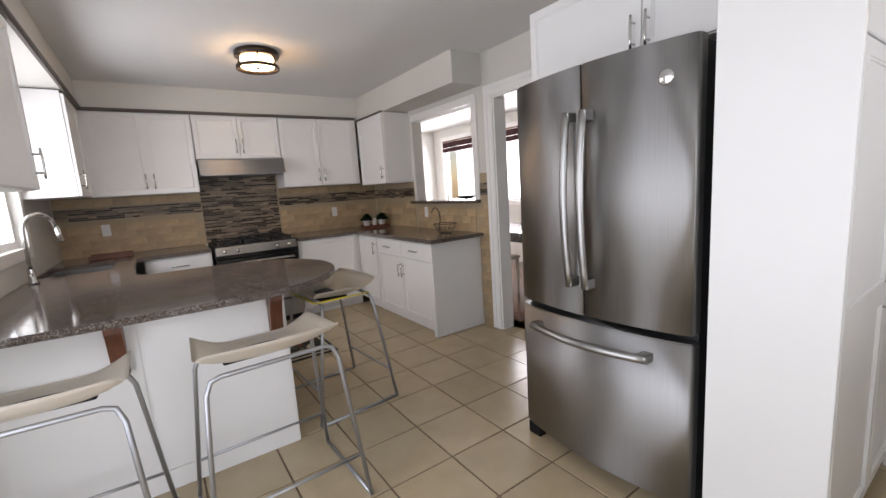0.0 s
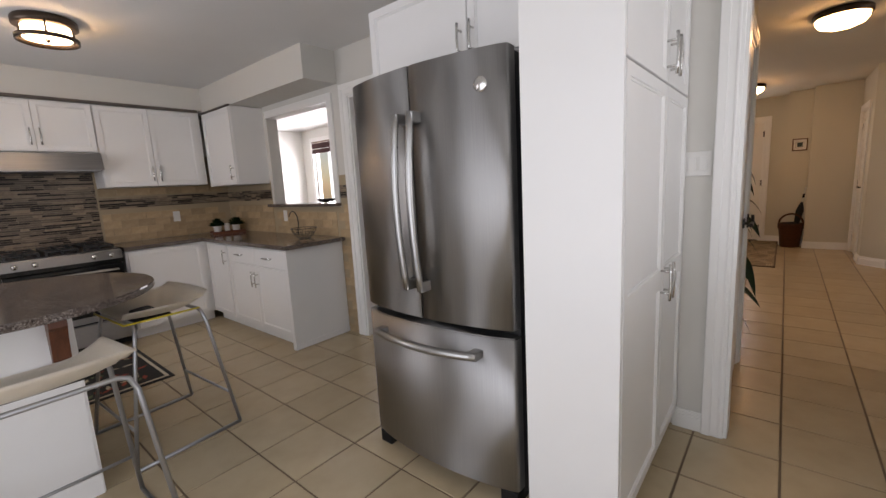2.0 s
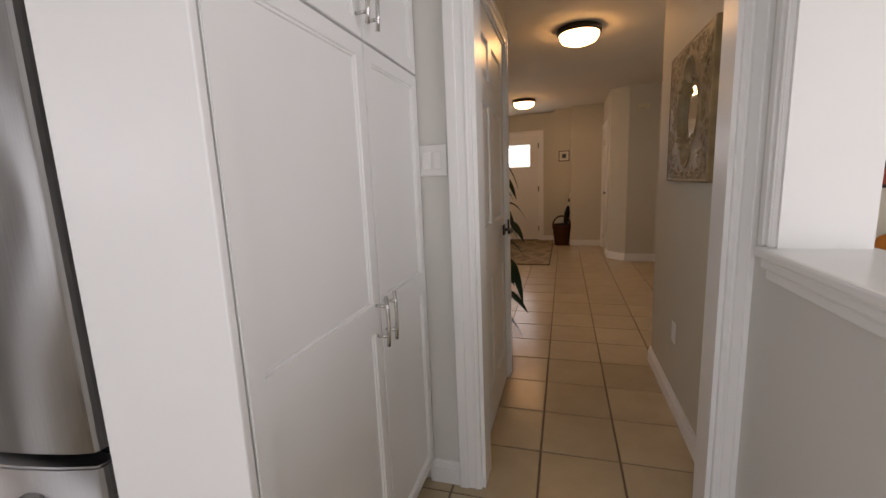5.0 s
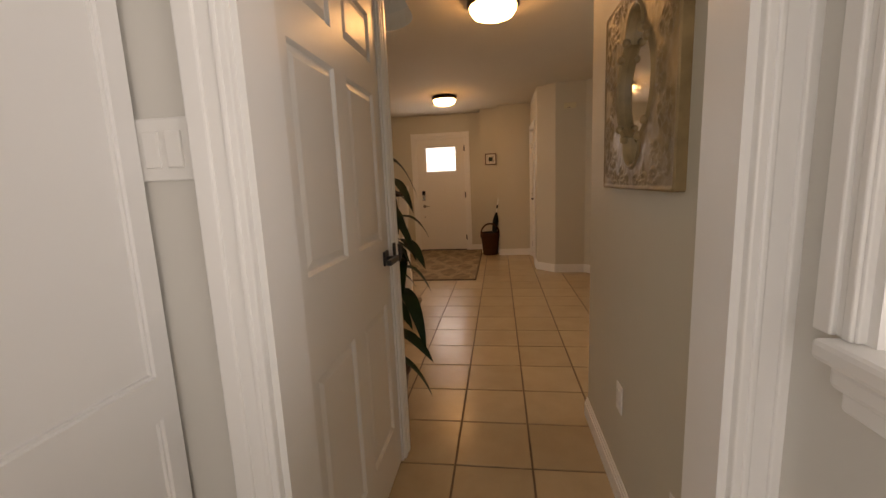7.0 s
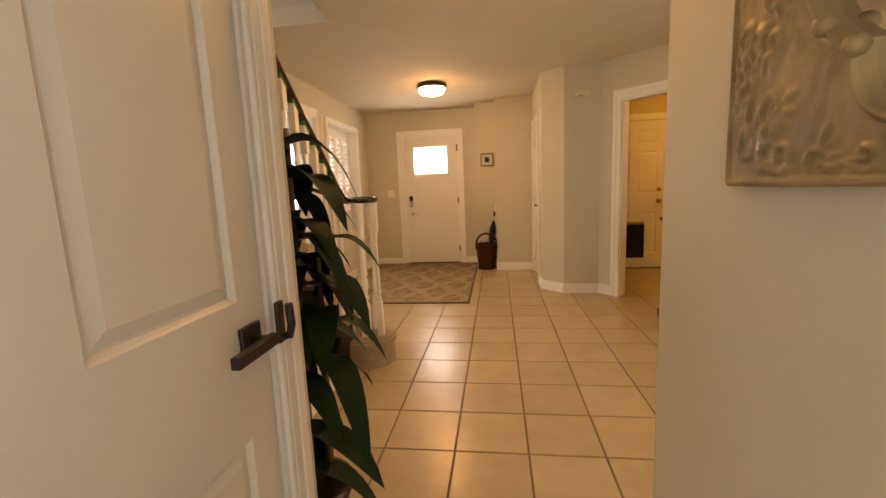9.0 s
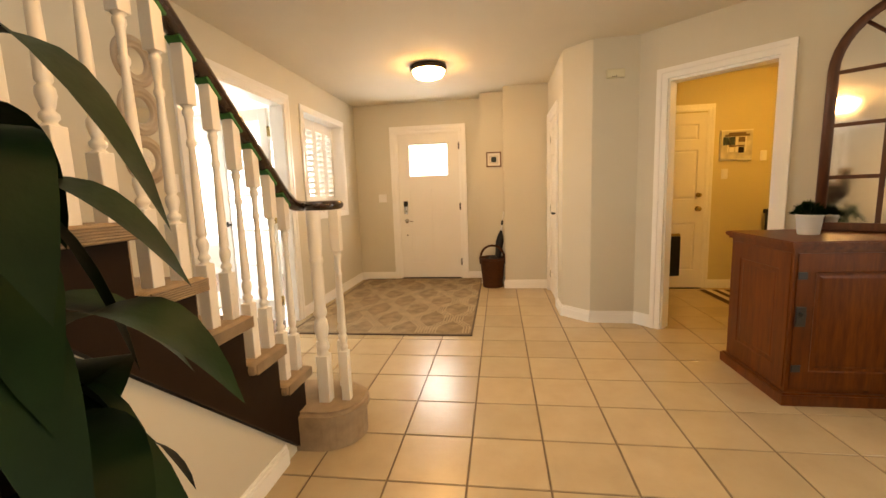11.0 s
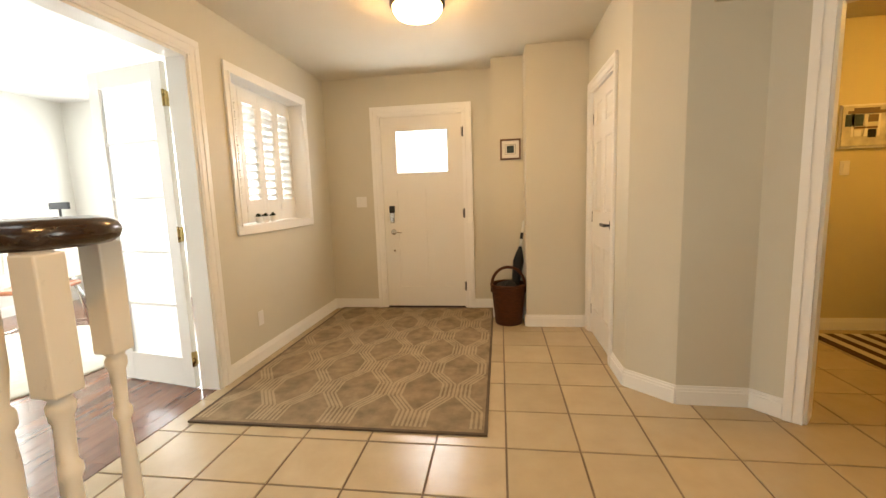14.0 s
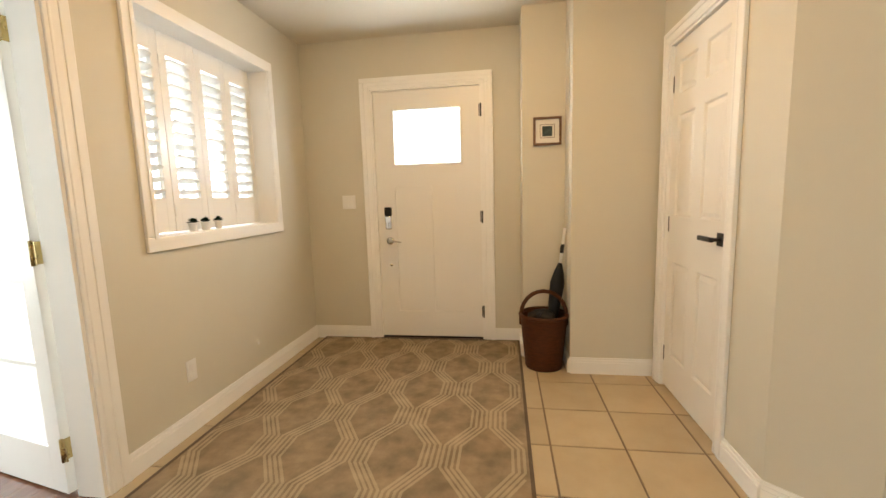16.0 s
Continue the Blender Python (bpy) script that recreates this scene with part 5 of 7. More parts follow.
def french(m, name, label, swing):
    """A glazed door of five panes, hinged at its own origin, along +x."""
    ob = tagged(new(name), label, "door", "french doors to the den")
    ob.matrix_basis = m
    w, h, st = 0.66, 2.09, 0.095
    b = bmesh.new()
    box(b, 0, st, -0.018, 0.018, 0, h, 0.002)
    box(b, w - st, w, -0.018, 0.018, 0, h, 0.002)
    box(b, st, w - st, -0.018, 0.018, 0, 0.2, 0.002)
    box(b, st, w - st, -0.018, 0.018, h - 0.11, h, 0.002)
    part("door_frame", b, TRIM, ob)
    zs = [0.2 + (h - 0.31) * k / 5 for k in range(6)]
    for z in zs[1:-1]:
        b = bmesh.new()
        box(b, st, w - st, -0.014, 0.014, z - 0.011, z + 0.011, 0.003)
        part("glazing_bar", b, TRIM, ob)
    for z0, z1 in zip(zs, zs[1:]):
        b = bmesh.new()
        box(b, st, w - st, -0.003, 0.003, z0, z1)
        g = part("pane", b, FROST, ob)
        g.visible_shadow = False
    for z in (0.2, 1.03, 1.87):
        b = bmesh.new()
        tube(b, [(-0.006, swing * 0.02, z - 0.05), (-0.006, swing * 0.02, z + 0.05)], 0.008, 8)
        box(b, -0.03, 0.002, swing * 0.016, swing * 0.02, z - 0.045, z + 0.045)
        box(b, -0.006, -0.001, -0.017, 0.017, z - 0.045, z + 0.045)
        part("hinge", b, BRASS, ob, "brass butt hinge")
    b = bmesh.new()
    for s in (-1, 1):
        box(b, w - 0.075, w - 0.02, s * 0.018, s * 0.028, 0.95, 1.005, 0.002)
        tube(b, [(w - 0.047, s * 0.02, 0.978), (w - 0.047, s * 0.06, 0.978)], 0.009, 8)
        box(b, w - 0.15, w - 0.035, s * 0.052, s * 0.068, 0.967, 0.989, 0.003)
    part("lever_handle", b, BLACK, ob, "black lever handle")
    return ob


french(pose(6.095, 1.69, 0.01, 0, 0, 79), "french_door", "open white french door with five glass panes", 1)
french(pose(4.84, 1.675, 0.01, 0, 0, 112), "french_door", "white french door folded back inside the den", -1)

# ---- shuttered window between foyer and den ----
WX0, WX1, WZ0, WZ1 = 6.5, 7.57, 1.06, 2.13
win = thing("window_1", "white plantation shutters in a deep cased window", "window", (0, 0, 0), 0, "", "structure")
b = bmesh.new()
for x0, x1, z0, z1 in ((WX0 - 0.07, WX0, WZ0, WZ1), (WX1, WX1 + 0.07, WZ0, WZ1), (WX0 - 0.07, WX1 + 0.07, WZ1, WZ1 + 0.07), (WX0 - 0.07, WX1 + 0.07, WZ0 - 0.07, WZ0)):
    box(b, x0, x1, 1.512, 1.53, z0, z1, 0.004)
for x0, x1, z0, z1 in ((WX0 - 0.03, WX0 - 0.01, WZ0 - 0.01, WZ1 + 0.01), (WX1 + 0.01, WX1 + 0.03, WZ0 - 0.01, WZ1 + 0.01)):
    box(b, x0, x1, 1.506, 1.513, z0, z1, 0.003)
part("window_frame", b, TRIM, win)
b = bmesh.new()
box(b, WX0 - 0.02, WX0, 1.53, 1.74, WZ0 - 0.02, WZ1 + 0.02)
box(b, WX1, WX1 + 0.02, 1.53, 1.74, WZ0 - 0.02, WZ1 + 0.02)
box(b, WX0, WX1, 1.53, 1.74, WZ1, WZ1 + 0.02)
box(b, WX0, WX1, 1.53, 1.74, WZ0 - 0.02, WZ0)
part("window_lining", b, TRIM, win)
sh = (WX1 - WX0 - 0.012) / 4
for k in range(4):
    x0 = WX0 + 0.006 + k * sh
    b = bmesh.new()
    y0, y1 = 1.655, 1.683
    box(b, x0 + 0.002, x0 + 0.05, y0, y1, WZ0 + 0.004, WZ1 - 0.004, 0.002)
    box(b, x0 + sh - 0.05, x0 + sh - 0.002, y0, y1, WZ0 + 0.004, WZ1 - 0.004, 0.002)
    box(b, x0 + 0.05, x0 + sh - 0.05, y0, y1, WZ0 + 0.004, WZ0 + 0.19, 0.002)
    box(b, x0 + 0.05, x0 + sh - 0.05, y0, y1, WZ1 - 0.12, WZ1 - 0.004, 0.002)
    s = part("shutter_panel", b, TRIM, win)
    n = 12
    for i in range(n):
        z = WZ0 + 0.19 + (WZ1 - WZ0 - 0.31) * (i + 0.5) / n
        b = bmesh.new()
        box(b, x0 + 0.051, x0 + sh - 0.051, -0.032, 0.032, -0.004, 0.004, 0.002)
        l = part("louvre", b, TRIM, s)
        l.matrix_basis = Matrix.Translation((0, 1.669, z)) @ Matrix.Rotation(radians(-20), 4, "X")
for k in (1, 3):
    for z in (WZ0 + 0.12, WZ1 - 0.16):
        b = bmesh.new()
        tube(b, [(WX0 + 0.006 + k * sh, 1.651, z - 0.03), (WX0 + 0.006 + k * sh, 1.651, z + 0.03)], 0.005, 8)
        part("hinge", b, TRIM, win)
for k, (x, r) in enumerate(((6.83, 0.026), (6.93, 0.026), (7.04, 0.022))):
    potted("succulent", ("tiny green succulent in a white pot on the window ledge", "tiny green succulent in a white pot on the window ledge", "tiny dark cactus in a white pot on the window ledge")[k], (x, 1.60, WZ0), r, 0.05, 0.035, PLASTIC, 30 + k, 60, 0.005)

# ---- stair ----
RISE, RUN, SX, SY = 0.198, 0.221, 4.15, 0.45
stair = thing("staircase", "carpeted staircase with dark stringer and white balustrade", "staircase", (0, 0, 0))
NSTEP = 9


def tread_z(i):
    return 0.195 + RISE * i


b = bmesh.new()
bull = [(4.02, 1.525)] + [(4.205 - 0.185 * math.cos(radians(k)), 0.395 - 0.19 * math.sin(radians(k))) for k in range(0, 181, 10)] + [(4.39, 1.525)]
prism(b, bull, 0.0, 0.15)
fs = prism(b, [(x + (0.012 if x > 4.1 else 0), y - (0.012 if y < 1 else 0)) for x, y in bull], 0.15, 0.195)
es = [e for e in b.edges if abs(e.verts[0].co.z - 0.195) < 1e-4 and abs(e.verts[1].co.z - 0.195) < 1e-4]
bmesh.ops.bevel(b, geom=es, offset=0.018, segments=3, affect="EDGES")
part("curtail_step", b, CARPET, stair, "rounded bottom step in beige carpet")
for i in range(1, NSTEP + 1):
    x = SX - RUN * (i - 1)
    z = tread_z(i)
    b = bmesh.new()
    box(b, x - RUN - 0.035, x, SY, 1.525, z - 0.05, z, 0.02)
    t = part("tread", b, CARPET, stair)
    b = bmesh.new()
    box(b, x - RUN * 0 - 0.045, x - 0.03, SY + 0.035, 1.525, z - RISE - 0.0, z - 0.045)
    part("riser", b, CARPET, stair)
    b = bmesh.new()
    for k in range(6):
        zz = z - 0.043 + k * 0.0072
        tube(b, [(x - RUN - 0.02, SY - 0.001, zz), (x - 0.015, SY - 0.001, zz)], 0.0034, 6)
    part("tread_ribbing", b, CARPET, t)
low = lambda x: 0.063 + 0.9 * (3.98 - x)
XE = SX - RUN * NSTEP - 0.02
b = bmesh.new()
tops = [(4.05, 0.0), (4.05, 0.19)]
for i in range(1, NSTEP + 1):
    x = SX - RUN * (i - 1) - 0.04
    tops += [(x, tread_z(i - 1) - 0.003), (x, tread_z(i) - 0.05)]
tops += [(XE, tread_z(NSTEP) - 0.05), (XE, low(XE))]
v0, v1 = [b.verts.new((x, SY + 0.03, z)) for x, z in tops], [b.verts.new((x, SY + 0.075, z)) for x, z in tops]
b.faces.new(v0), b.faces.new(v1[::-1])
for i in range(len(tops)):
    j = (i + 1) % len(tops)
    b.faces.new((v0[i], v0[j], v1[j], v1[i]))
part("stringer", b, STRING, stair, "dark brown painted stringer")
b = bmesh.new()
tri = [(4.04, 0.0), (4.04, 0.005), (2.27, low(2.27) - 0.005), (2.27, 0.0)]
v0, v1 = [b.verts.new((x, SY + 0.05, z)) for x, z in tri], [b.verts.new((x, SY + 0.11, z)) for x, z in tri]
b.faces.new(v0), b.faces.new(v1[::-1])
for i in range(4):
    j = (i + 1) % 4
    b.faces.new((v0[i], v0[j], v1[j], v1[i]))
solid("wall_under_stair", b, WALL, "painted wall closing the space under the stairs", "wall", "structure")
skirting("baseboard_stair", [(3.92, SY + 0.05), (2.27, SY + 0.05)], 0.1)


def baluster(b, x, y, z0, z1, half=0.0215, low_block=0.17, top_block=0.15):
    """A turned baluster with square blocks at foot and head."""
    extra = (z1 - z0) - 0.83
    lb, tb = low_block + max(0, extra) * 0.5, top_block + max(0, extra) * 0.35
    box(b, x - half, x + half, y - half, y + half, z0, z0 + lb, 0.003)
    box(b, x - half, x + half, y - half, y + half, z1 - tb, z1, 0.003)
    a, c = z0 + lb, z1 - tb
    L = c - a
    prof = [(0.0, 0.020), (0.015, 0.013), (0.03, 0.0195), (0.05, 0.0195), (0.065, 0.012), (0.085, 0.015), (0.13, 0.0205), (0.16, 0.0185), (0.175, 0.0125), (0.19, 0.0175), (0.21, 0.0175), (0.225, 0.0165), (0.5, 0.0145), (0.74, 0.0105), (0.76, 0.0155), (0.78, 0.0155), (0.80, 0.0105), (0.93, 0.013), (0.95, 0.0175), (0.97, 0.0175), (0.985, 0.013), (1.0, 0.020)]
    lathe(b, [(r, k * L) for k, r in prof], 12, (x, y, a))


rail = lambda x: 1.188 + 0.9 * (4.17 - x)
for i in range(1, NSTEP + 1):
    for d in (0.055, 0.165):
        x = SX - RUN * (i - 1) - d
        b = bmesh.new()
        baluster(b, x, 0.51, tread_z(i) - 0.005, rail(x) - 0.012)
        part("baluster", b, BALW, stair)
        if i < 6:
            b = bmesh.new()
            m = Matrix.Translation((x, 0.51, rail(x) - 0.028)) @ Matrix.Rotation(radians(42), 4, "Y")
            box(b, -0.045, 0.045, -0.026, 0.026, -0.006, 0.006, 0.002, m)
            part("masking_tape", b, GREENTAPE, stair, "strip of green masking tape")
for x, y in ((4.186, 0.29), (4.345, 0.365), (4.32, 0.475)):
    b = bmesh.new()
    baluster(b, x, y, 0.19, 1.17, 0.0215, 0.19, 0.15)
    part("baluster", b, BALW, stair)
b = bmesh.new()
box(b, 4.135, 4.195, 0.364, 0.424, 0.19, 0.44, 0.004)
lathe(b, [(0.032, 0.44), (0.022, 0.455), (0.033, 0.475), (0.033, 0.495), (0.022, 0.51), (0.03, 0.54), (0.036, 0.58), (0.03, 0.62), (0.022, 0.635), (0.033, 0.65), (0.033, 0.67), (0.029, 0.69), (0.03, 0.85), (0.027, 0.905), (0.033, 0.915), (0.033, 0.935), (0.027, 0.945), (0.033, 1.0), (0.035, 1.17)], 20, (4.165, 0.394, 0))
part("newel_post", b, BALW, stair, "white turned newel post")
b = bmesh.new()
pts = [(x, 0.51, rail(x) + 0.008) for x in (2.3, 2.8, 3.3, 3.8, 4.0, 4.08)] + [(4.13, 0.51, 1.24), (4.17, 0.509, 1.213), (4.21, 0.506, 1.197), (4.26, 0.502, 1.192)]
tube(b, pts, 0.033, 12, flat=0.85)
part("handrail", b, DARKW, stair, "dark stained wooden handrail")
b = bmesh.new()
sp = []
for k in range(22):
    a = radians(90 - 24 * k)
    r = 0.105 - 0.0036 * k
    sp.append((4.26 + r * math.cos(a), 0.39 + r * math.sin(a), 1.192))
tube(b, sp, 0.031, 12, flat=0.75)
lathe(b, [(0, -0.024), (0.085, -0.022), (0.085, 0.02), (0, 0.024)], 24, (4.26, 0.39, 1.192))
part("volute", b, DARKW, stair, "dark scrolled end of the handrail")

# ---- foyer things ----
rug = thing("area_rug", "taupe rug with raised cream hexagon stripes before the door", "rug", (5.69, -0.25, 0))
RL, RW = 2.40, 1.68
b = bmesh.new()
box(b, 0, RL, 0, RW, 0.001, 0.011, 0.003)
part("rug_field", b, RUGG, rug)
b = bmesh.new()
for x0, x1, y0, y1 in ((-0.006, 0.012, -0.006, RW + 0.006), (RL - 0.012, RL + 0.006, -0.006, RW + 0.006), (0.012, RL - 0.012, -0.006, 0.012), (0.012, RL - 0.012, RW - 0.012, RW + 0.006)):
    box(b, x0, x1, y0, y1, 0.0, 0.013, 0.003)
part("binding", b, RUGE, rug, "darker bound edge")
b = bmesh.new()


def stripe(b, pts, w, z):
    pts = [Vector(p) for p in pts]
    left, right = [], []
    for i, p in enumerate(pts):
        d = ((pts[min(i + 1, len(pts) - 1)] - p).normalized() + (p - pts[max(i - 1, 0)]).normalized()).normalized()
        n = Vector((-d.y, d.x)) * w / 2
        left.append(b.verts.new((*(p + n), z)))
        right.append(b.verts.new((*(p - n), z)))
    for i in range(len(pts) - 1):
        b.faces.new((left[i], left[i + 1], right[i + 1], right[i]))


def clipped(pts):
    """Runs of a line that lie on the rug."""
    run = []
    for p, q in zip(pts, pts[1:]):
        n = 8
        for k in range(n + 1):
            s = (p[0] + (q[0] - p[0]) * k / n, p[1] + (q[1] - p[1]) * k / n)
            if 0.02 < s[0] < RL - 0.02 and 0.02 < s[1] < RW - 0.02:
                if not run or (Vector(run[-1]) - Vector(s)).length > 1e-4:
                    run.append(s)
            elif len(run) > 1:
                yield run
                run = []
            else:
                run = []
    if len(run) > 1:
        yield run


UNIT, VERT, DIAG, AMP = 0.212, 0.17, 0.17, 0.112
for band in range(-1, 10):
    sgn = 1 if band % 2 else -1
    for line in range(4):
        off = (line - 1.5) * 0.026
        x, y = -0.3, band * UNIT + 0.1 + off
        pts, up = [(x, y - sgn * AMP / 2)], sgn
        while x < RL + 0.2:
            x += VERT
            pts.append((x, pts[-1][1]))
            x += DIAG
            pts.append((x, pts[-1][1] + up * AMP))
            up = -up
        for run in clipped(pts):
            stripe(b, run, 0.0135, 0.0128)
part("stripe_pattern", b, RUGL, rug, "raised cream stripe pattern")

bk = thing("umbrella_basket", "round brown wicker basket with a tall arched handle", "basket", (7.615, -0.405, 0.0))
b = bmesh.new()
rows = 26
prof = []
for k in range(rows + 1):
    s = k / rows
    prof.append((0.125 + 0.035 * s + 0.003 * (k % 2), 0.37 * s))
lathe(b, [(0, 0.0)] + prof + [(0.15, 0.37), (0.115, 0.03), (0, 0.02)], 36)
part("body", b, WICK, bk)
b = bmesh.new()
tube(b, arc(0, 0, 0.375, 0.16, 0, 350, 35), 0.014, 8, closed=True)
part("rim", b, WICK, bk)
b = bmesh.new()
tube(b, [(0, -0.155, 0.30)] + [(0, -0.155 * math.cos(radians(a)), 0.37 + 0.17 * math.sin(radians(a))) for a in range(0, 181, 15)] + [(0, 0.155, 0.30)], 0.014, 8)
part("handle", b, WICK, bk)
# black stuffing, added so that the inside of the basket looks dark
b = bmesh.new()
for k in range(9):
    a = 0.7 * k
    box(b, -0.05, 0.05, -0.035, 0.035, -0.03, 0.03, 0.02, pose(0.06 * math.cos(a) * (k % 3) / 2, 0.06 * math.sin(a) * (k % 3) / 2, 0.36 + 0.012 * (k % 2), 20 * (k % 3), 15, 50 * k))
box(b, -0.08, 0.08, -0.08, 0.08, 0.025, 0.35, 0.03)
gl = solid("basket_stuffing", b, BLACK_P, "crumpled black stuffing added inside the wicker basket", "gloves")
gl.matrix_basis = pose(7.615, -0.405, 0)
um = thing("umbrella", "folded black umbrella with a white shaft standing in the basket", "umbrella", (7.63, -0.43, 0.05))
tilt = Vector((0.06, -0.12, 0.87))
b = bmesh.new()
tube(b, [tilt * s for s in (0, 0.25, 0.5, 0.62, 0.7, 0.78)], [0.012, 0.03, 0.045, 0.05, 0.035, 0.012], 10)
part("canopy", b, BLACK_P, um, "furled black canopy")
b = bmesh.new()
tube(b, [tilt * s for s in (0.74, 1.06)], 0.011, 10)
part("shaft", b, PLASTIC, um, "white shaft")
b = bmesh.new()
tube(b, [tilt * s for s in (0.86, 0.93)], 0.0135, 10)
part("grip_band", b, BLACK_P, um)


def picture(name, label, m, w, h, frame_w, frame_mat, inner):
    """A framed picture facing -y in its own frame; inner(parent) fills it."""
    ob = tagged(new(name), label, "picture")
    ob.matrix_basis = m
    b = bmesh.new()
    for x0, x1, z0, z1 in ((-w / 2, w / 2, h / 2 - frame_w, h / 2), (-w / 2, w / 2, -h / 2, -h / 2 + frame_w), (-w / 2, -w / 2 + frame_w, -h / 2 + frame_w, h / 2 - frame_w), (w / 2 - frame_w, w / 2, -h / 2 + frame_w, h / 2 - frame_w)):
        box(b, x0, x1, -0.02, 0, z0, z1, 0.002)
    part("frame", b, frame_mat, ob)
    inner(ob)
    return ob


def small_print(ob):
    b = bmesh.new()
    box(b, -0.088, 0.088, -0.008, -0.002, -0.088, 0.088)
    part("mount", b, PAPER, ob)
    b = bmesh.new()
    box(b, -0.034, 0.034, -0.011, -0.0082, -0.034, 0.034)
    part("print", b, plain("dark_teal_print", (0.03, 0.05, 0.05), 0.6, var=0.6, big=40), ob, "small dark square print")
    b = bmesh.new()
    for x0, x1, z0, z1 in ((-0.05, 0.05, 0.043, 0.046), (-0.05, 0.05, -0.046, -0.043), (-0.05, -0.047, -0.043, 0.043), (0.047, 0.05, -0.043, 0.043)):
        box(b, x0, x1, -0.0105, -0.0082, z0, z1)
    part("inner_line", b, FRAMEW, ob)


picture("framed_print", "small square print in a brown wooden frame", pose(7.778, -0.443, 1.646, 0, 0, -90), 0.193, 0.193, 0.016, FRAMEW, small_print)

# embossed mirror in the hall
MXC, MZC, MW, MH = 1.84, 1.555, 0.70, 0.64
mir = thing("wall_mirror", "embossed antique gold plaster mirror with a lobed glass", "mirror", (MXC, -1.03, MZC), 180)


def lobe(a):
    """The half-size of the lobed glass along the direction a."""
    c, s = math.cos(a), math.sin(a)
    reach = 0.165
    side = 0.075 ** 2 - (0.165 * c) ** 2
    if side > 0:
        reach = max(reach, 0.165 * abs(s) + math.sqrt(side))
    return reach


CURLS = ((0.285, 0.255, 0.040, 2.6, 1), (0.30, 0.16, 0.030, -1.6, -1), (0.305, 0.075, 0.028, 1.0, 1), (0.20, 0.275, 0.030, 0.4, 1), (0.125, 0.285, 0.024, 2.2, -1), (0.05, 0.285, 0.022, 0.2, 1), (0.225, 0.20, 0.030, 1.2, -1), (0.235, 0.10, 0.026, -0.6, 1), (0.24, 0.03, 0.02, 2.0, -1))
ridge, leaves = [], []
for cx, cz, r, a0, fl in CURLS:
    for k in range(25):
        f = k / 24
        a = a0 + fl * 2.2 * math.pi * f
        ridge.append((cx + r * (1 - 0.75 * f) * math.cos(a), cz + r * (1 - 0.75 * f) * math.sin(a), 0.0052 - 0.002 * f))
    for k in range(5):
        a = a0 + (k - 2) * 0.55 + 1.1
        leaves.append((cx + r * 1.25 * math.cos(a), cz + r * 1.25 * math.sin(a), a))
ridge, leaves = np.array(ridge), np.array(leaves)


def relief(x, z):
    """Height of the floral relief, alike in the four quarters."""
    x, z = abs(x), abs(z)
    d = np.hypot(ridge[:, 0] - x, ridge[:, 1] - z) / ridge[:, 2]
    h = 0.008 * math.exp(-float(d.min()) ** 2)
    dx, dz = x - leaves[:, 0], z - leaves[:, 1]
    c, s = np.cos(leaves[:, 2]), np.sin(leaves[:, 2])
    e = ((dx * c + dz * s) / 0.015) ** 2 + ((-dx * s + dz * c) / 0.0055) ** 2
    return max(h, 0.007 * math.exp(-float(e.min())))


b = bmesh.new()
NA, NR = 300, 44
rings = []
for k in range(NA):
    a = 2 * math.pi * k / NA
    c, s = math.cos(a), math.sin(a)
    ro = min(MW / 2 / max(abs(c), 1e-6), MH / 2 / max(abs(s), 1e-6))
    ri = lobe(a)
    col = []
    for j in range(NR + 1):
        f = j / NR
        r = ri + (ro - ri) * f
        x, z = r * c, r * s
        edge = min(MW / 2 - abs(x), MH / 2 - abs(z))
        d = 0.026 + relief(x, z) * min(1, max(0, edge - 0.012) / 0.012) + 0.0015 * noise.noise(Vector((x * 45, z * 45, 3.1)))
        if r - ri < 0.016:
            d = max(d, 0.026 + 0.008 * math.sin(math.pi * (r - ri) / 0.016))
        if edge < 0.012:
            d = 0.030 if edge > 0.002 else 0.026
        col.append(b.verts.new((x, -d, z)))
    col.insert(0, b.verts.new((ri * c, -0.004, ri * s)))
    col.append(b.verts.new((ro * c, 0.0, ro * s)))
    rings.append(col)
for k in range(NA):
    p, q = rings[k], rings[(k + 1) % NA]
    for j in range(len(p) - 1):
        f = b.faces.new((p[j], p[j + 1], q[j + 1], q[j]))
        f.smooth = 1 < j < len(p) - 3
part("frame", b, PLASTER, mir, "embossed distressed gold plaster frame")
b = bmesh.new()
vs = [b.verts.new((lobe(2 * math.pi * k / 80) * 1.03 * math.cos(2 * math.pi * k / 80), -0.006, lobe(2 * math.pi * k / 80) * 1.03 * math.sin(2 * math.pi * k / 80))) for k in range(80)]
vb = [b.verts.new((v.co.x, -0.001, v.co.z)) for v in vs]
b.faces.new(vs), b.faces.new(vb[::-1])
part("glass", b, MIRROR, mir, "lobed mirror glass")
for a in (radians(v) for v in (64, 116, 244, 296, 42, 138, 222, 318)):
    r = 0.172
    b = bmesh.new()
    bmesh.ops.create_icosphere(b, subdivisions=2, radius=0.0145)
    for f in b.faces:
        f.smooth = True
    kb = part("boss", b, PLASTER, mir)
    kb.matrix_basis = pose(r * math.cos(a), -0.030, r * math.sin(a))



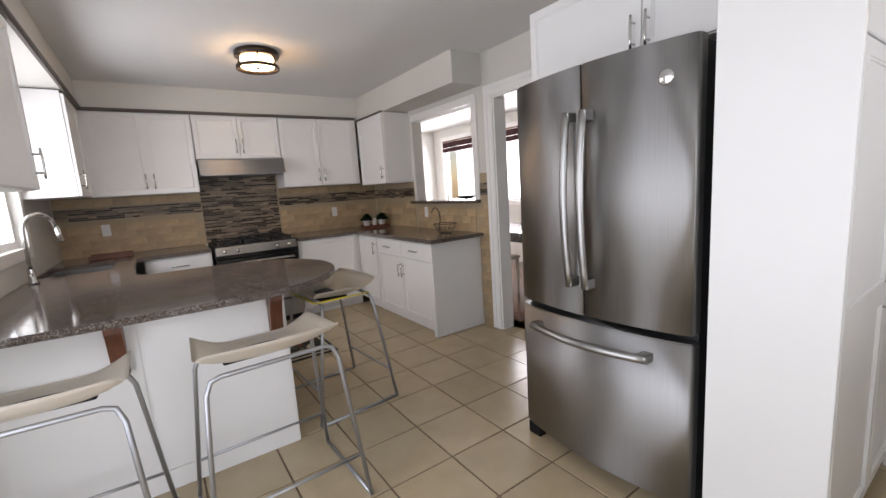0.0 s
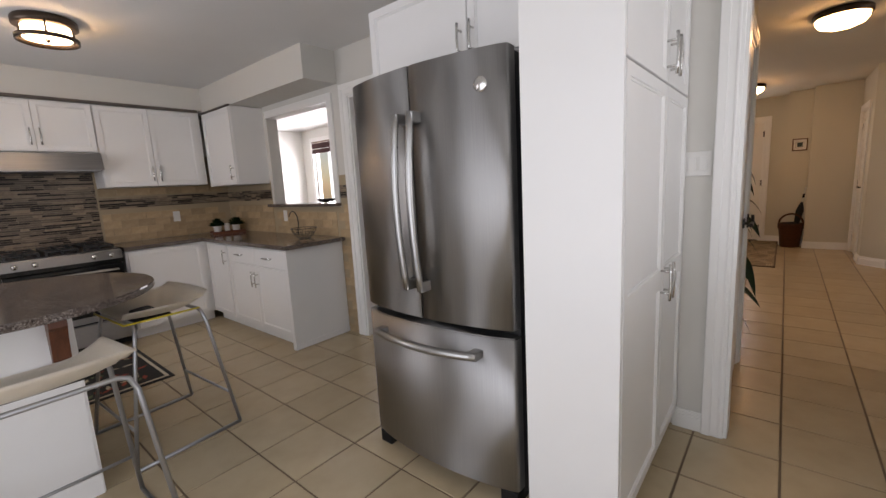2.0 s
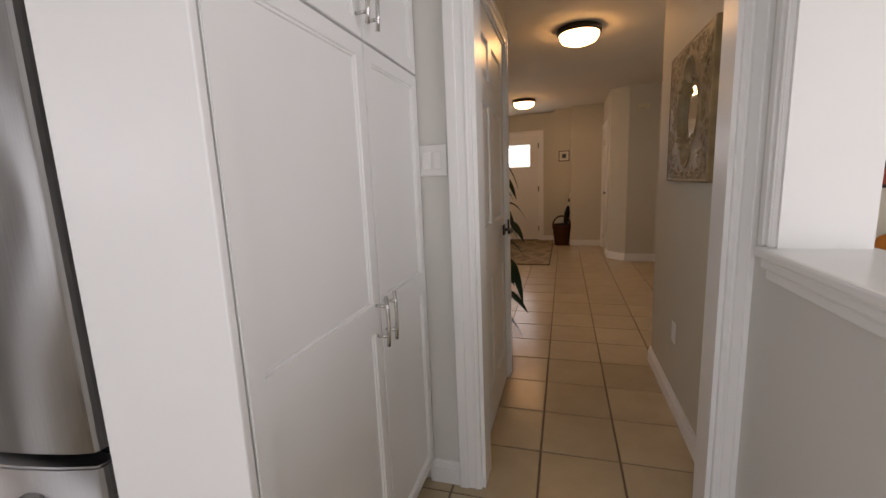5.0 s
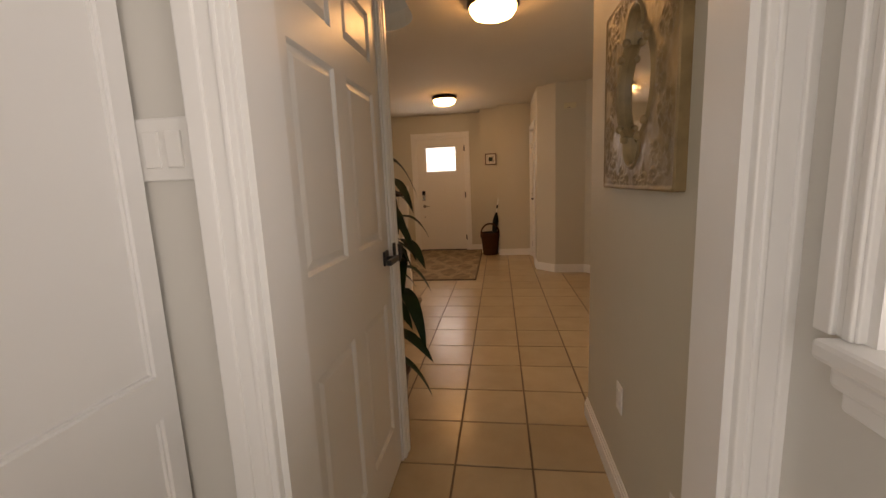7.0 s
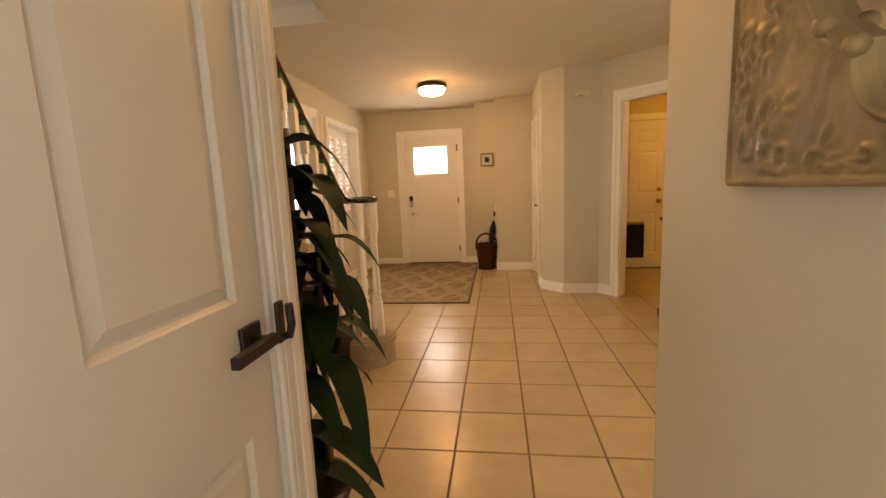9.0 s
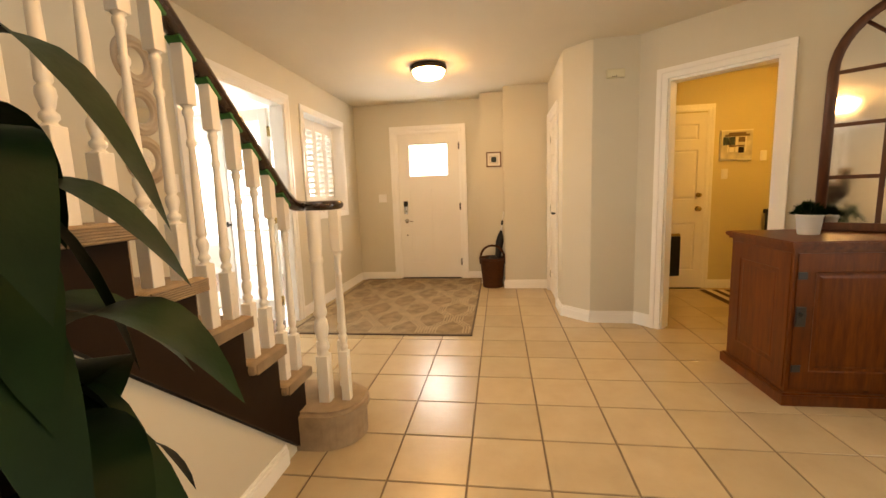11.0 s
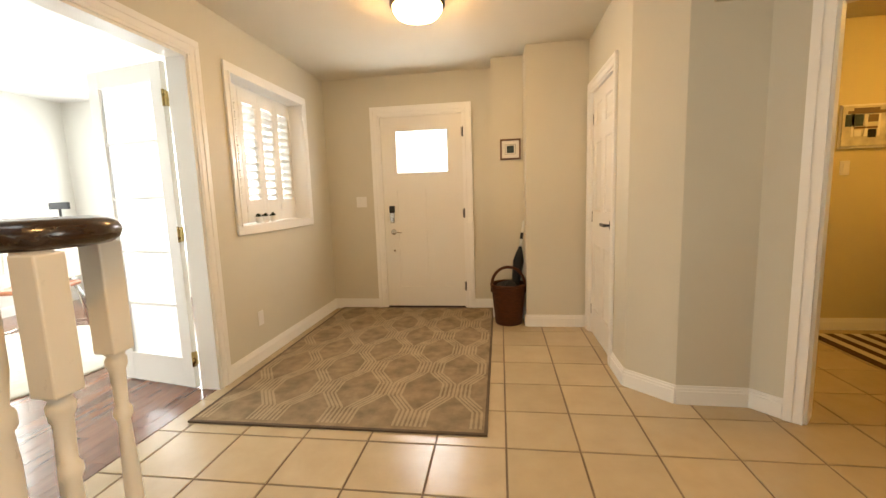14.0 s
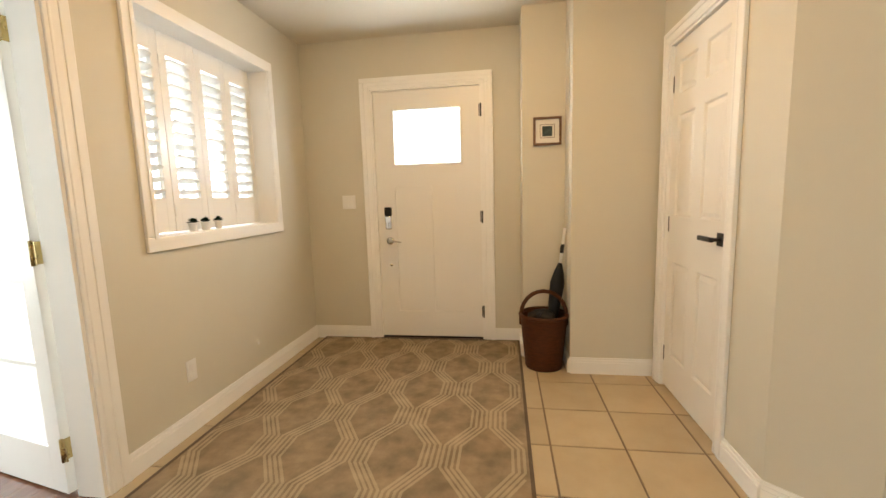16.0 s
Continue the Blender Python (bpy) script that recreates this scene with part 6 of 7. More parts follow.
plate("wall_outlet", "white outlet low on the hall wall", pose(1.98, -1.03, 0.42, 0, 0, 180), 1, "outlet")
plate("phone_jack", "small white wall jack on the hall wall", pose(1.45, -1.03, 0.36, 0, 0, 180), 1, "outlet")
plate("wall_outlet", "white outlet low on the foyer wall", pose(6.62, 1.53, 0.33), 1, "outlet")
plate("thermostat", "small white wall control beside the hall mirror", pose(1.34, -1.03, 1.44, 0, 0, 180))
plate("light_switch", "white switch on the stair wall beside the den", pose(4.653, 1.53, 1.353))
plate("light_switch", "white double switch beside the front door", pose(8.1, 1.16, 1.19, 0, 0, -90), 2)
b = bmesh.new()
box(b, -0.075, 0.075, -0.035, 0, -0.035, 0.035, 0.006)
ch = thing("door_chime", "cream plastic door chime box high on the wall", "chime")
ch.matrix_basis = pose(6.114, -1.50, 2.19, 0, 0, -90)
part("cover", b, plain("aged_cream_plastic", (0.66, 0.62, 0.45), 0.5), ch)
b = bmesh.new()
for u in (-0.03, -0.015, 0.0):
    box(b, u, u + 0.008, -0.0365, -0.034, -0.03, -0.022)
part("slot", b, BLACK_P, ch)


def ring_mirror(z):
    ob = thing("round_mirror", "small round mirror in a ringed cream frame", "mirror", (4.455, 1.53, z), 0, "three round mirrors on the stair wall")
    b = bmesh.new()
    lathe(b, [(0.07, 0.004), (0.075, 0.016), (0.085, 0.02), (0.092, 0.012), (0.10, 0.022), (0.115, 0.024), (0.12, 0.014), (0.13, 0.018), (0.14, 0.012), (0.143, 0.0)], 40)
    f = part("frame", b, plain("cream_mirror_frame_%d" % int(z * 100), (0.42, 0.34, 0.25), 0.4), ob)
    f.matrix_basis = pose(0, 0, 0, 90, 0, 0)
    b = bmesh.new()
    lathe(b, [(0, 0.005), (0.0705, 0.005), (0.0715, 0.005), (0.0715, 0.002)], 32)
    g = part("glass", b, MIRROR, ob)
    g.matrix_basis = pose(0, 0, 0, 90, 0, 0)


for z in (2.03, 1.76, 1.48):
    ring_mirror(z)
ceiling_lamp((3.44, -0.56, CEILING), "bronze rimmed flush ceiling lamp, lit, over the hall", LAMP_W, 0.165)
ceiling_lamp((6.5, 0.17, CEILING), "bronze rimmed flush ceiling lamp, lit, before the front door", LAMP_W, 0.165)

# tall cane plant at the end of the hall wall
dr_ob = thing("dracaena_plant", "tall dracaena with long drooping dark green leaves", "plant", (2.60, 0.10, 0))
b = bmesh.new()
lathe(b, [(0, 0), (0.10, 0), (0.105, 0.01), (0.135, 0.2), (0.145, 0.21), (0.145, 0.24), (0.13, 0.24), (0.125, 0.21), (0, 0.205)], 28)
part("pot", b, TERRA, dr_ob)
b = bmesh.new()
lathe(b, [(0, 0.212), (0.124, 0.208)], 20)
part("soil", b, SOIL, dr_ob)
rl = random.Random(21)


def blade(b, root, ang, length, width, rise, droop):
    """A long arched leaf with a keel, tapering to its tip."""
    d, s = Vector((math.cos(ang), math.sin(ang), 0)), Vector((-math.sin(ang), math.cos(ang), 0))
    n, rows = 9, []
    for k in range(n + 1):
        f = k / n
        p = Vector(root) + d * length * (f - 0.18 * f * f) + Vector((0, 0, rise * f - droop * f * f))
        w = width * (math.sin(math.pi * min(1, 0.12 + 0.88 * f) ** 0.8) ** 0.8 + 0.02) * (1 if k < n else 0)
        tw = 0.25 * math.sin(3 * f + ang)
        side = s * math.cos(tw) + Vector((0, 0, math.sin(tw)))
        keel = Vector((0, 0, -0.22 * w))
        rows.append([b.verts.new(p + side * w), b.verts.new(p + keel), b.verts.new(p - side * w)])
    for r0, r1 in zip(rows, rows[1:]):
        for i in range(2):
            f = b.faces.new((r0[i], r0[i + 1], r1[i + 1], r1[i]))
            f.smooth = True


for cx, cy, top, first_leaf in ((0.0, 0.0, 1.46, 0.95), (0.045, -0.05, 1.10, 0.62), (-0.04, 0.04, 0.74, 0.30), (0.05, 0.045, 1.28, 0.80)):
    b = bmesh.new()
    tube(b, [(cx, cy, 0.2), (cx + 0.01, cy - 0.01, top * 0.5), (cx + 0.015, cy - 0.02, top)], [0.017, 0.014, 0.009], 8)
    part("cane", b, STEM, dr_ob)
    zz, k = first_leaf, 0
    while zz < top + 0.02:
        b = bmesh.new()
        ang = -1.0 + 2.4 * k + rl.uniform(-0.4, 0.4)
        ln = rl.uniform(0.36, 0.46)
        # the wall, the stair and the passage keep the leaves short
        for along, room in ((math.cos(ang), 0.15), (-math.cos(ang), 0.26), (math.sin(ang), 0.24), (-math.sin(ang), 0.33 if zz < 0.68 else 0.21)):
            if along > 0.05:
                ln = min(ln, room / along / 0.82)
        rise = rl.uniform(0.08, 0.18)
        blade(b, (cx + 0.012, cy - 0.015, zz), ang, max(0.16, ln), rl.uniform(0.048, 0.062), rise, rise + rl.uniform(0.10, 0.30))
        part("leaf", b, LEAF, dr_ob)
        zz += 0.036
        k += 1

# pine cupboard, arched mirror and small plant
pc = thing("pine_cupboard", "honey pine corner cupboard with panelled doors and iron latch", "cupboard", (4.65, -2.05, 0))
foot = [(0, 0), (0.62, 0), (0.62, -0.50), (0.40, -0.78), (0.0, -0.78)]


def inset(pts, d):
    cx, cy = sum(p[0] for p in pts) / len(pts), sum(p[1] for p in pts) / len(pts)
    return [(x + (d if x < cx else -d), y + (d if y < cy else -d)) for x, y in pts]


b = bmesh.new()
prism(b, inset(foot, 0.012), 0.03, 0.875)
part("body", b, PINE, pc)
b = bmesh.new()
prism(b, inset(foot, -0.02), 0.885, 0.915)
es = [e for e in b.edges if abs(e.verts[0].co.z - e.verts[1].co.z) < 1e-5]
bmesh.ops.bevel(b, geom=es, offset=0.006, segments=2, affect="EDGES")
prism(b, inset(foot, -0.004), 0.87, 0.885)
part("top", b, PINE, pc)
b = bmesh.new()
prism(b, inset(foot, -0.015), 0.0, 0.07)
es = [e for e in b.edges if all(abs(v.co.z - 0.07) < 1e-4 for v in e.verts)]
bmesh.ops.bevel(b, geom=es, offset=0.01, segments=2, affect="EDGES")
part("plinth", b, PINE, pc)


def pine_door(m, w):
    b = bmesh.new()
    panel_slab(b, w, 0.76, [(0.09, w - 0.09, 0.1, 0.66)], 0.022, 0.008)
    d = part("door", b, PINE, pc)
    d.matrix_basis = m
    return d


pine_door(pose(0.59, -0.008, 0.09, 0, 0, 180), 0.56)
pd = pine_door(pose(0.006, -0.03, 0.09, 0, 0, -90), 0.70)
b = bmesh.new()
box(b, 0.0, 0.05, -0.012, -0.002, 0.36, 0.47, 0.003)
tube(b, [(0.025, -0.01, 0.43), (0.025, -0.035, 0.43)], 0.012, 10)
part("latch", b, BLACK, pd, "black iron latch")
for z in (0.12, 0.64):
    b = bmesh.new()
    box(b, 0.0, 0.045, -0.008, -0.001, z - 0.02, z + 0.02, 0.002)
    part("hinge", b, BLACK, pd)
potted("potted_plant", "small round green plant in a white pot on the pine cupboard", (4.98, -2.33, 0.915), 0.065, 0.12, 0.10, PLASTIC, 9, 420, 0.007)
arch = tagged(new("arched_mirror"), "tall arched window-pane mirror in a dark wood frame", "mirror")
c = LA + LD * 1.46 + LN * 0.10
arch.matrix_basis = pose(c.x, c.y, 0.917, -4, 0, math.degrees(math.atan2(LD.y, LD.x)) )
aw, ah = 0.39, 0.98
REDW = wood("red_brown_mirror_wood", (0.05, 0.014, 0.006), (0.11, 0.035, 0.014), 0.4, "z")
b = bmesh.new()
ac = [(aw * math.cos(radians(t)), 0, ah + aw * math.sin(radians(t))) for t in range(0, 181, 9)]
tube(b, [(aw, 0, 0.02)] + ac + [(-aw, 0, 0.02)], 0.03, 8)
box(b, -aw - 0.03, aw + 0.03, -0.03, 0.03, 0, 0.05, 0.004)
part("frame", b, REDW, arch)
b = bmesh.new()
for x in (-0.13, 0.13):
    box(b, x - 0.013, x + 0.013, -0.012, 0.012, 0.04, ah + 0.34, 0.003)
for z in (0.33, 0.65, 0.97):
    box(b, -aw, aw, -0.010, 0.010, z - 0.012, z + 0.012, 0.003)
for t in (45, 135):
    tube(b, [(0.02 * math.cos(radians(t)), 0, ah + 0.02), (aw * math.cos(radians(t)), 0, ah + aw * math.sin(radians(t)))], 0.012, 6)
part("glazing_bars", b, REDW, arch)
b = bmesh.new()
poly = [(aw, 0.03)] + [(p[0], p[2]) for p in ac] + [(-aw, 0.03)]
v0, v1 = [b.verts.new((x, -0.004, z)) for x, z in poly], [b.verts.new((x, 0.004, z)) for x, z in poly]
b.faces.new(v0), b.faces.new(v1[::-1])
part("glass", b, MIRROR, arch)

# ---- laundry ----
ld = thing("laundry_door", "closed six-panel door with brass knobs and a pet flap", "door", (7.468, -2.06, 0.012), -90)
b = bmesh.new()
panel_slab(b, 0.81, 2.03, six_panels(0.81))
part("slab", b, DOORW, ld)
for z, r in ((0.94, 0.028), (1.10, 0.024)):
    b = bmesh.new()
    lathe(b, [(0, 0.06), (r * 0.8, 0.055), (r, 0.04), (r * 0.6, 0.025), (r * 0.5, 0.008), (r * 1.1, 0.006), (r * 1.15, 0)], 16)
    k = part("knob", b, BRASS, ld, "round brass knob")
    k.matrix_basis = pose(0.745, 0, z, 90, 0, 0)
b = bmesh.new()
box(b, 0.29, 0.57, -0.02, 0, 0.14, 0.62, 0.01)
fl = part("pet_flap", b, BLACK_P, ld, "black pet flap")
b = bmesh.new()
box(b, 0.30, 0.56, -0.024, -0.018, 0.62, 0.655, 0.004)
part("flap_trim", b, BRASS, fl)
casing("trim_laundry_door", "y", 7.5, -1, -2.88, -2.05, 2.06, 0.075)
b = bmesh.new()
box(b, 7.44, 7.5, -2.87, -2.06, 0.0, 0.012, 0.003)
solid("threshold_laundry", b, BRONZE, "dark strip under the laundry door", "threshold", "structure")


def beach_print(ob):
    w, h = 0.33, 0.31
    b = bmesh.new()
    box(b, -w / 2, w / 2, -0.03, -0.001, -h / 2, h / 2, 0.003)
    part("canvas", b, plain("pale_sand_canvas", (0.55, 0.52, 0.43), 0.7, var=0.25, big=12), ob)
    for x0, x1, z0, z1, mt in ((-0.13, 0.13, 0.095, 0.118, "brown_grout"), (-0.09, 0.09, 0.118, 0.138, "brown_grout"), (-0.145, -0.02, 0.0, 0.09, "dark_teal_print"), (-0.1, -0.085, -0.08, 0.09, "off_white_paper"), (0.085, 0.1, -0.08, 0.09, "off_white_paper"), (-0.012, 0.012, -0.08, 0.09, "off_white_paper"), (0.015, 0.083, 0.03, 0.085, "brown_grout"), (-0.083, 0.083, -0.02, -0.005, "brown_picture_wood"), (0.02, 0.075, -0.09, -0.025, "black_plastic"), (-0.075, -0.03, -0.08, -0.03, "off_white_paper")):
        b = bmesh.new()
        box(b, x0, x1, -0.033, -0.03, z0, z1)
        part("painted_shape", b, MATS[mt], ob)


picture("canvas_print", "beach hut canvas print in a pale wood edge", pose(7.498, -3.19, 1.665, 0, 0, -90), 0.34, 0.34, 0.015, PAPER, beach_print)
plate("light_switch", "white switch on the yellow laundry wall", pose(7.5, -3.09, 1.345, 0, 0, -90))
plate("thermostat_plate", "white wall plate on the yellow laundry wall", pose(7.5, -3.49, 1.535, 0, 0, -90))
b = bmesh.new()
box(b, 6.9, 7.46, -4.35, -3.52, 0.01, 0.92, 0.02)
box(b, 6.88, 7.46, -4.37, -3.50, 0.88, 0.93, 0.01)
solid("laundry_hamper", b, BLACK_P, "black box-shaped hamper against the laundry wall", "hamper")
DARKMAT = plain("dark_brown_mat_pile", (0.07, 0.04, 0.025), 0.95, var=0.2, big=20, fine=300, bump=0.7, spec=0.1)
lm = thing("striped_mat", "flat woven mat in brown and cream stripes", "mat", (6.84, -3.18, 0))
for k in range(11):
    b = bmesh.new()
    box(b, -0.53, 0.53, -0.36 + k * 0.065, -0.36 + (k + 1) * 0.065 - 0.001, 0.0, 0.006)
    part("stripe", b, MATS["cream_mat_pile"] if k % 2 else DARKMAT, lm)
b = bmesh.new()
box(b, 7.40, 7.497, -4.5, -3.95, 1.93, 1.95, 0.003)
for y in (-4.4, -4.05):
    tube(b, [(7.495, y, 1.80), (7.46, y, 1.80), (7.42, y, 1.92)], 0.008, 8)
solid("wall_shelf", b, PLASTIC, "small white shelf on brackets above the hamper", "shelf")
ceiling_lamp((6.4, -3.3, CEILING), "flush ceiling lamp glowing warm in the laundry", glowing("laundry_lamp_glass", (1.0, 0.52, 0.11), 60), 0.15)

# ---- den ----
def planks(parent, x0, x1, y0, y1, w, rnd, skip=None):
    b = bmesh.new()
    box(b, 0.0008, 1 - 0.0008, 0.0008, w - 0.0008, -0.004, 0.0)
    me = mesh_of("floorboard", b, PLANK)
    y = y0
    while y < y1 - 0.01:
        x = x0
        while x < x1 - 0.05:
            l = min(rnd.uniform(0.7, 1.5), x1 - x)
            piece("floorboard", me, parent, Matrix.Translation((x, y, 0.0)) @ Matrix.Diagonal((l, min(1, (y1 - y) / w), 1, 1)))
            x += l
        y += w


b = bmesh.new()
box(b, 4.42, 8.6, 1.551, 5.35, -0.006, -0.003)
den_floor = solid("floor_den", b, DARKW, "reddish brown hardwood plank floor", "floor", "structure")
planks(den_floor, 4.42, 8.6, 1.551, 5.35, 0.105, random.Random(3))
b = bmesh.new()
box(b, 1.231, 3.6, 1.66, 7.2, -0.006, -0.003)
din_floor = solid("floor_dining", b, DARKW, "reddish brown hardwood dining room floor", "floor", "structure")
planks(din_floor, 1.231, 3.6, 1.66, 7.2, 0.12, random.Random(6))
b = bmesh.new()
lathe(b, [(0, 0.018), (1.0, 0.018), (1.015, 0.01), (1.015, 0.0), (0, 0.001)], 64)
rr = solid("round_rug", b, RUGW, "large round cream shag rug on the wood floor", "rug")
rr.matrix_basis = pose(6.35, 3.72, 0)
ch = thing("den_chair", "tan leather chair on a chrome sled base", "chair", (7.25, 4.35, 0), 200)
b = bmesh.new()
box(b, -0.25, 0.25, -0.25, 0.25, 0.41, 0.46, 0.02)
part("seat", b, TANLEATHER, ch)
b = bmesh.new()
box(b, -0.24, 0.24, 0.22, 0.26, 0.5, 0.82, 0.02)
part("backrest", b, plain("pale_upholstery", (0.65, 0.6, 0.52), 0.8), ch)
for s in (-1, 1):
    b = bmesh.new()
    tube(b, [(s * 0.22, -0.2, 0.41), (s * 0.24, -0.26, 0.012), (s * 0.24, 0.26, 0.012), (s * 0.22, 0.2, 0.41), (s * 0.22, 0.24, 0.8)], 0.011, 8)
    part("sled_leg", b, CHROME, ch)
b = bmesh.new()
tube(b, [(-0.24, -0.26, 0.012), (0.24, -0.26, 0.012)], 0.011, 8)
part("cross_bar", b, CHROME, ch)
ts = thing("tripod_stand", "black tripod stand with a horizontal shelf and a dark screen", "stand", (7.9, 4.75, 0))
for k in range(3):
    a = radians(30 + 120 * k)
    b = bmesh.new()
    tube(b, [(0, 0, 0.42), (0.3 * math.cos(a), 0.3 * math.sin(a), 0.012)], 0.012, 8)
    part("leg", b, GREYM, ts)
b = bmesh.new()
tube(b, [(0, 0, 0.4), (0, 0, 1.25)], 0.014, 8)
part("pole", b, BLACK, ts)
b = bmesh.new()
box(b, -0.12, 0.12, -0.2, 0.2, 0.86, 0.885, 0.004)
part("shelf", b, BLACK_P, ts)
b = bmesh.new()
box(b, -0.015, 0.015, -0.13, 0.13, 1.22, 1.30, 0.004)
part("screen", b, BLACK_P, ts)
# den windows with bright daylight behind, and others; the foyer's south one is added
for name, axis, c, u0, u1, z0, z1, mull in (("window_2", "y", 8.66, 2.3, 4.9, 0.5, 2.2, 3), ("window_3", "x", 5.41, 4.9, 7.7, 0.5, 2.2, 3), ("window_4", "y", 3.66, 5.75, 6.85, 1.05, 2.25, 1), ("window_5", "y", 3.66, 4.2, 5.4, 1.05, 2.25, 1), ("window_6", "y", -2.27, 2.75, 3.9, 1.13, 2.15, 2), ("window_7", "y", -2.27, -0.85, 1.55, 0.05, 2.2, 2), ("window_8", "x", -3.27, -1.9, 0.5, 0.05, 2.2, 2), ("window_10", "x", -3.34, 2.65, 3.7, 0.5, 2.2, 2), ("window_9", "x", -4.95, 1.3, 2.45, 0.6, 2.1, 2)):
    w = thing(name, "white framed window full of daylight", "window", (0, 0, 0), 0, "", "structure")
    b = bmesh.new()

    def bar(a, e, lo, hi, t=0.03):
        if axis == "y":
            box(b, c - t, c + t, a, e, lo, hi, 0.003)
        else:
            box(b, a, e, c - t, c + t, lo, hi, 0.003)
    bar(u0, u0 + 0.05, z0, z1), bar(u1 - 0.05, u1, z0, z1), bar(u0 + 0.05, u1 - 0.05, z0, z0 + 0.05), bar(u0 + 0.05, u1 - 0.05, z1 - 0.05, z1)
    part("window_frame", b, TRIM, w)
    for k in range(1, mull):
        u = u0 + (u1 - u0) * k / mull
        b = bmesh.new()
        bar(u - 0.025, u + 0.025, z0 + 0.05, z1 - 0.05, 0.02)
        part("mullion", b, TRIM, w)
for name, axis, face, out, u0, u1, z0, z1 in (("trim_dining_window", "y", 3.6, -1, 5.75, 6.85, 1.05, 2.25), ("trim_dining_window_two", "y", 3.6, -1, 4.2, 5.4, 1.05, 2.25), ("trim_sink_window", "y", -2.2, 1, 2.75, 3.9, 1.13, 2.15)):
    b = bmesh.new()
    for a, e, lo, hi in ((u0 - 0.08, u0, z0 - 0.08, z1 + 0.08), (u1, u1 + 0.08, z0 - 0.08, z1 + 0.08), (u0, u1, z1, z1 + 0.08), (u0, u1, z0 - 0.08, z0)):
        box(b, face, face + out * 0.02, a, e, lo, hi, 0.004)
    solid(name, b, TRIM, "white window casing", "casing", "structure")
for u0, u1 in ((5.77, 6.83), (4.22, 5.38)):
    bl = thing("roller_blind", "dark burgundy folded blind at the top of the window", "blind", (3.585, (u0 + u1) / 2, 2.2), 0, "blinds in the dining room")
    b = bmesh.new()
    for k in range(2):
        box(b, -0.035 + k * 0.006, 0.01, -(u1 - u0) / 2, (u1 - u0) / 2, -0.17 + k * 0.09, -0.09 + k * 0.09 + (0.02 if k == 1 else 0), 0.008)
    part("fabric", b, plain("burgundy_fabric_%d" % int(u0 * 10), (0.045, 0.014, 0.014), 0.9), bl)
    b = bmesh.new()
    box(b, -0.04, 0.01, -(u1 - u0) / 2, (u1 - u0) / 2, 0.03, 0.05, 0.004)
    part("headrail", b, FRAMEW, bl)

# dining room
dt = thing("dining_table", "dark wooden dining table beyond the doorway", "table", (2.55, 3.9, 0))
b = bmesh.new()
box(b, -0.48, 0.48, -0.85, 0.85, 0.72, 0.755, 0.008)
part("tabletop", b, DARKW, dt)
b = bmesh.new()
box(b, -0.42, 0.42, -0.79, 0.79, 0.63, 0.72)
part("apron", b, DARKW, dt)
for sx in (-1, 1):
    for sy in (-1, 1):
        b = bmesh.new()
        lathe(b, [(0.03, 0), (0.025, 0.05), (0.04, 0.2), (0.025, 0.32), (0.045, 0.45), (0.035, 0.63)], 12, (sx * 0.4, sy * 0.77, 0))
        part("leg", b, DARKW, dt)


def dining_chair(m):
    ob = tagged(new("dining_chair"), "cream painted slat-back dining chair at the dark table", "chair", "dining chairs")
    ob.matrix_basis = m
    b = bmesh.new()
    box(b, -0.21, 0.21, -0.21, 0.21, 0.44, 0.475, 0.01)
    part("seat", b, STOOL, ob)
    for sx in (-1, 1):
        b = bmesh.new()
        tube(b, [(sx * 0.19, 0.19, 0.0), (sx * 0.19, 0.19, 0.45), (sx * 0.185, 0.23, 0.98)], 0.018, 8)
        part("back_post", b, STOOL, ob)
        b = bmesh.new()
        tube(b, [(sx * 0.18, -0.18, 0.0), (sx * 0.18, -0.18, 0.44)], [0.014, 0.02], 8)
        part("leg", b, STOOL, ob)
    for z in (0.6, 0.76, 0.92):
        b = bmesh.new()
        box(b, -0.18, 0.18, 0.2 + (z - 0.6) * 0.08, 0.22 + (z - 0.6) * 0.08, z - 0.03, z + 0.03, 0.006)
        part("slat", b, STOOL, ob)
    return ob


first = dining_chair(pose(1.93, 4.15, 0, 0, 0, 90))
copy_thing(first, pose(1.93, 3.55, 0, 0, 0, 90))

# family room beyond the half-height opening


def birches(ob):
    w, h = 0.9, 0.56
    b = bmesh.new()
    box(b, -w / 2, w / 2, -0.03, -0.001, -h / 2, h / 2, 0.003)
    part("canvas", b, plain("dark_forest_canvas", (0.035, 0.025, 0.015), 0.6, var=0.6, big=14), ob)
    rb = random.Random(17)
    for k in range(9):
        x = -w / 2 + 0.05 + k * 0.1 + rb.uniform(-0.02, 0.02)
        b = bmesh.new()
        ww = rb.uniform(0.006, 0.013)
        box(b, x - ww, x + ww, -0.033, -0.03, -h / 2 + rb.uniform(0.06, 0.14), h / 2 - 0.002)
        part("birch_trunk", b, PAPER, ob, "pale painted birch trunk")
    b = bmesh.new()
    box(b, -w / 2 + 0.01, w / 2 - 0.01, -0.0325, -0.03, -h / 2 + 0.01, -h / 2 + 0.09)
    part("painted_ground", b, MATS["red_mat_pile"], ob)


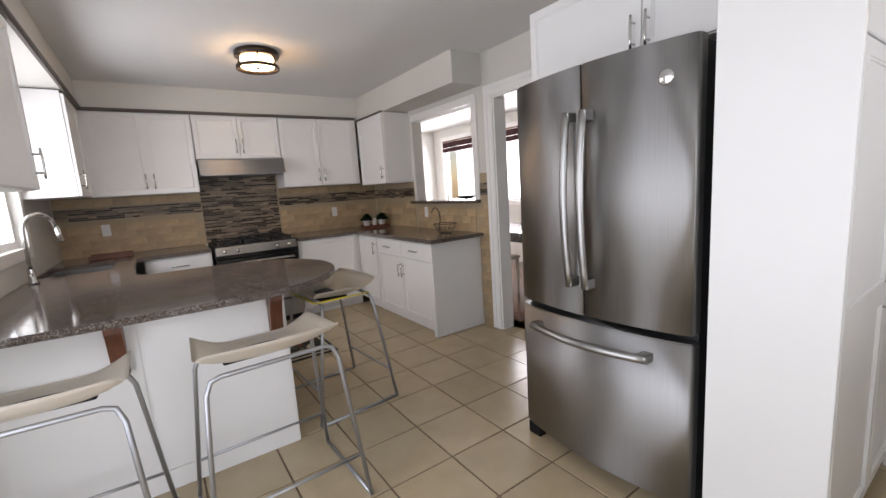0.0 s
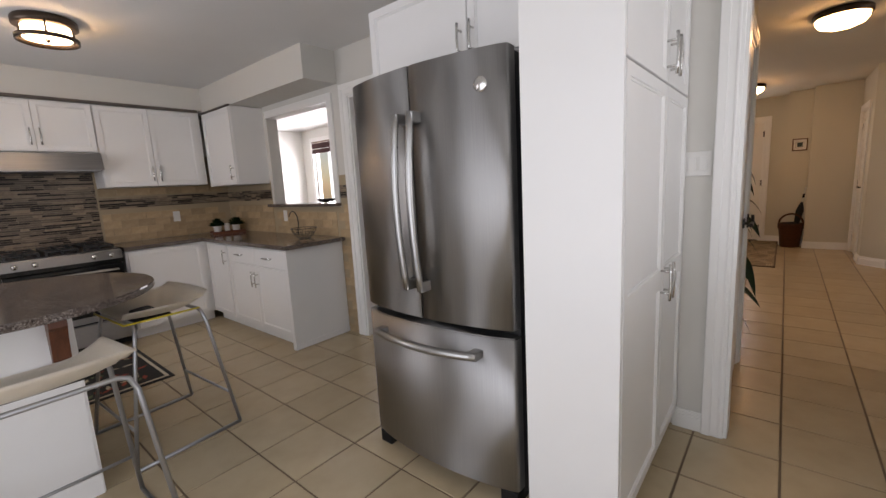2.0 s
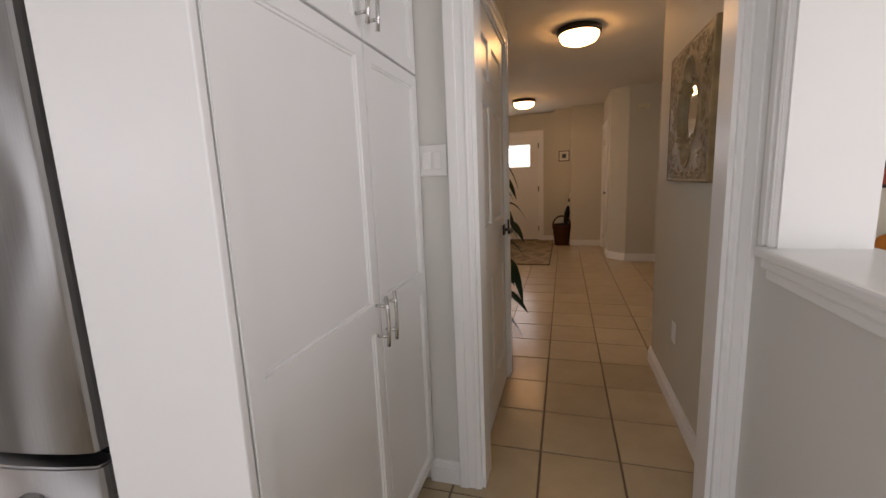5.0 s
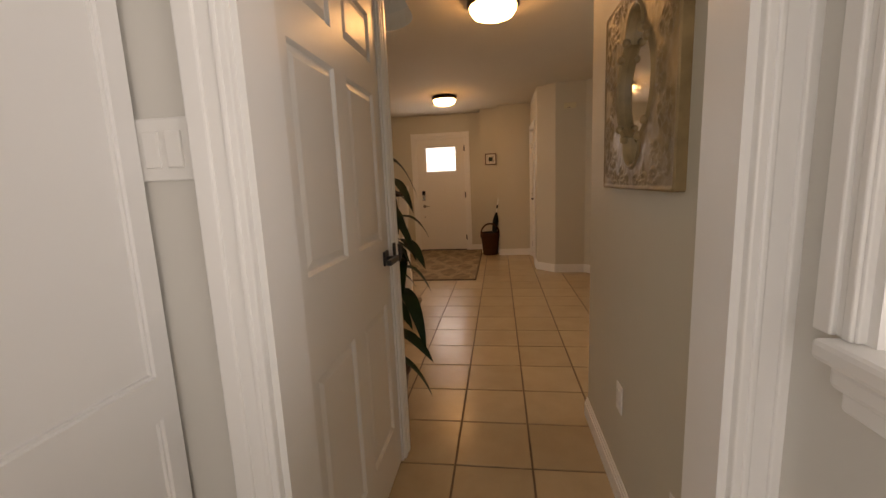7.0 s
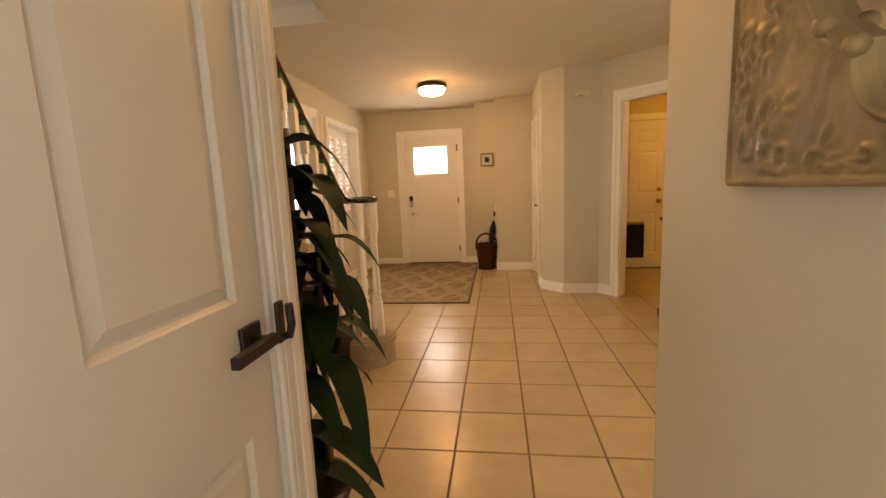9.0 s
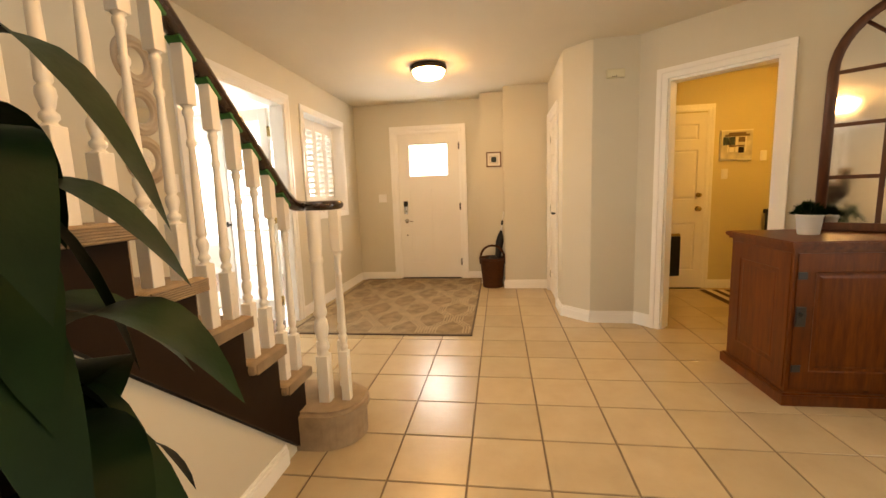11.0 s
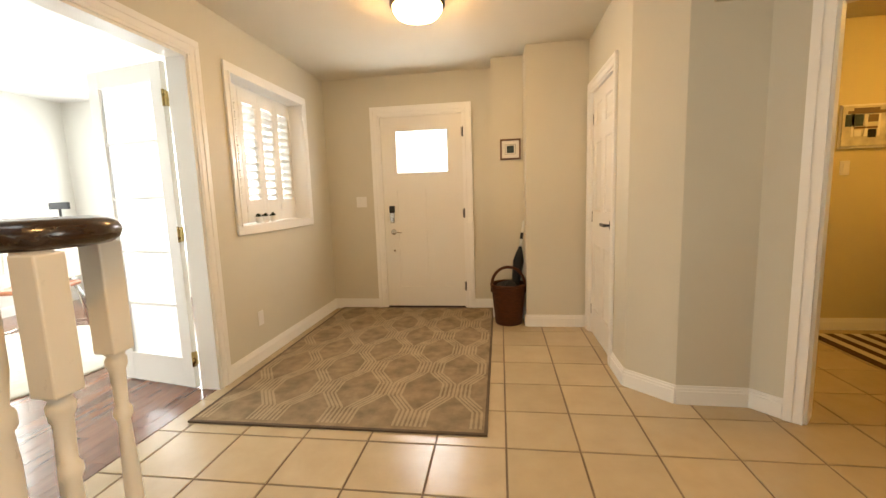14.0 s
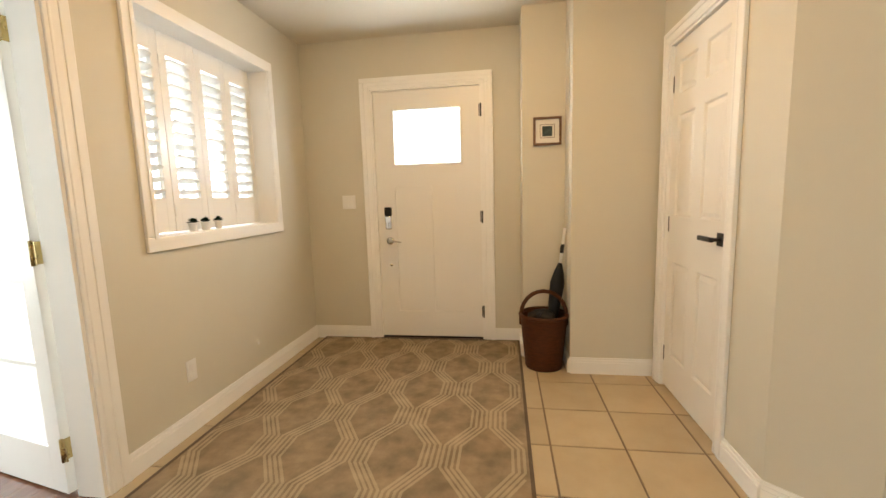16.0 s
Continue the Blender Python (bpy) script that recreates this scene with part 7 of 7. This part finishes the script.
picture("forest_painting", "dark canvas painting of pale birch trunks", pose(2.449, -2.5, 1.44, 0, 0, -90), 0.92, 0.58, 0.01, BLACK_P, birches)
so = thing("sofa", "pale fabric sofa against the family room wall", "sofa", (2.0, -2.6, 0))
SOFA = plain("pale_sofa_fabric", (0.62, 0.6, 0.56), 0.9)
b = bmesh.new()
box(b, -0.38, 0.4, -0.62, 0.62, 0.12, 0.42, 0.03)
part("seat", b, SOFA, so)
b = bmesh.new()
box(b, 0.22, 0.42, -0.62, 0.62, 0.42, 0.82, 0.04)
part("backrest", b, SOFA, so)
for y in (-0.58, 0.5):
    for x in (-0.3, 0.34):
        b = bmesh.new()
        box(b, x, x + 0.04, y, y + 0.04, 0, 0.12)
        part("leg", b, DARKW, so)
b = bmesh.new()
box(b, -0.06, 0.06, -0.2, 0.2, -0.2, 0.2, 0.05)
cu = solid("cushion", b, ORANGE, "orange cushion leaning on the sofa back", "cushion")
cu.matrix_basis = pose(2.13, -2.17, 0.74, 0, 14, 0)


# daylight outside the windows
def daylight(axis, c, u0, u1, z0, z1):
    b = bmesh.new()
    if axis == "y":
        b.faces.new([b.verts.new(p) for p in ((c, u0, z0), (c, u1, z0), (c, u1, z1), (c, u0, z1))])
    else:
        b.faces.new([b.verts.new(p) for p in ((u0, c, z0), (u1, c, z0), (u1, c, z1), (u0, c, z1))])
    solid("backdrop", b, OUT, "bright hazy daylight outside the windows", "backdrop", "structure")


# the last backdrop belongs to the added foyer window
for axis, c, u0, u1, z0, z1 in (("y", 4.25, 3.3, 7.3, 0.5, 3.2), ("y", -3.1, 2.2, 4.5, 0.5, 3.2), ("y", 9.3, 1.7, 5.6, 0, 3.2), ("x", 6.1, 4.4, 8.4, 0, 3.2), ("y", 8.6, -0.3, 1.3, 1.2, 2.5), ("x", -4.2, 2.57, 4.2, 0, 3.2)):
    daylight(axis, c, u0, u1, z0, z1)

# ---- floor pieces ----
P = 0.35
bmt = bmesh.new()
g = 0.0045
box(bmt, -P / 2 + g, P / 2 - g, -P / 2 + g, P / 2 - g, -0.005, 0.0)
top = [e for e in bmt.edges if all(v.co.z > -0.001 for v in e.verts)]
bmesh.ops.bevel(bmt, geom=top, offset=0.002, segments=1, affect="EDGES")
TILE_MESH = mesh_of("floor_tile", bmt, TILE)
verts = [tuple(v.co) for v in TILE_MESH.vertices]
polys = [tuple(p.vertices) for p in TILE_MESH.polygons]


def tiled(x, y):
    if x < 1.23:
        return -2.2 < x + P / 2 and -3.2 < y + P / 2 and y - P / 2 < 5.05
    if y > 1.55 + P / 2 or x - P / 2 > 8.1:
        return False
    return y + P / 2 > -4.6


near, far = [], []
for i in range(-7, 25):
    for j in range(-14, 16):
        x, y = (i + 0.5) * P, (j + 0.5) * P
        if tiled(x, y):
            (near if (-1.1 < x < 7.6 and -1.5 < y < 1.3) or (-1.1 < x < 1.1 and 1.2 < y < 2.9) else far).append((x, y))
rng = random.Random(4)
spill = near[300:]
for x, y in near[:300]:
    piece("floor_tile", TILE_MESH, FLOOR, pose(x, y, 0, rng.uniform(-0.12, 0.12), rng.uniform(-0.12, 0.12), rng.choice((0, 90, 180, 270))))
vs, fs = [], []
for x, y in far + spill:
    k = len(vs)
    lim = 1.545 if x > 1.23 else 9
    vs += [(a + x, min(b + y, lim), c) for a, b, c in verts]
    fs += [tuple(k + q for q in p) for p in polys]
me = bpy.data.meshes.new("outer_floor_tiles")
me.from_pydata(vs, [], fs)
me.materials.append(TILE)
rest = new("outer_floor_tiles", me)
rest.parent = FLOOR
tagged(rest, "beige ceramic floor tiles in a square grid", "", "", "stuff")
